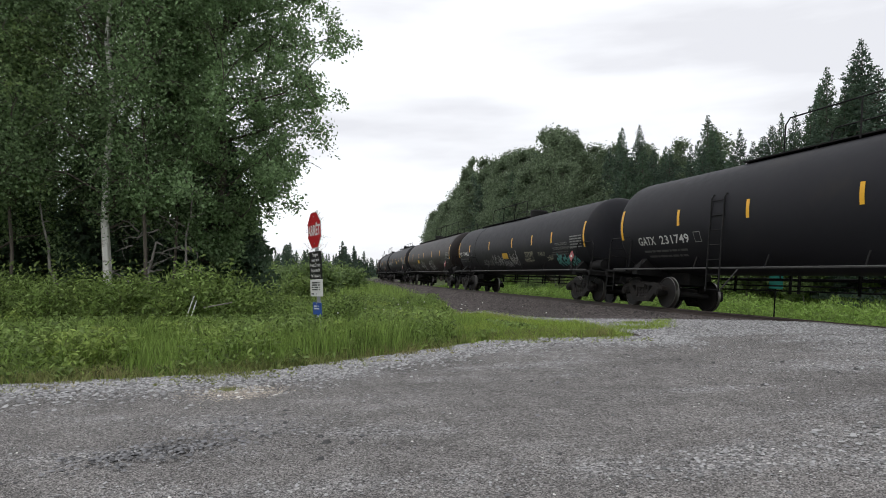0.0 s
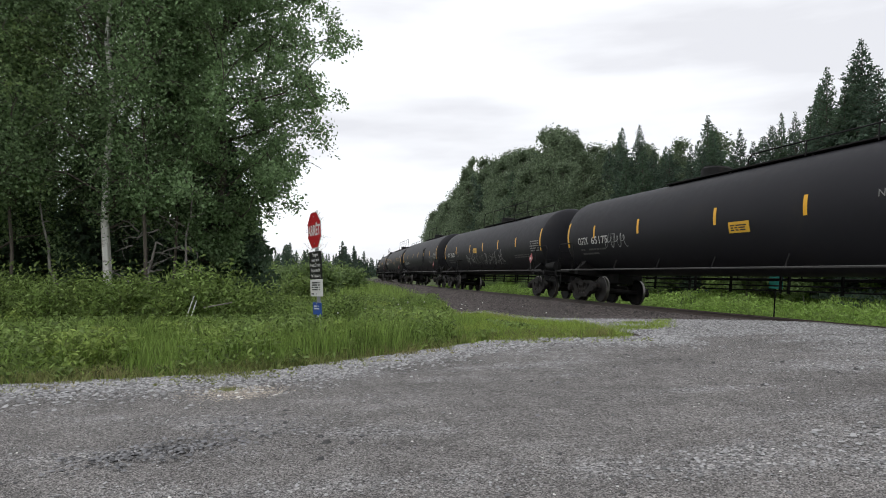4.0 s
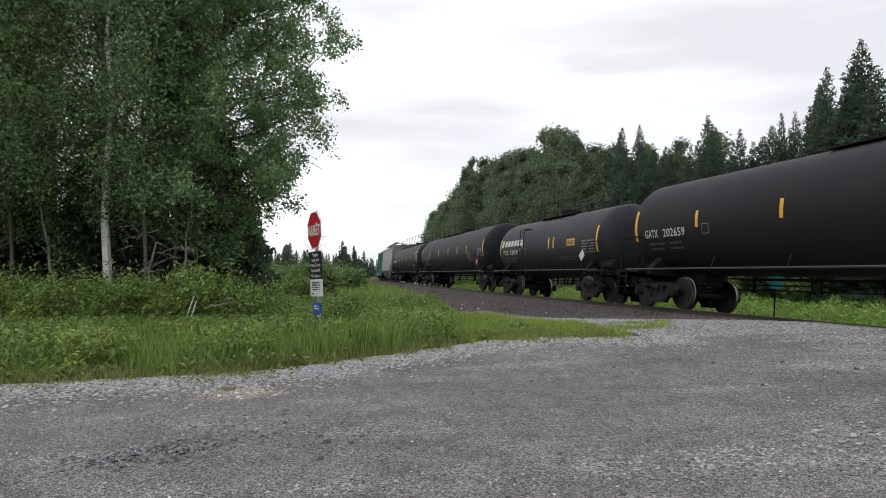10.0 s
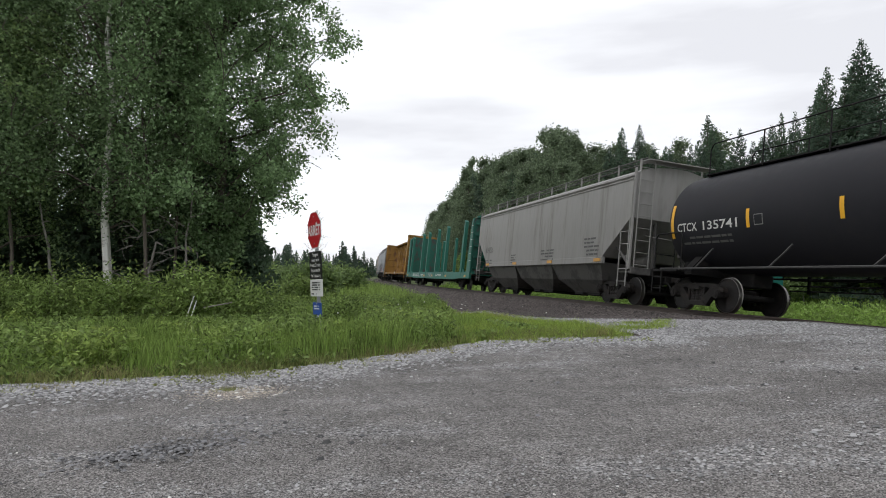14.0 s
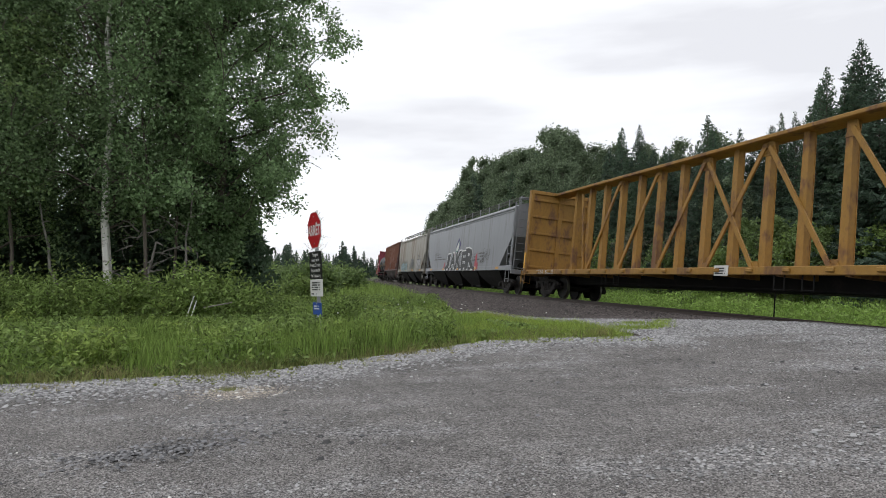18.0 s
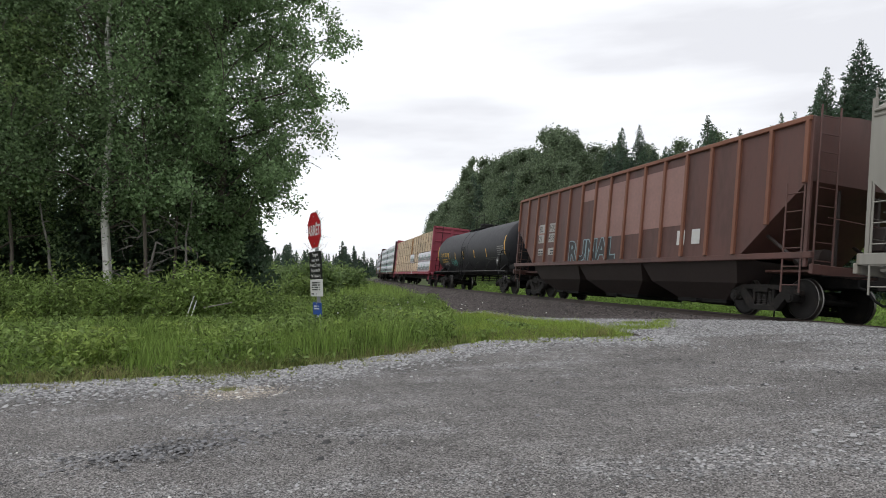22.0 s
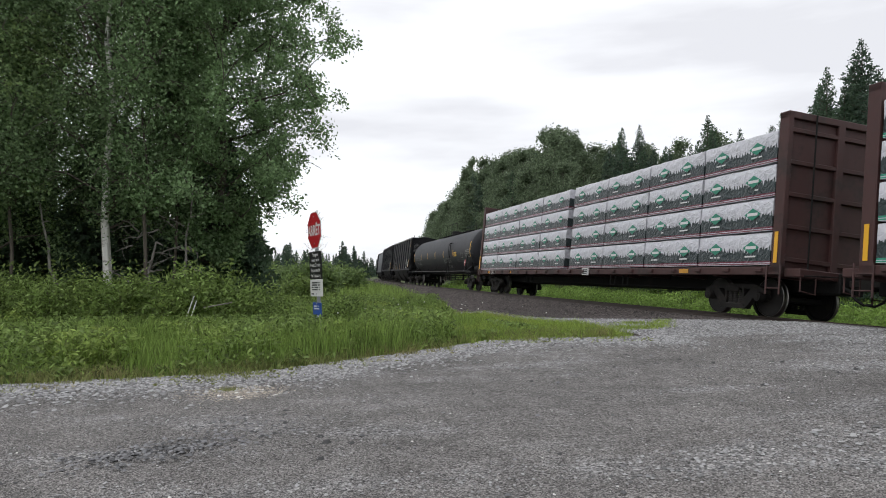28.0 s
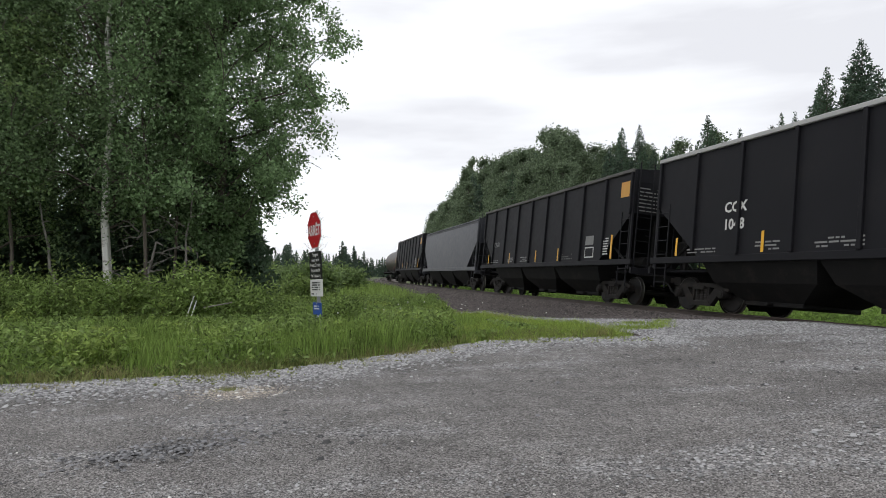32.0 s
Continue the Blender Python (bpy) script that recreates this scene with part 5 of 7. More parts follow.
def clumps(centres, per, spread, rng=RNG):
    """Places scattered round clump centres."""
    c = np.repeat(np.asarray(centres), per, 0)
    return c + rng.normal(size=c.shape) * np.asarray(spread)


def limb(g, a, b, r, rnd, n=5, sag=0.0, wob=0.12, r2=0.3):
    a, b = Vector(a), Vector(b)
    pts = []
    for i in range(n + 1):
        t = i / n
        p = a.lerp(b, t)
        k = wob * (b - a).length * math.sin(math.pi * t) * 0.5
        pts.append(p + Vector((rnd.uniform(-k, k), rnd.uniform(-k, k), rnd.uniform(-k, k) - sag * math.sin(math.pi * t))))
    g.tube(pts, r, 6, True, r * r2)
    return pts


def broadleaf(name, height, spread, base, leaves, leaf, seed, bark, leafmat, lean=(0, 0), r=0.14, label="", group="", shape=None, limbs=22, tuft=0.2, twigs=5, gap=-0.22, three=False):
    """A tapered trunk, limbs and a crown of leaf clumps. base: the height at which the crown begins."""
    rnd, rng = random.Random(seed), np.random.default_rng(seed)
    tree = tagged(new(name), label, "tree", group)
    g = Geo()
    tr = limb(g, (0, 0, -0.1), (lean[0], lean[1], height * 0.94), r, rnd, 9, wob=0.02, r2=0.18)
    part("trunk", g, bark, tree, soft=60)
    gb, cents = Geo(), []
    wood = M_BARK if bark is M_BIRCH else bark
    for i in range(limbs):
        if not three:
            gb = Geo()
        t = (i + rnd.random()) / limbs
        z = base + (height - base) * t
        k = min(len(tr) - 1.001, z / height * (len(tr) - 1))
        o = tr[int(k)].lerp(tr[int(k) + 1], k - int(k))
        a = i * 2.4 + rnd.uniform(-0.5, 0.5)
        w = spread * (shape(t) if shape else math.sin(math.pi * min(1, 0.22 + 0.8 * t)) ** 0.7) * rnd.uniform(0.72, 1.0)
        e = o + Vector((math.cos(a) * w, math.sin(a) * w, w * rnd.uniform(0.15, 0.6)))
        pts = limb(gb, o, e, max(0.015, r * 0.32 * (1 - 0.6 * t)), rnd, 4, wob=0.15, r2=0.2)
        for p in pts[2 if limbs > 60 else 1:]:
            cents.append(p)
            for _ in range(twigs):
                q = p + Vector(tuple(max(-1.2, min(1.2, rnd.gauss(0, 1))) * (0.17 * w + 0.12) for _k in range(3)))
                if rnd.random() < (0.0 if three else 0.35):
                    gb.tube([p, p.lerp(q, 0.5) + Vector((0, 0, 0.05)), q], 0.012, 4, False, 0.005)
                cents.append(q)
        if not three:
            part("limb", gb, wood, tree, soft=60)
    if three:
        tagged(part("limb", gb, wood, tree, soft=60), kind="stuff")
    cents = np.array([c[:] for c in cents])
    per = max(3, leaves // len(cents))
    pos = clumps(cents, per, tuft, rng)
    keep = np.array([noise.noise((p[0] * 0.55 + seed, p[1] * 0.55, p[2] * 0.55)) for p in pos]) > gap
    leafy("crown", [leaf_arrays(pos[keep], leaf * (1.25 if three else 1.0), rng=rng, three=three)], leafmat, tree)
    return tree


def conifer(name, height, spread, seed, needlemat, bark, leaf=0.16, whorls=None, per=7, base=0.06, label="", group="", dens=1.0, dead=0):
    """A spruce: trunk, whorls of drooping branches set with flat needle sprays."""
    rnd, rng = random.Random(seed), np.random.default_rng(seed)
    tree = tagged(new(name), label, "tree", group)
    g = Geo()
    g.tube([(0, 0, -0.1), (0.03, 0, height * 0.5), (0, 0.02, height)], 0.010 * height + 0.03, 6, True, 0.008)
    whorls = whorls or int(height * 2.6)
    pos, size = [], []
    count = int(whorls * per * 0.72)
    for i in range(count):
        t = ((i + rnd.random()) / count) ** 1.12
        z = height * (base + (0.99 - base) * t)
        a = i * 2.399 + rnd.uniform(-0.5, 0.5)
        bough = 0.78 + 0.85 * noise.noise((math.cos(a) * 1.6 + seed, math.sin(a) * 1.6, z * 0.75))
        ww = (spread * (1 - t) ** 0.82 * bough * rnd.uniform(0.8, 1.12) + 0.05 + 0.1 * (1 - t))
        tilt = 0.42 - 0.62 * (1 - t)
        e = Vector((math.cos(a) * ww, math.sin(a) * ww, z + ww * tilt * rnd.uniform(0.6, 1.2)))
        if ww > 0.5:
            g.tube([(0, 0, z), tuple(e)], 0.018, 3, False, 0.005)
        m = max(3, int(dens * ww / leaf * 2.3))
        for j in range(m):
            u = 0.12 + 0.88 * ((j + rnd.random()) / m) ** 0.7
            side = rnd.uniform(-1, 1) * (0.12 + 0.26 * ww) * (1 - u * 0.65)
            lift = 0.10 * ww * max(0.0, u - 0.7)
            pos.append((e.x * u - math.sin(a) * side, e.y * u + math.cos(a) * side, z + (e.z - z) * u ** 1.3 + lift + rnd.gauss(0, 0.035) - abs(side) * 0.22))
            size.append(leaf * (0.6 + 0.4 * (1 - t)))
    for k in range(dead):
        a, z = rnd.uniform(0, 6.28), rnd.uniform(0.5, height * 0.45)
        w = rnd.uniform(0.5, 1.3)
        g.tube([(0, 0, z), (math.cos(a) * w, math.sin(a) * w, z - 0.1)], 0.018, 3, False, 0.004)
    part("trunk", g, bark, tree, soft=60)
    p = np.array(pos)
    leafy("crown", [leaf_arrays(p, np.array(size) * 1.25, 0.35, 0.35, 2.2, rng, True)], needlemat, tree)
    return tree


def shrub(name, size, high, leaves, leaf, seed, mat, label, group="", stems=14):
    rnd, rng = random.Random(seed), np.random.default_rng(seed)
    ob = tagged(new(name), label, "shrub", group)
    g, cents = Geo(), []
    for i in range(stems):
        a, w = rnd.uniform(0, 6.28), size * math.sqrt(rnd.random())
        e = Vector((math.cos(a) * w, math.sin(a) * w, high * (1 - 0.5 * (w / size) ** 2) * rnd.uniform(0.75, 1.05)))
        o = Vector((e.x * 0.35, e.y * 0.35, -0.05))
        pts = limb(g, o, e, 0.014, rnd, 4, wob=0.1)
        cents += [pts[2], pts[3], pts[4], pts[4]]
    part("stem", g, M_BARK, ob, soft=60)
    pos = clumps(np.array([c[:] for c in cents]), max(2, leaves // len(cents)), (0.24 * size, 0.24 * size, 0.16 * high), rng)
    pos = pos[pos[:, 2] > 0.02]
    leafy("foliage", [leaf_arrays(pos, leaf, 0.6, 0.3, 2.5, rng, leaf > 0.09)], mat, ob)
    return ob


def set_down(ob, x, y, turn=0.0, scale=1.0, dz=0.0):
    ob.location = (x, y, float(ground_z(x, y)) + dz)
    ob.rotation_euler.z = turn
    ob.scale = (scale, scale, scale)
    return ob


def copy_at(proto, x, y, turn, scale, tall=1.0):
    c = copy_thing(proto, Matrix.Translation((x, y, float(ground_z(x, y)))) @ Matrix.Rotation(turn, 4, "Z"))
    c.scale = (scale, scale, scale * tall)
    return c


M_LEAF2 = leaf_material("birch_leaf", (0.172, 0.255, 0.122), second=(0.23, 0.315, 0.12), island=0.42)
M_LEAF_FAR = leaf_material("far_poplar_leaf", (0.15, 0.198, 0.118), island=0.5)
M_FIR = leaf_material("fir_needle", (0.085, 0.133, 0.08))
M_SHRUB = leaf_material("raspberry_leaf", (0.21, 0.295, 0.09), second=(0.28, 0.355, 0.095), island=0.6)
M_SHRUB2 = leaf_material("willow_leaf", (0.165, 0.235, 0.088))
M_GREYSTEM = material("grey_dead_wood", (0.23, 0.215, 0.195), rough=0.9, vary=0.4, scale=5)

# the stand beside the road: birch, poplars, firs behind
G_NEAR = "trees beside the road"
birch = broadleaf("birch_tree", 13.5, 2.2, 2.6, 34000, 0.052, 3, M_BIRCH, M_LEAF2, (-0.15, 0.2), 0.12, "white-barked birch tree with fine dense leaves", G_NEAR, limbs=44, gap=-0.3, tuft=0.18)
set_down(birch, -7.98, 15.2, 0.4)
POPLAR_SHAPE = ([0.0, 0.06, 0.15, 0.25, 0.37, 0.5, 0.7, 1.0], [0.12, 0.36, 0.80, 0.92, 0.98, 0.98, 0.82, 0.4])
poplar = broadleaf("poplar_tree", 14.5, 2.95, 1.8, 185000, 0.062, 7, M_BARK, M_LEAF, (0.3, -0.2), 0.17, "tall poplar tree with a ragged leafy crown", G_NEAR, limbs=84, tuft=0.14, gap=-0.2, twigs=7,
                   shape=lambda t: float(np.interp(t, *POPLAR_SHAPE)))
set_down(poplar, -5.95, 16.6, 1.1)
for k, (x, y, hgt, sp, n, sd) in enumerate(((-10.9, 14.8, 13.0, 2.5, 56000, 21), (-13.6, 16.2, 14.0, 2.6, 34000, 22), (-8.7, 18.6, 14.0, 1.9, 17000, 23), (-10.0, 18.6, 15.0, 2.7, 24000, 24), (-9.6, 21.5, 12.0, 1.6, 12000, 25), (-6.75, 15.9, 10.5, 1.15, 19000, 26), (-9.9, 14.6, 9.5, 1.6, 26000, 27), (-6.85, 14.7, 9.5, 1.2, 13000, 28), (-17.5, 24.0, 16.0, 3.2, 34000, 29), (-14.6, 23.0, 16.5, 3.0, 34000, 30), (-20.5, 24.5, 16.0, 3.2, 30000, 33), (-12.6, 20.5, 15.5, 2.6, 30000, 34))):
    t = broadleaf("poplar_tree", hgt, sp, 3.3 if 5 <= k < 8 else 2.0, n, 0.055, sd, M_BARK, M_LEAF if k % 2 else M_LEAF2, (0.2, 0.1), 0.05 if 5 <= k < 8 else 0.12, "slender poplar tree among the stand", G_NEAR, limbs=34, gap=-0.42, tuft=0.19)
    set_down(t, x, y, k * 1.3)
near_fir = conifer("fir_tree", 5.2, 1.5, 31, M_FIR, M_BARK, 0.10, per=15, whorls=22, label="young dark green fir tree at the wood's edge", group=G_NEAR, dens=1.5)
set_down(near_fir, -5.9, 17.4)
for k, (x, y, sc) in enumerate(((-5.2, 17.0, 0.66), (-6.7, 17.4, 0.9), (-9.3, 17.2, 1.15), (-11.9, 17.6, 1.3), (-14.5, 18.5, 1.3), (-7.9, 20.5, 1.1), (-10.9, 21.5, 1.3), (-13.2, 14.8, 0.8), (-17, 18, 1.5), (-16, 23, 1.6), (-12.5, 25, 1.4), (-8.5, 25.5, 1.2))):
    copy_at(near_fir, x, y, k * 1.9, sc)
snag = tagged(new("fallen_branch"), "grey dead branches hanging in the stand", "branch")
rs_ = random.Random(8)


def dead_branch(a, b, r, n=5, wob=0.12):
    g = Geo()
    pts = limb(g, a, b, r, rs_, n, wob=wob)
    for q in pts[2:]:
        if rs_.random() < 0.6:
            limb(g, q, q + Vector((rs_.uniform(-0.4, 0.4), rs_.uniform(-0.2, 0.2), rs_.uniform(-0.3, 0.15))), r * 0.4, rs_, 3, wob=0.2)
    part("branch", g, M_GREYSTEM, snag, soft=60)


for i in range(14):
    o = Vector((-7.3 + rs_.uniform(-0.6, 1.2), 15.4, 0.6 + rs_.uniform(0, 1.6)))
    dead_branch(o, o + Vector((rs_.uniform(-1.0, 1.0), rs_.uniform(-0.4, 0.2), rs_.uniform(-0.3, 0.5))), 0.022)
dead_branch((-8.7, 15.1, -0.4), (-9.6, 15.1, 2.6), 0.06, 6, 0.1)
dead_branch((-7.2, 15.2, -0.4), (-6.9, 15.3, 1.7), 0.08, 6, 0.2)
dead_branch((-6.3, 15.4, -0.4), (-6.1, 15.4, 2.9), 0.045, 6, 0.06)

# shrub belt before the stand
G_SHRUB = "shrubs along the meadow"
rasp = [shrub("raspberry_shrub", 0.8, 1.3, 4200, 0.046, 41 + i, M_SHRUB, "leafy green raspberry shrub", G_SHRUB) for i in range(3)]
rr = random.Random(51)
spots = [(-11.8 + i * 0.62 + rr.uniform(-0.2, 0.2), 12.9 + rr.uniform(-0.5, 0.6) + 0.08 * i) for i in range(13)]
spots += [(-10.5 + i * 1.15 + rr.uniform(-0.3, 0.3), 14.5 + rr.uniform(-0.4, 0.4)) for i in range(8)]
for i, (x, y) in enumerate(spots):
    if i < 3:
        set_down(rasp[i], x, y, i, 1.0)
    else:
        copy_at(rasp[i % 3], x, y, rr.uniform(0, 6), rr.uniform(0.8, 1.12) * (1.0 if x < -4.5 else 0.75))
willow = [shrub("willow_shrub", 1.3, 1.7, 2000, 0.10, 61 + i, M_SHRUB2 if i else M_SHRUB, "rounded light green willow shrub", G_SHRUB, 20) for i in range(2)]
placed = 0
for i in range(52):
    s = rr.uniform(-62, -10)
    lo = 6.6 + max(0, (-s - 20)) * 0.0
    w = rr.uniform(lo, 17) if s < -22 else rr.uniform(9.0, 16)
    x, y = (float(v) for v in plan(w, s))
    if x < -0.22 * y - 3.0:
        continue
    if placed < 2:
        set_down(willow[placed], x, y, 0, 0.9)
    else:
        copy_at(willow[i % 2], x, y, rr.uniform(0, 6), rr.uniform(0.6, 1.1))
    placed += 1
for s, w, sc in ((-58, 5.2, 0.8), (-64, 4.8, 0.75), (-70, 4.6, 0.8), (-76, 4.6, 0.9), (-52, 5.8, 0.7), (-44, 6.2, 0.6), (-47, 7.0, 0.8), (-55, 7.2, 0.9), (-60, 6.6, 0.9), (-67, 6.4, 1.0), (-73, 6.2, 1.0), (-80, 5.6, 1.0), (-84, 5.0, 1.0), (-89, 5.0, 1.1), (-40, 7.5, 0.7), (-36, 8.0, 0.7)):
    x, y = (float(v) for v in plan(w, s))
    copy_at(willow[0], x, y, s, sc)

# distant wood beyond the meadow
far_fir = [conifer("spruce_tree", 9.0, 1.9 + 0.3 * i, 71 + i, M_NEEDLE, M_BARK, 0.26, per=8, whorls=24, label="dark spruce tree of the distant wood", group="distant wood", dens=0.8) for i in range(3)]
rr = random.Random(77)
made = 0
for i in range(120):
    y = rr.uniform(100, 190)
    px = rr.uniform(-0.30, -0.085)
    x = px * y
    w, s = to_line(x, y)
    if abs(w) < 6:
        continue
    sc = (2.2 + y * rr.uniform(0.014, 0.032) * (1.35 if -0.255 < px < -0.235 or -0.16 < px < -0.14 else 1.0)) / 9
    if made < 3:
        set_down(far_fir[made], x, y, i, sc)
    else:
        copy_at(far_fir[i % 3], x, y, rr.uniform(0, 6), sc)
    made += 1
for i in range(60):
    y, px = rr.uniform(190, 340), rr.uniform(-0.155, -0.07)
    w, s = to_line(px * y, y)
    if abs(w) > 9:
        copy_at(far_fir[i % 3], px * y, y, rr.uniform(0, 6), (2.4 + y * rr.uniform(0.010, 0.022)) / 9)
bare = broadleaf("bare_tree", 7.0, 1.2, 2.5, 12, 0.03, 83, M_GREYSTEM, M_LEAF, (0.3, 0), 0.07, "leafless grey tree standing in the meadow", "distant wood", limbs=20)
set_down(bare, -10.6, 52)

# woods along the far side of the line
G_WOOD = "woods beyond the track"
spruce = [conifer("spruce_tree", 10.0, 1.9 + 0.25 * i, 91 + i, M_NEEDLE if i % 2 else M_FIR, M_BARK, 0.09, per=13, whorls=40, label="dark green spruce tree in the woods beyond the track", group=G_WOOD, dens=1.25, dead=6) for i in range(4)]
pop = [broadleaf("poplar_tree", 12.0, 2.2 + 0.2 * i, 2.0, 13000, 0.105, 101 + i, M_BARK, M_LEAF_FAR, (0.3, 0.2), 0.13, "olive green poplar tree in the woods beyond the track", G_WOOD, limbs=34, tuft=0.26, gap=-0.2, twigs=3, three=True) for i in range(3)]
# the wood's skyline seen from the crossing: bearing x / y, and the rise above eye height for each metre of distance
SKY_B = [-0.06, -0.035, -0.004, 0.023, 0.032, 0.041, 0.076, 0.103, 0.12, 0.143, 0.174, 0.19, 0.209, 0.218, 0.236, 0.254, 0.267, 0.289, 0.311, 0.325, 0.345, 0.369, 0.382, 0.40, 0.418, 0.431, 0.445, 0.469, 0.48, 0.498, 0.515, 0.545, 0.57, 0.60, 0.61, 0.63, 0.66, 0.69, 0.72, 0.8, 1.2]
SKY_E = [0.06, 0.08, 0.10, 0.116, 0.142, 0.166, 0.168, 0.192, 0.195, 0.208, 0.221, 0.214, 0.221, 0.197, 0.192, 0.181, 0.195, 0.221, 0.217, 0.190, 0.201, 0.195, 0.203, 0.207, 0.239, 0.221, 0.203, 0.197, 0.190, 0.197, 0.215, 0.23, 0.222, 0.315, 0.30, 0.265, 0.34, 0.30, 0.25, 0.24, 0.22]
rr = random.Random(105)
used = {}


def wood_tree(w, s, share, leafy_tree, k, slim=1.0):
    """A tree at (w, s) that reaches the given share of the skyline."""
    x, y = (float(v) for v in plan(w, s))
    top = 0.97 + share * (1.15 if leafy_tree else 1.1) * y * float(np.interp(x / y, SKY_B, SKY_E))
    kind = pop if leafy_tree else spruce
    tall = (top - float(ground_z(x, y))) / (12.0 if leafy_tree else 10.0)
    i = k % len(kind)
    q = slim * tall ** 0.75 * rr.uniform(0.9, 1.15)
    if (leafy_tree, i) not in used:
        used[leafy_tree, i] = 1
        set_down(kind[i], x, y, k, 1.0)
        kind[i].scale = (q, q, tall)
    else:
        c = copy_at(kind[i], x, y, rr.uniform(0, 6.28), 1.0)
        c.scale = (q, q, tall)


k = 0
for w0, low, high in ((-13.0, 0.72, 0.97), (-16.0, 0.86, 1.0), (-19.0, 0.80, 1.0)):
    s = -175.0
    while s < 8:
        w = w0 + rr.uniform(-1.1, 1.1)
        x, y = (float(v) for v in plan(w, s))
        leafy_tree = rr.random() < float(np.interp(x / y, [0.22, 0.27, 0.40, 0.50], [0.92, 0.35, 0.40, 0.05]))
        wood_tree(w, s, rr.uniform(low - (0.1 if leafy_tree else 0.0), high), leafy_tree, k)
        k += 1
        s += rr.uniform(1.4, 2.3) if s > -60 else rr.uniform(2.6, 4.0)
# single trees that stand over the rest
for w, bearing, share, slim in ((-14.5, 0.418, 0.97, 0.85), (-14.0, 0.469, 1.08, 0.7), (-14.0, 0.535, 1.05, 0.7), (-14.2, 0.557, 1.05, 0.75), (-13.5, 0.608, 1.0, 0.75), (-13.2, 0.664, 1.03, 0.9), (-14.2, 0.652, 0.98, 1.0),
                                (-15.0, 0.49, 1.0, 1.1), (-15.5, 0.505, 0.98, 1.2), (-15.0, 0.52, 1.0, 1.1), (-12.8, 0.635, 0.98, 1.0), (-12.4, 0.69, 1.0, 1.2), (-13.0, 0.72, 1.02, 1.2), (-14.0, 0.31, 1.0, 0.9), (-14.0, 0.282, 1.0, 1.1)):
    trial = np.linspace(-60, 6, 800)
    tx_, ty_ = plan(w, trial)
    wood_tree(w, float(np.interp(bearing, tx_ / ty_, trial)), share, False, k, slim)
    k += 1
# bright saplings and bushes in front of the woods
sap = [broadleaf("sapling", 4.5, 1.3, 0.8, 2400, 0.12, 121 + i, M_GREYSTEM, M_SHRUB2 if i else M_SHRUB, (0.1, 0.1), 0.045, "light green sapling at the wood's edge", "saplings at the wood's edge", limbs=12, tuft=0.2, gap=-0.5, twigs=2, three=True) for i in range(2)]
for i in range(44):
    s, w = rr.uniform(-75, 4), rr.uniform(-11.5, -9.2)
    x, y = (float(v) for v in plan(w, s))
    if i < 2:
        set_down(sap[i], x, y, i)
    else:
        copy_at(sap[i % 2], x, y, rr.uniform(0, 6), rr.uniform(0.45, 1.0))
olive = broadleaf("alder_bush", 4.4, 1.5, 0.4, 2600, 0.10, 131, M_GREYSTEM, leaf_material("dull_alder_leaf", (0.15, 0.16, 0.11), island=0.4), (0.2, 0.1), 0.05, "grey-olive alder bush with bare twigs", "saplings at the wood's edge", limbs=26, tuft=0.16, gap=-0.4, twigs=2, three=True)
for i, (s, w, sc) in enumerate(((-23.5, -10.2, 1.0), (-26.5, -10.6, 0.85), (-20.0, -10.8, 0.9), (-34.0, -10.4, 0.9), (-12.0, -10.5, 0.8))):
    x, y = (float(v) for v in plan(w, s))
    if i:
        copy_at(olive, x, y, s, sc)
    else:
        set_down(olive, x, y)
for i in range(18):
    s, w = rr.uniform(-60, 4), rr.uniform(-9.5, -6.5)
    x, y = (float(v) for v in plan(w, s))
    copy_at(willow[i % 2], x, y, rr.uniform(0, 6), rr.uniform(0.35, 0.7) if s < -26 else rr.uniform(0.18, 0.36))


# grasses: bent blades, in one joined sheet for each stretch
def blades(name, x, y, high, wide, mat, label, lean=0.35, rng=RNG, category="grass"):
    n = len(x)
    z = ground_z(x, y)
    h = high * rng.uniform(0.55, 1.15, n)
    a, b = rng.uniform(0, 2 * np.pi, n), rng.uniform(0, 2 * np.pi, n)
    k = h * lean * rng.uniform(0.2, 1.2, n)
    dx, dy = np.cos(a), np.sin(a)
    sx, sy = np.cos(b) * wide * 0.5, np.sin(b) * wide * 0.5
    base = np.stack([x, y, z - 0.02], -1)
    side = np.stack([sx, sy, np.zeros(n)], -1)
    mid = base + np.stack([dx * k * 0.3, dy * k * 0.3, h * 0.6], -1)
    tip = base + np.stack([dx * k, dy * k, h], -1)
    v = np.stack([base - side, base + side, mid + side * 0.8, mid - side * 0.8, tip + side * 0.1, tip - side * 0.1], 1).reshape(-1, 3)
    i = np.arange(n)[:, None] * 6
    f = np.concatenate([i + np.array([[0, 1, 2, 3]]), i + np.array([[3, 2, 4, 5]])])
    return tagged(new(name, fast_mesh(name, v, f, mat)), label, category, kind="stuff")


def scatter(n, w_range, s_range, test, rng=RNG):
    w, s = rng.uniform(*w_range, n), rng.uniform(*s_range, n)
    ok = test(w, s)
    x, y = plan(w[ok], s[ok])
    return x, y


def field(x, y, k=0.5):
    return np.array([noise.noise((a * k, b * k, 5.0)) for a, b in zip(x, y)])


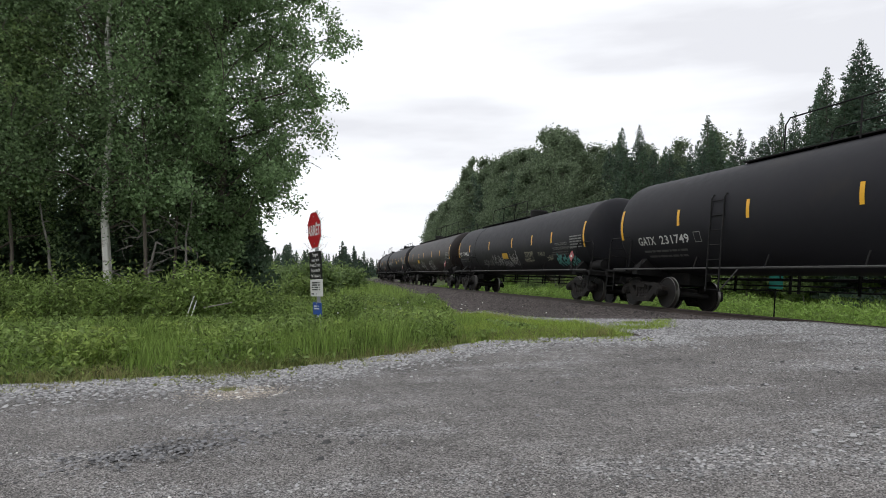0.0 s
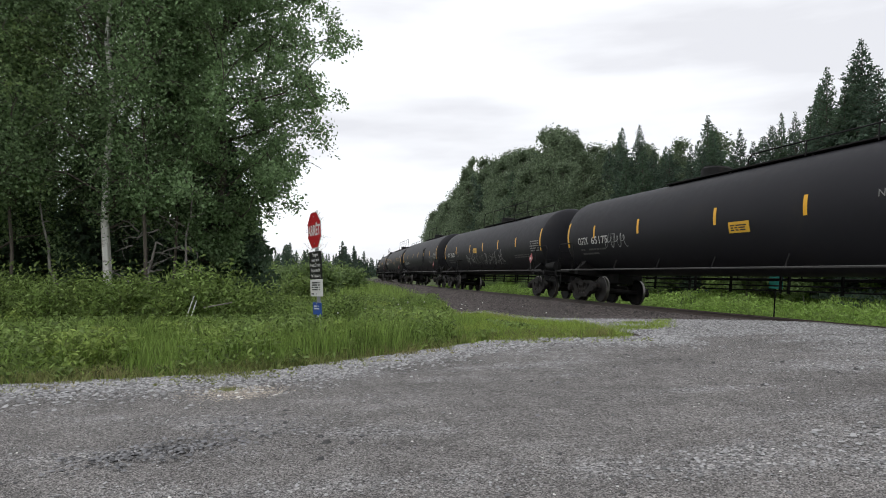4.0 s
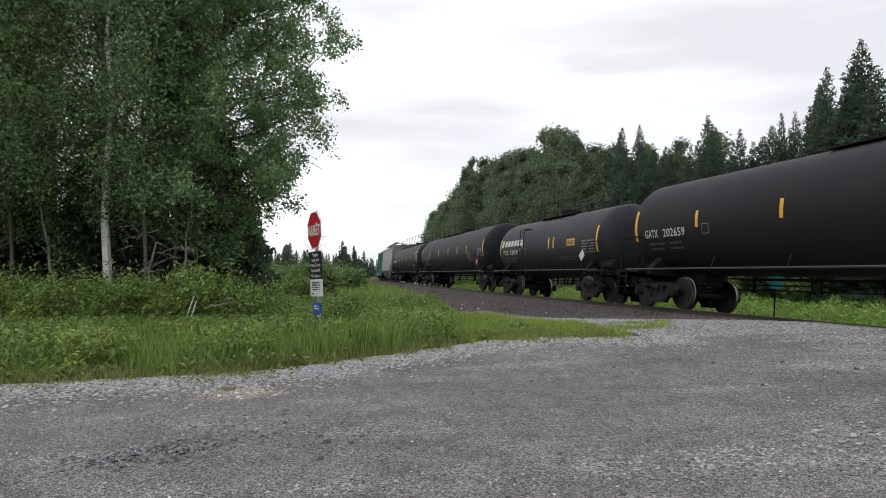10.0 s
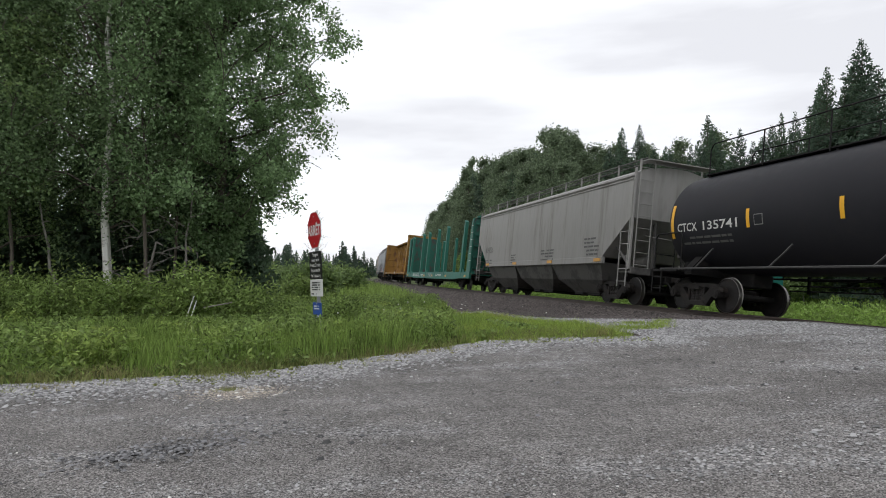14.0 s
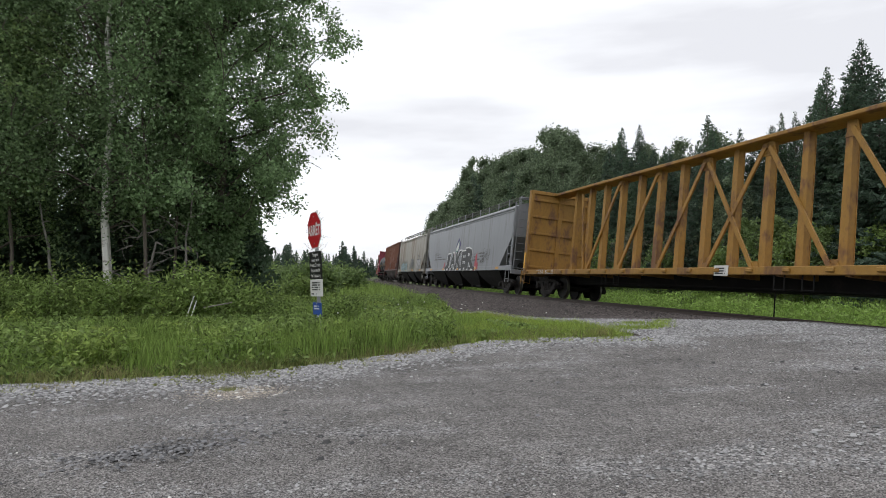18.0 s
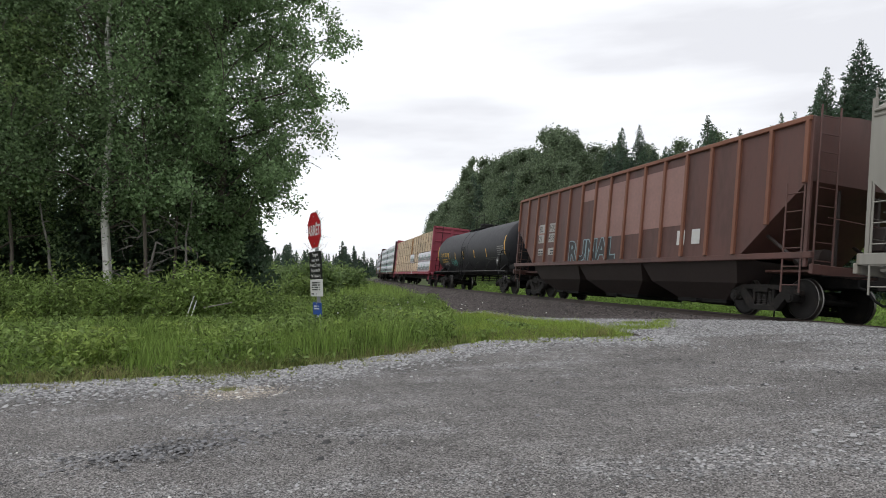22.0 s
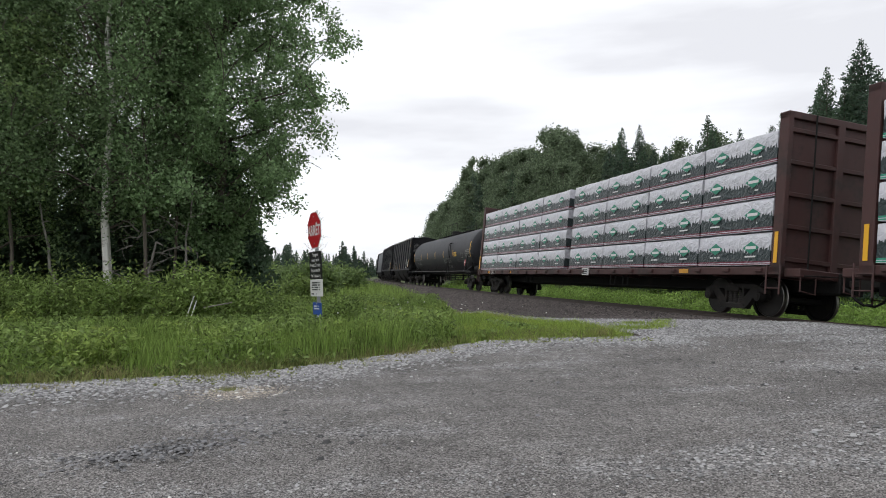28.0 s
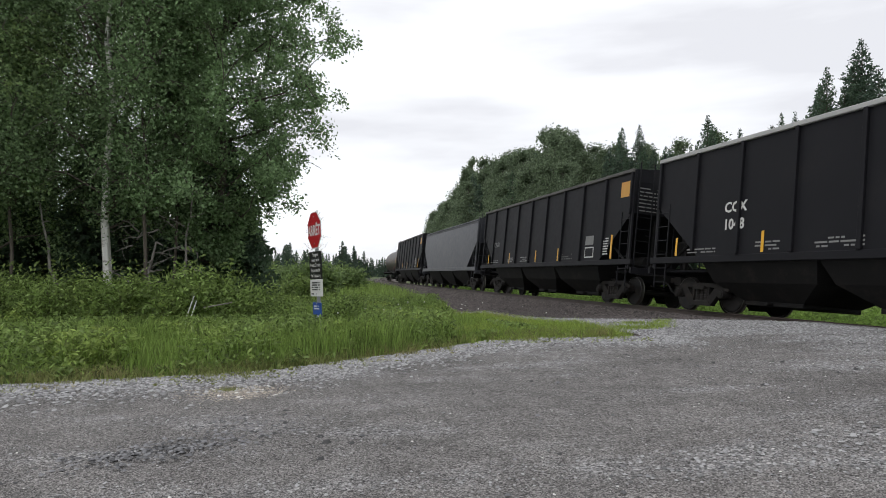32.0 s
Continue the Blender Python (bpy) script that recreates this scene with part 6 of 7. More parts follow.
# tufts out on the gravel: x, y, spread
TUFTS = ((3.7, 13.22, 0.2), (3.95, 12.9, 0.16), (4.4, 13.03, 0.15), (4.6, 13.6, 0.14), (4.15, 14.02, 0.2), (3.1, 12.3, 0.16), (4.9, 14.3, 0.12), (3.26, 12.64, 0.2))
GX, GY = scatter(150000, (4.2, 19), (-18, 4.5), lambda w, s: (s < road_edge(w) + 0.05) & (s > road_edge(w) - 13) & (w > grass_limit(s) + 0.15))
f1 = field(GX, GY)
tuft = f1 > -0.25
GX, GY, f1 = GX[tuft], GY[tuft], f1[tuft]
gw, gs = to_line(GX, GY)
edge = np.clip((road_edge(gw) - gs + 0.25 * f1) / 0.5, 0.22, 1.0)
tip_fade = np.clip(np.maximum((gw - 5.4) / 3.0, (-gs - 4.0) / 7.0), 0.14, 1.0)
blades("meadow_grass", GX, GY, (0.55 + 0.35 * f1) * edge * tip_fade, 0.014, M_GRASS, "tall bright green meadow grass beside the road")
M_GRASS2 = leaf_material("yellow_green_grass", (0.245, 0.27, 0.10), island=0.5, second=(0.30, 0.26, 0.13))
M_GRASS3 = leaf_material("fresh_short_grass", (0.29, 0.39, 0.085), island=0.5, second=(0.31, 0.33, 0.11))


def edge_grass(name, n, w_range, out_range, curve, mat, label):
    """Short grass along the gravel's edge; curve: distance out, threshold, height."""
    gw, out = RNG.uniform(*w_range, n), RNG.uniform(*out_range, n)
    clear = gw > grass_limit(road_edge(gw) + out)
    gw, out = gw[clear], out[clear]
    x, y = plan(gw, road_edge(gw) + out)
    f = field(x, y, 4.5) + 0.6 * field(x, y, 0.9) + RNG.uniform(-0.3, 0.3, len(x))
    ok = f > np.interp(out, curve[0], curve[1])
    blades(name, x[ok], y[ok], np.interp(out[ok], curve[0], curve[2]), 0.012, mat, label, 0.7)


edge_grass("verge_grass", 19000, (5.4, 16), (-0.3, 0.9), ([-0.3, 0.0, 0.3, 0.9], [-0.3, -0.05, 0.2, 0.5], [0.26, 0.18, 0.12, 0.08]), M_GRASS2, "short dry yellow-green grass along the gravel's edge")
edge_grass("tip_grass", 44000, (5.1, 8.0), (-6.0, 0.9), ([-6.0, -1.0, 0.0, 0.35, 0.9], [-0.7, -0.5, -0.1, 0.2, 0.5], [0.34, 0.22, 0.16, 0.11, 0.08]), M_GRASS3, "short yellow-green grass where the meadow runs out")
tx, ty = [], []
for x, y, r in TUFTS:
    n = int(420 * r / 0.2)
    tx.append(RNG.normal(x, r, n))
    ty.append(RNG.normal(y, r * 0.8, n))
blades("gravel_tuft", np.concatenate(tx), np.concatenate(ty), 0.12, 0.012, M_GRASS3, "sparse grass tufts growing through the gravel", 0.8)
GX, GY = scatter(26000, (2.6, 26), (-80, -14), lambda w, s: w > grass_limit(s) + 0.8)
blades("far_meadow_grass", GX, GY, 0.6, 0.035, M_GRASS, "tall green grass of the meadow along the line")
GX, GY = scatter(60000, (-13.5, -3.2), (-62, 9), lambda w, s: s > -70)
M_BANK = leaf_material("bank_grass_blade", (0.27, 0.40, 0.10), island=0.4)
bw_ = to_line(GX, GY)[0]
blades("bank_grass", GX, GY, np.interp(bw_, [-13, -9, -5], [0.9, 0.75, 0.4]) * (0.8 + 0.5 * field(GX, GY, 0.6)), 0.035, M_BANK, "green grass on the bank beyond the track")
WX, WY = scatter(6500, (-12.5, -3.4), (-50, 7), lambda w, s: s > -70)
f2 = field(WX, WY, 0.7)
WX, WY, f2 = WX[f2 > -0.15], WY[f2 > -0.15], f2[f2 > -0.15]
wp = np.repeat(np.stack([WX, WY, ground_z(WX, WY)], -1), 10, 0)
wp[:, 2] += RNG.uniform(0.1, 1.0, len(wp)) * np.repeat(0.45 + 0.7 * f2, 10)
wp[:, :2] += RNG.normal(size=(len(wp), 2)) * 0.12
tagged(leafy("bank_weed", [leaf_arrays(wp, 0.075, 0.5, 0.1, 2.2)], M_BANK, None, "leafy weeds in the grass beyond the track"), category="weeds", kind="stuff")
# broad-leaved weeds in the meadow
WX, WY = scatter(10500, (4.9, 17), (-13, 3.4), lambda w, s: (s < road_edge(w) - 0.12) & (w > grass_limit(s) + 0.4))
f2 = field(WX, WY, 0.8)
WX, WY = WX[f2 > -0.12], WY[f2 > -0.12]
ww_, ws2 = to_line(WX, WY)
wh = (0.62 * np.clip((road_edge(ww_) - ws2) / 0.75, 0.3, 1.0) * np.clip(np.maximum((ww_ - 5.4) / 3.0, (-ws2 - 4.0) / 7.0), 0.2, 1.0))
wp = np.repeat(np.stack([WX, WY, ground_z(WX, WY)], -1), 16, 0)
hh = RNG.uniform(0.1, 1.0, len(wp)) * np.repeat(wh, 16)
wp[:, 2] += hh
wp[:, :2] += RNG.normal(size=(len(wp), 2)) * 0.07
weeds = leafy("meadow_weed", [leaf_arrays(wp, 0.04, 0.5, 0.1, 2.8)], M_SHRUB, None, "leafy green goldenrod weeds in the grass")
tagged(weeds, category="weeds", kind="stuff")
WX, WY = scatter(1300, (5.0, 13), (-8, 4), lambda w, s: (s > road_edge(w) - 0.1) & (s < road_edge(w) + 0.9))
wp = np.repeat(np.stack([WX, WY, ground_z(WX, WY) + 0.05], -1), 9, 0)
wp += RNG.normal(size=wp.shape) * np.array([0.06, 0.06, 0.025])
tagged(leafy("road_weed", [leaf_arrays(wp, 0.03, 0.8, 0.1, 2.2)], M_GRASS2, None, "small pale weeds growing out of the gravel"), category="weeds", kind="stuff")
M_PETAL = material("white_petal", (0.75, 0.75, 0.70), rough=0.6, vary=0.1, scale=9)
FX, FY = scatter(60, (4.8, 14), (-7, 1), lambda w, s: s < road_edge(w) - 0.6)
fp = np.stack([FX, FY, ground_z(FX, FY) + RNG.uniform(0.35, 0.75, len(FX))], -1)
tagged(leafy("daisy", [leaf_arrays(fp, 0.045, 1.5, 0, 1.0)], M_PETAL, None, "scattered white daisies in the grass"), category="flowers", kind="stuff")


# ---- stones: loose gravel and ballast ----
def stones(name, x, y, z, size, mat, label, category, rng=RNG, flatness=0.6):
    """Angular stones: squashed, jittered octahedra with a cut top."""
    n = len(x)
    base = np.array([(1, 0, 0), (0.3, 0.9, 0), (-0.8, 0.6, 0), (-0.8, -0.6, 0), (0.3, -0.9, 0), (0.45, 0.25, 0.8), (-0.35, 0.35, 0.85), (-0.1, -0.5, 0.8)])
    fc = np.array([(0, 1, 5), (1, 2, 6), (2, 3, 6), (3, 4, 7), (4, 0, 7), (5, 1, 6), (6, 3, 7), (7, 0, 5), (5, 6, 7)])
    v = base[None] * rng.uniform(0.6, 1.25, (n, 8, 3))
    v[:, :, 2] *= flatness
    a = rng.uniform(0, 2 * np.pi, n)
    c, s = np.cos(a)[:, None], np.sin(a)[:, None]
    v = np.stack([v[:, :, 0] * c - v[:, :, 1] * s, v[:, :, 0] * s + v[:, :, 1] * c, v[:, :, 2]], -1)
    v = v * (np.broadcast_to(size, (n,)) * rng.uniform(0.5, 1.5, n))[:, None, None] * 0.5
    v += np.stack([x, y, z], -1)[:, None, :]
    f = (np.arange(n)[:, None, None] * 8 + fc[None]).reshape(-1, 3)
    return tagged(new(name, fast_mesh(name, v.reshape(-1, 3), f, mat)), label, category, kind="stuff")


def road_spots(n, w_range, s_range, test=None):
    w, s = RNG.uniform(*w_range, n), RNG.uniform(*s_range, n)
    ok = ((s > road_edge(w) + 0.1) | ((w < grass_limit(s) + 0.1) & (s > -9))) & (w > ballast_toe(s))
    if test is not None:
        ok &= test(w, s)
    x, y = plan(w[ok], s[ok])
    return x, y, ground_z(x, y) + 0.036


def looseness(x, y):
    """How loose the gravel lies: along the grass, beside the rails and on the verge."""
    w, s = to_line(x, y)
    a = np.clip(1.25 - (s - road_edge(w)) / 1.35, 0, 1) * np.clip((13.5 - w) / 6 + 0.35, 0, 1)
    b = 0.75 * np.clip((5.6 - w) / 3.0, 0, 1)
    c = 0.5 * np.clip((s - 7.2) / 1.5, 0, 1) * np.clip((9.2 - w) / 2.5, 0, 1)
    bands = np.array([noise.noise((p * 0.32, q * 1.5, 1.0)) + 0.5 * noise.noise((p * 0.9, q * 3.4, 4.0)) for p, q in zip(x, y)])
    return np.clip(np.maximum(np.maximum(a, b), c) + 0.75 * bands, 0, 1)


x, y, z = road_spots(130000, (0.5, 16), (-9, 11))
lo_ = looseness(x, y)
ok = RNG.uniform(0, 1, len(x)) < 0.15 + 0.85 * lo_
stones("gravel_stone", x[ok], y[ok], z[ok], 0.016 + 0.024 * lo_[ok], M_STONE, "loose grey gravel stones on the road", "gravel", flatness=0.6)
x, y, z = road_spots(5000, (0.6, 9), (-9, 9))
fr = (field(x, y, 0.7) > 0.08) & (looseness(x, y) > 0.3)
stones("gravel_stone", x[fr], y[fr], z[fr], 0.05, M_STONE, "coarser crushed stones strewn over the road", "gravel", flatness=0.5)
gw, out = RNG.uniform(4.6, 15.5, 13000), np.abs(RNG.normal(0.15, 0.65, 13000))
x, y = plan(gw, road_edge(gw) + out)
stones("gravel_stone", x, y, ground_z(x, y) + 0.034, 0.05, M_STONE, "coarse grey stones along the edge of the grass", "gravel", flatness=0.5)
x, y, z = road_spots(420, (3, 14), (1, 10))
M_CHIP = material("white_quartz_chip", (0.56, 0.55, 0.52), rough=0.6, vary=0.2, scale=6, island=0.3)
stones("quartz_chip", x, y, z, 0.02, M_CHIP, "small white chips scattered on the gravel", "gravel", flatness=0.5)
# the broken heap of dark stones at the road's side
M_SLATE = material("dark_slate_stone", (0.15, 0.15, 0.155), rough=0.8, vary=0.3, scale=4, island=0.65)
M_ROCK = material("black_rock", (0.065, 0.065, 0.065), rough=0.85, vary=0.4, scale=7, bump=0.4, bump_scale=40)
n = 560
cx_, cy_ = RNG.normal(-2.3, 0.3, n), RNG.normal(0, 0.17, n)
cy_ += 5.1 + 0.55 * (cx_ + 2.33)
cx_[400:], cy_[400:] = RNG.normal(-1.8, 0.3, 160), RNG.normal(5.95, 0.32, 160)
up_ = np.where(np.arange(n) < 400, RNG.uniform(0, 0.025, n), 0.0)
stones("slate_stone", cx_, cy_, ground_z(cx_, cy_) + 0.034 + up_, 0.037, M_SLATE, "heap of dark broken slate stones on the road", "stones", flatness=0.5)
n = 1400
cx_, cy_ = RNG.normal(-2.46, 0.26, n), RNG.normal(7.75, 0.24, n)
stones("pale_stone", cx_, cy_, ground_z(cx_, cy_) + 0.032, 0.022, material("tan_pebble", (0.35, 0.31, 0.26), rough=0.85, vary=0.3, scale=5, island=0.4), "patch of pale tan pebbles on the road", "stones")
n = 26
cx_, cy_ = RNG.normal(-2.35, 0.22, n), RNG.normal(7.72, 0.17, n)
stones("quartz_chip", cx_, cy_, ground_z(cx_, cy_) + 0.035, 0.045, M_CHIP, "white chips on the pebble patch", "stones", flatness=0.4)
cx_, cy_ = RNG.normal(-2.62, 0.07, 500), RNG.normal(7.85, 0.06, 500)
blades("dry_tuft", cx_, cy_, 0.09, 0.006, M_GRASS2, "small dry grass tuft on the pebble patch", 0.9)
rock_me = stones("rock", np.zeros(1), np.zeros(1), np.zeros(1), 0.11, M_ROCK, "", "", np.random.default_rng(5), 0.9)
rock_data = rock_me.data
bpy.data.objects.remove(rock_me)
for x, y, sc in ((-0.97, 5.42, 1.0), (-0.93, 4.95, 0.8), (-1.06, 5.62, 0.75), (-0.75, 5.4, 0.65), (-1.5, 5.75, 0.6), (-1.5, 6.15, 0.6), (-0.35, 5.2, 0.45), (-1.7, 9.05, 0.8), (0.35, 7.3, 0.5), (1.1, 7.9, 0.6), (0.9, 4.9, 0.6),
                 (2.3, 8.6, 0.6), (2.15, 10.6, 0.55), (3.6, 8.5, 0.8), (3.3, 8.9, 0.7), (2.9, 8.7, 0.6), (4.4, 8.3, 0.8), (4.9, 7.6, 0.9), (3.5, 7.0, 0.7)):
    r_ = tagged(new("rock", rock_data), "single dark stone lying on the gravel", "stone", "dark stones on the road")
    r_.location, r_.scale, r_.rotation_euler.z = (x, y, float(ground_z(x, y)) + 0.03), (sc * 0.68, sc * 0.6, sc * 0.62), x * 7
x, y, z = road_spots(700, (2.2, 11), (-1, 9.5), lambda w, s: RNG.uniform(0, 1, len(w)) < 0.75)
stones("slate_stone", x, y, z, RNG.uniform(0.018, 0.045, len(x)), M_SLATE, "dark stones strewn over the gravel", "stones", flatness=0.7)
# ballast stones on the near shoulder and between the rails
n = 34000
w = RNG.uniform(-1.9, 4.5, n)
s = RNG.uniform(-48, 6, n)
ok = (w < ballast_toe(s)) & ((w < -0.12) | (w > 0.12))
w, s = w[ok], s[ok]
x, y = plan(w, s)
z = np.interp(w, [b[0] for b in bed], [b[1] for b in bed])
z = np.where((s > -9) & (w > 0.7), np.maximum(z, ground_z(x, y) + 0.015), z)
stones("ballast_stone", x, y, z, 0.07, M_BALLAST_STONE, "coarse grey-brown ballast stones", "ballast", flatness=0.8)


# ---- signs and small things ----
M_SIGN_RED = material("sign_red", (0.40, 0.014, 0.02), rough=0.4, vary=0.15, scale=6)
M_SIGN_WHITE = material("sign_white", (0.62, 0.62, 0.61), rough=0.4, vary=0.12, scale=6)
M_SIGN_BLACK = material("sign_black", (0.012, 0.012, 0.014), rough=0.4, vary=0.2, scale=6)
M_SIGN_BLUE = material("sign_blue", (0.02, 0.075, 0.34), rough=0.4, vary=0.15, scale=6)
M_ZINC = material("galvanised_steel", (0.38, 0.39, 0.40), rough=0.45, metal=0.7, vary=0.25, scale=8)
stop = tagged(new("stop_sign"), "red octagonal stop sign and notices on a leaning post", "sign")
stop.matrix_world = Matrix.Translation((-2.49, 13.0, -0.77)) @ Matrix.Rotation(radians(-2.9), 4, "Y") @ Matrix.Rotation(radians(-58), 4, "Z") @ Matrix.Scale(1.25, 4)
g = Geo().box(-0.03, 0.03, 0.012, 0.045, 0, 2.36, 0.004)
g.box(-0.03, -0.024, 0.0, 0.03, 0, 2.36).box(0.024, 0.03, 0.0, 0.03, 0, 2.36)
part("post", g, M_ZINC, stop)


def octagon(r):
    return [(r * math.cos(math.pi / 8 + i * math.pi / 4) / math.cos(math.pi / 8), 2.10 + r * math.sin(math.pi / 8 + i * math.pi / 4) / math.cos(math.pi / 8)) for i in range(8)]


plate = part("stop_plate", Geo().prism(octagon(0.30), -0.012, -0.004), M_SIGN_WHITE, stop, "octagonal plate with a white rim")
part("red_face", Geo().prism(octagon(0.283), -0.014, -0.011), M_SIGN_RED, plate)
part("word", letters("ARRÊT", 0.235, 0, 2.02, flat(-0.017), 0.78, 0.006, centre=True), M_SIGN_WHITE, plate)
board = part("notice_board", Geo().box(-0.275, 0.275, -0.012, -0.004, 1.30, 1.755, 0.003), M_SIGN_BLACK, stop, "black bilingual crossing notice")
for i, w_ in enumerate(("Passage à", "niveau privé", "Private Crossing", "Accès interdit", "No Trespassing")):
    part("word", letters(w_, 0.082, 0, 1.675 - i * 0.085, flat(-0.015), 0.82, 0.001, centre=True), M_SIGN_WHITE, board)
sheet = part("info_board", Geo().box(-0.275, 0.275, -0.012, -0.004, 1.02, 1.296, 0.003), M_SIGN_WHITE, stop)
part("fine_print", bars(-0.2, 0.2, 1.12, 1.27, flat(-0.015), 4, 3), M_SIGN_BLACK, sheet)
part("fine_print", bars(-0.22, -0.05, 1.05, 1.09, flat(-0.015), 1, 4), M_SIGN_BLACK, sheet)
blue = part("emergency_plate", Geo().box(-0.19, 0.19, -0.012, -0.004, 0.66, 0.92, 0.003), M_SIGN_BLUE, stop, "small blue plate with white lines")
part("fine_print", bars(-0.14, 0.14, 0.69, 0.89, flat(-0.015), 5, 5), M_SIGN_WHITE, blue)
for z in (1.88, 2.32, 1.7, 1.06, 0.9, 0.68):
    part("bolt", Geo().lathe([(-0.004, 0.012), (0.004, 0.012)], 8, Matrix.Translation((0, -0.016, z)) @ Matrix.Rotation(math.pi / 2, 4, "Z")), M_ZINC, stop)
# milepost beyond the track
px_, py_ = (float(v) for v in plan(-3.15, -3.24))
marker = tagged(new("track_marker"), "thin leaning post with a teal plate beyond the track", "marker")
marker.matrix_world = Matrix.Translation((px_, py_, float(ground_z(px_, py_)))) @ Matrix.Rotation(radians(4), 4, "Y") @ Matrix.Rotation(radians(-15), 4, "Z")
part("post", Geo().tube([(0, 0, -0.2), (0, 0, 1.55)], 0.02, 6), M_UNDER, marker)
part("plate", Geo().box(-0.19, 0.19, -0.05, -0.03, 1.2, 1.62, 0.01), material("teal_plate", (0.01, 0.22, 0.175), rough=0.5, vary=0.15, scale=5), marker)
# white birch sticks leaning in the grass
for x, y, dx, tall in ((-5.2, 13.0, 0.12, 1.0), (-5.11, 12.95, 0.1, 0.9)):
    st = tagged(new("stick"), "peeled white stick leaning in the grass", "stick", "white sticks in the grass")
    z = float(ground_z(x, y))
    part("shaft", Geo().tube([(x - dx, y, z), (x, y, z + tall * 0.6), (x + dx, y + 0.05, z + tall)], 0.013, 6), M_SIGN_WHITE, st)
st = tagged(new("stick"), "grey fallen pole lying in the grass", "stick", "white sticks in the grass")
part("shaft", Geo().tube([(-4.85, 12.95, 0.26), (-4.5, 13.0, 0.33), (-4.3, 13.05, 0.37)], 0.012, 6), M_GREYSTEM, st)

# ---- the train, in order of passing ----
GAPS = [13.3, -6.96, -27.16, -47.64, -67.21, -87.35, -107.11, -126.73, -146.7, -159.76, -180.53, -201.02, -218.66, -243.22,
        -267.82, -289.12, -306.55, -324.72, -342.44, -366.49, -391.24, -415.19, -437.39, -453.95, -470.58, -487.35, -505.16, -522.0]
LEN = [a - b for a, b in zip(GAPS, GAPS[1:])]
CARS = []


def couple(car):
    i = len(CARS)
    CARS.append((car, GAPS[i], LEN[i]))
    return car


def tank_wrap(R=1.44, zc=2.48):
    return lambda x, z: -math.sqrt(max(0.02, R * R - (z - zc) ** 2)) - 0.010


TW = tank_wrap()
LONG = [-5.6, -3.4, -1.2, 1.0, 3.2, 5.6]
couple(tank_car(LEN[0], R=1.5, zc=2.56, name="GATX 231749", name_box=(-7.9, -5.46, 1.83, 2.07), stripes=[-5.83, -3.15, -0.1, 2.9, 5.8], walk_x=(-4.4, 4.5), hand=(-3.0, 3.2, 0.75), ladder=-4.2, seed=1,
                label="black pressure tank car with a side ladder and top rails"))
c2 = couple(tank_car(LEN[1], name="TILX 304453", name_box=(-8.7, -6.62, 2.02, 2.26), stripes=[-6.36, -2.61, 0.98, 3.58, 5.76], dome=0.6, walk_x=(-6.8, 0.9), hand=(-4.6, 0.7, 0.72), bands=(-5.3,), ladder=-5.7, ladder_top=1.9, brace=False, seed=2,
                     label="black tank car with pale sprayed scribbles along its lower side"))
M_CREAM_SPRAY = material("cream_spray", (0.30, 0.30, 0.21), rough=0.6, vary=0.35, scale=4)
for k, (x0, x1, z0, z1, r, n, mat) in enumerate(((-4.16, -2.4, 1.42, 1.78, 0.016, 6, M_GREY_PAINT), (-2.25, -0.6, 1.40, 1.92, 0.02, 5, M_SPRAY), (-0.7, 0.35, 1.36, 1.66, 0.018, 5, M_SPRAY), (0.4, 1.5, 1.42, 1.98, 0.022, 4, M_SPRAY),
                                                (2.3, 3.4, 1.52, 1.72, 0.016, 4, M_CREAM_SPRAY), (4.9, 5.6, 1.55, 1.75, 0.012, 3, M_CREAM_SPRAY), (5.9, 7.8, 1.36, 1.76, 0.045, 6, M_TEAL))):
    part("graffiti", tag(2 + k, x0, x1, z0, z1, TW, r, n), mat, c2)
part("yellow_label", patch(-0.61, 0.2, 1.72, 1.98, TW), M_AMBER_PAINT, c2)
part("graffiti", fitted("STOP", 2.5, 3.5, 1.73, 1.96, TW, 0.02, 0.1), M_CREAM_SPRAY, c2)
part("graffiti", fitted("TARO", 4.07, 4.85, 1.74, 1.9, TW, 0.0, 0.1), M_CREAM_SPRAY, c2)
for k, w in enumerate(("NON-ODORIZED", "LIQUEFIED PETROLEUM GAS")):
    part("lettering", letters(w, 0.15, 6.1 - 0.3 * k, 2.1 - 0.17 * k, TW), M_GREY_PAINT, c2)
M_FADED_RED = material("faded_pinkish_stencil", (0.17, 0.12, 0.11), rough=0.7, vary=0.4, scale=9)
c3 = couple(tank_car(LEN[2], body=material("brownish_black_tank_paint", (0.016, 0.012, 0.0115), rough=0.5, vary=0.35, scale=0.6, second=(0.022, 0.0175, 0.016), second_at=0.58, spec=0.2), name="GATX 62465", name_mat=M_FADED_RED, name_box=(-8.27, -6.26, 2.02, 2.25), stripes=[-6.3, -3.2, -0.91, 2.62, 5.62], dome=-1.6, walk_x=(-8.0, 8.2), hand=(-0.2, 7.6, 0.75), seed=3,
                     label="black tank car with a long top walkway and rail"))
part("yellow_label", patch(-3.75, -3.0, 1.84, 2.1, TW), M_AMBER_PAINT, c3)
for k, (a, b, mat, r) in enumerate(((-7.0, -6.1, M_GREY_PAINT, 0.018), (-5.6, -3.9, M_GREY_PAINT, 0.022), (-2.6, -0.7, M_SPRAY, 0.024), (0.96, 3.0, M_SPRAY, 0.03))):
    part("graffiti", tag(20 + k, a, b, 1.3, 1.95, TW, r, 5), mat, c3)
for k in range(3):
    part("stencil", bars(5.7, 7.3, 1.7 + 0.13 * k, 1.79 + 0.13 * k, TW, 1, 70 + k), M_DIM, c3)
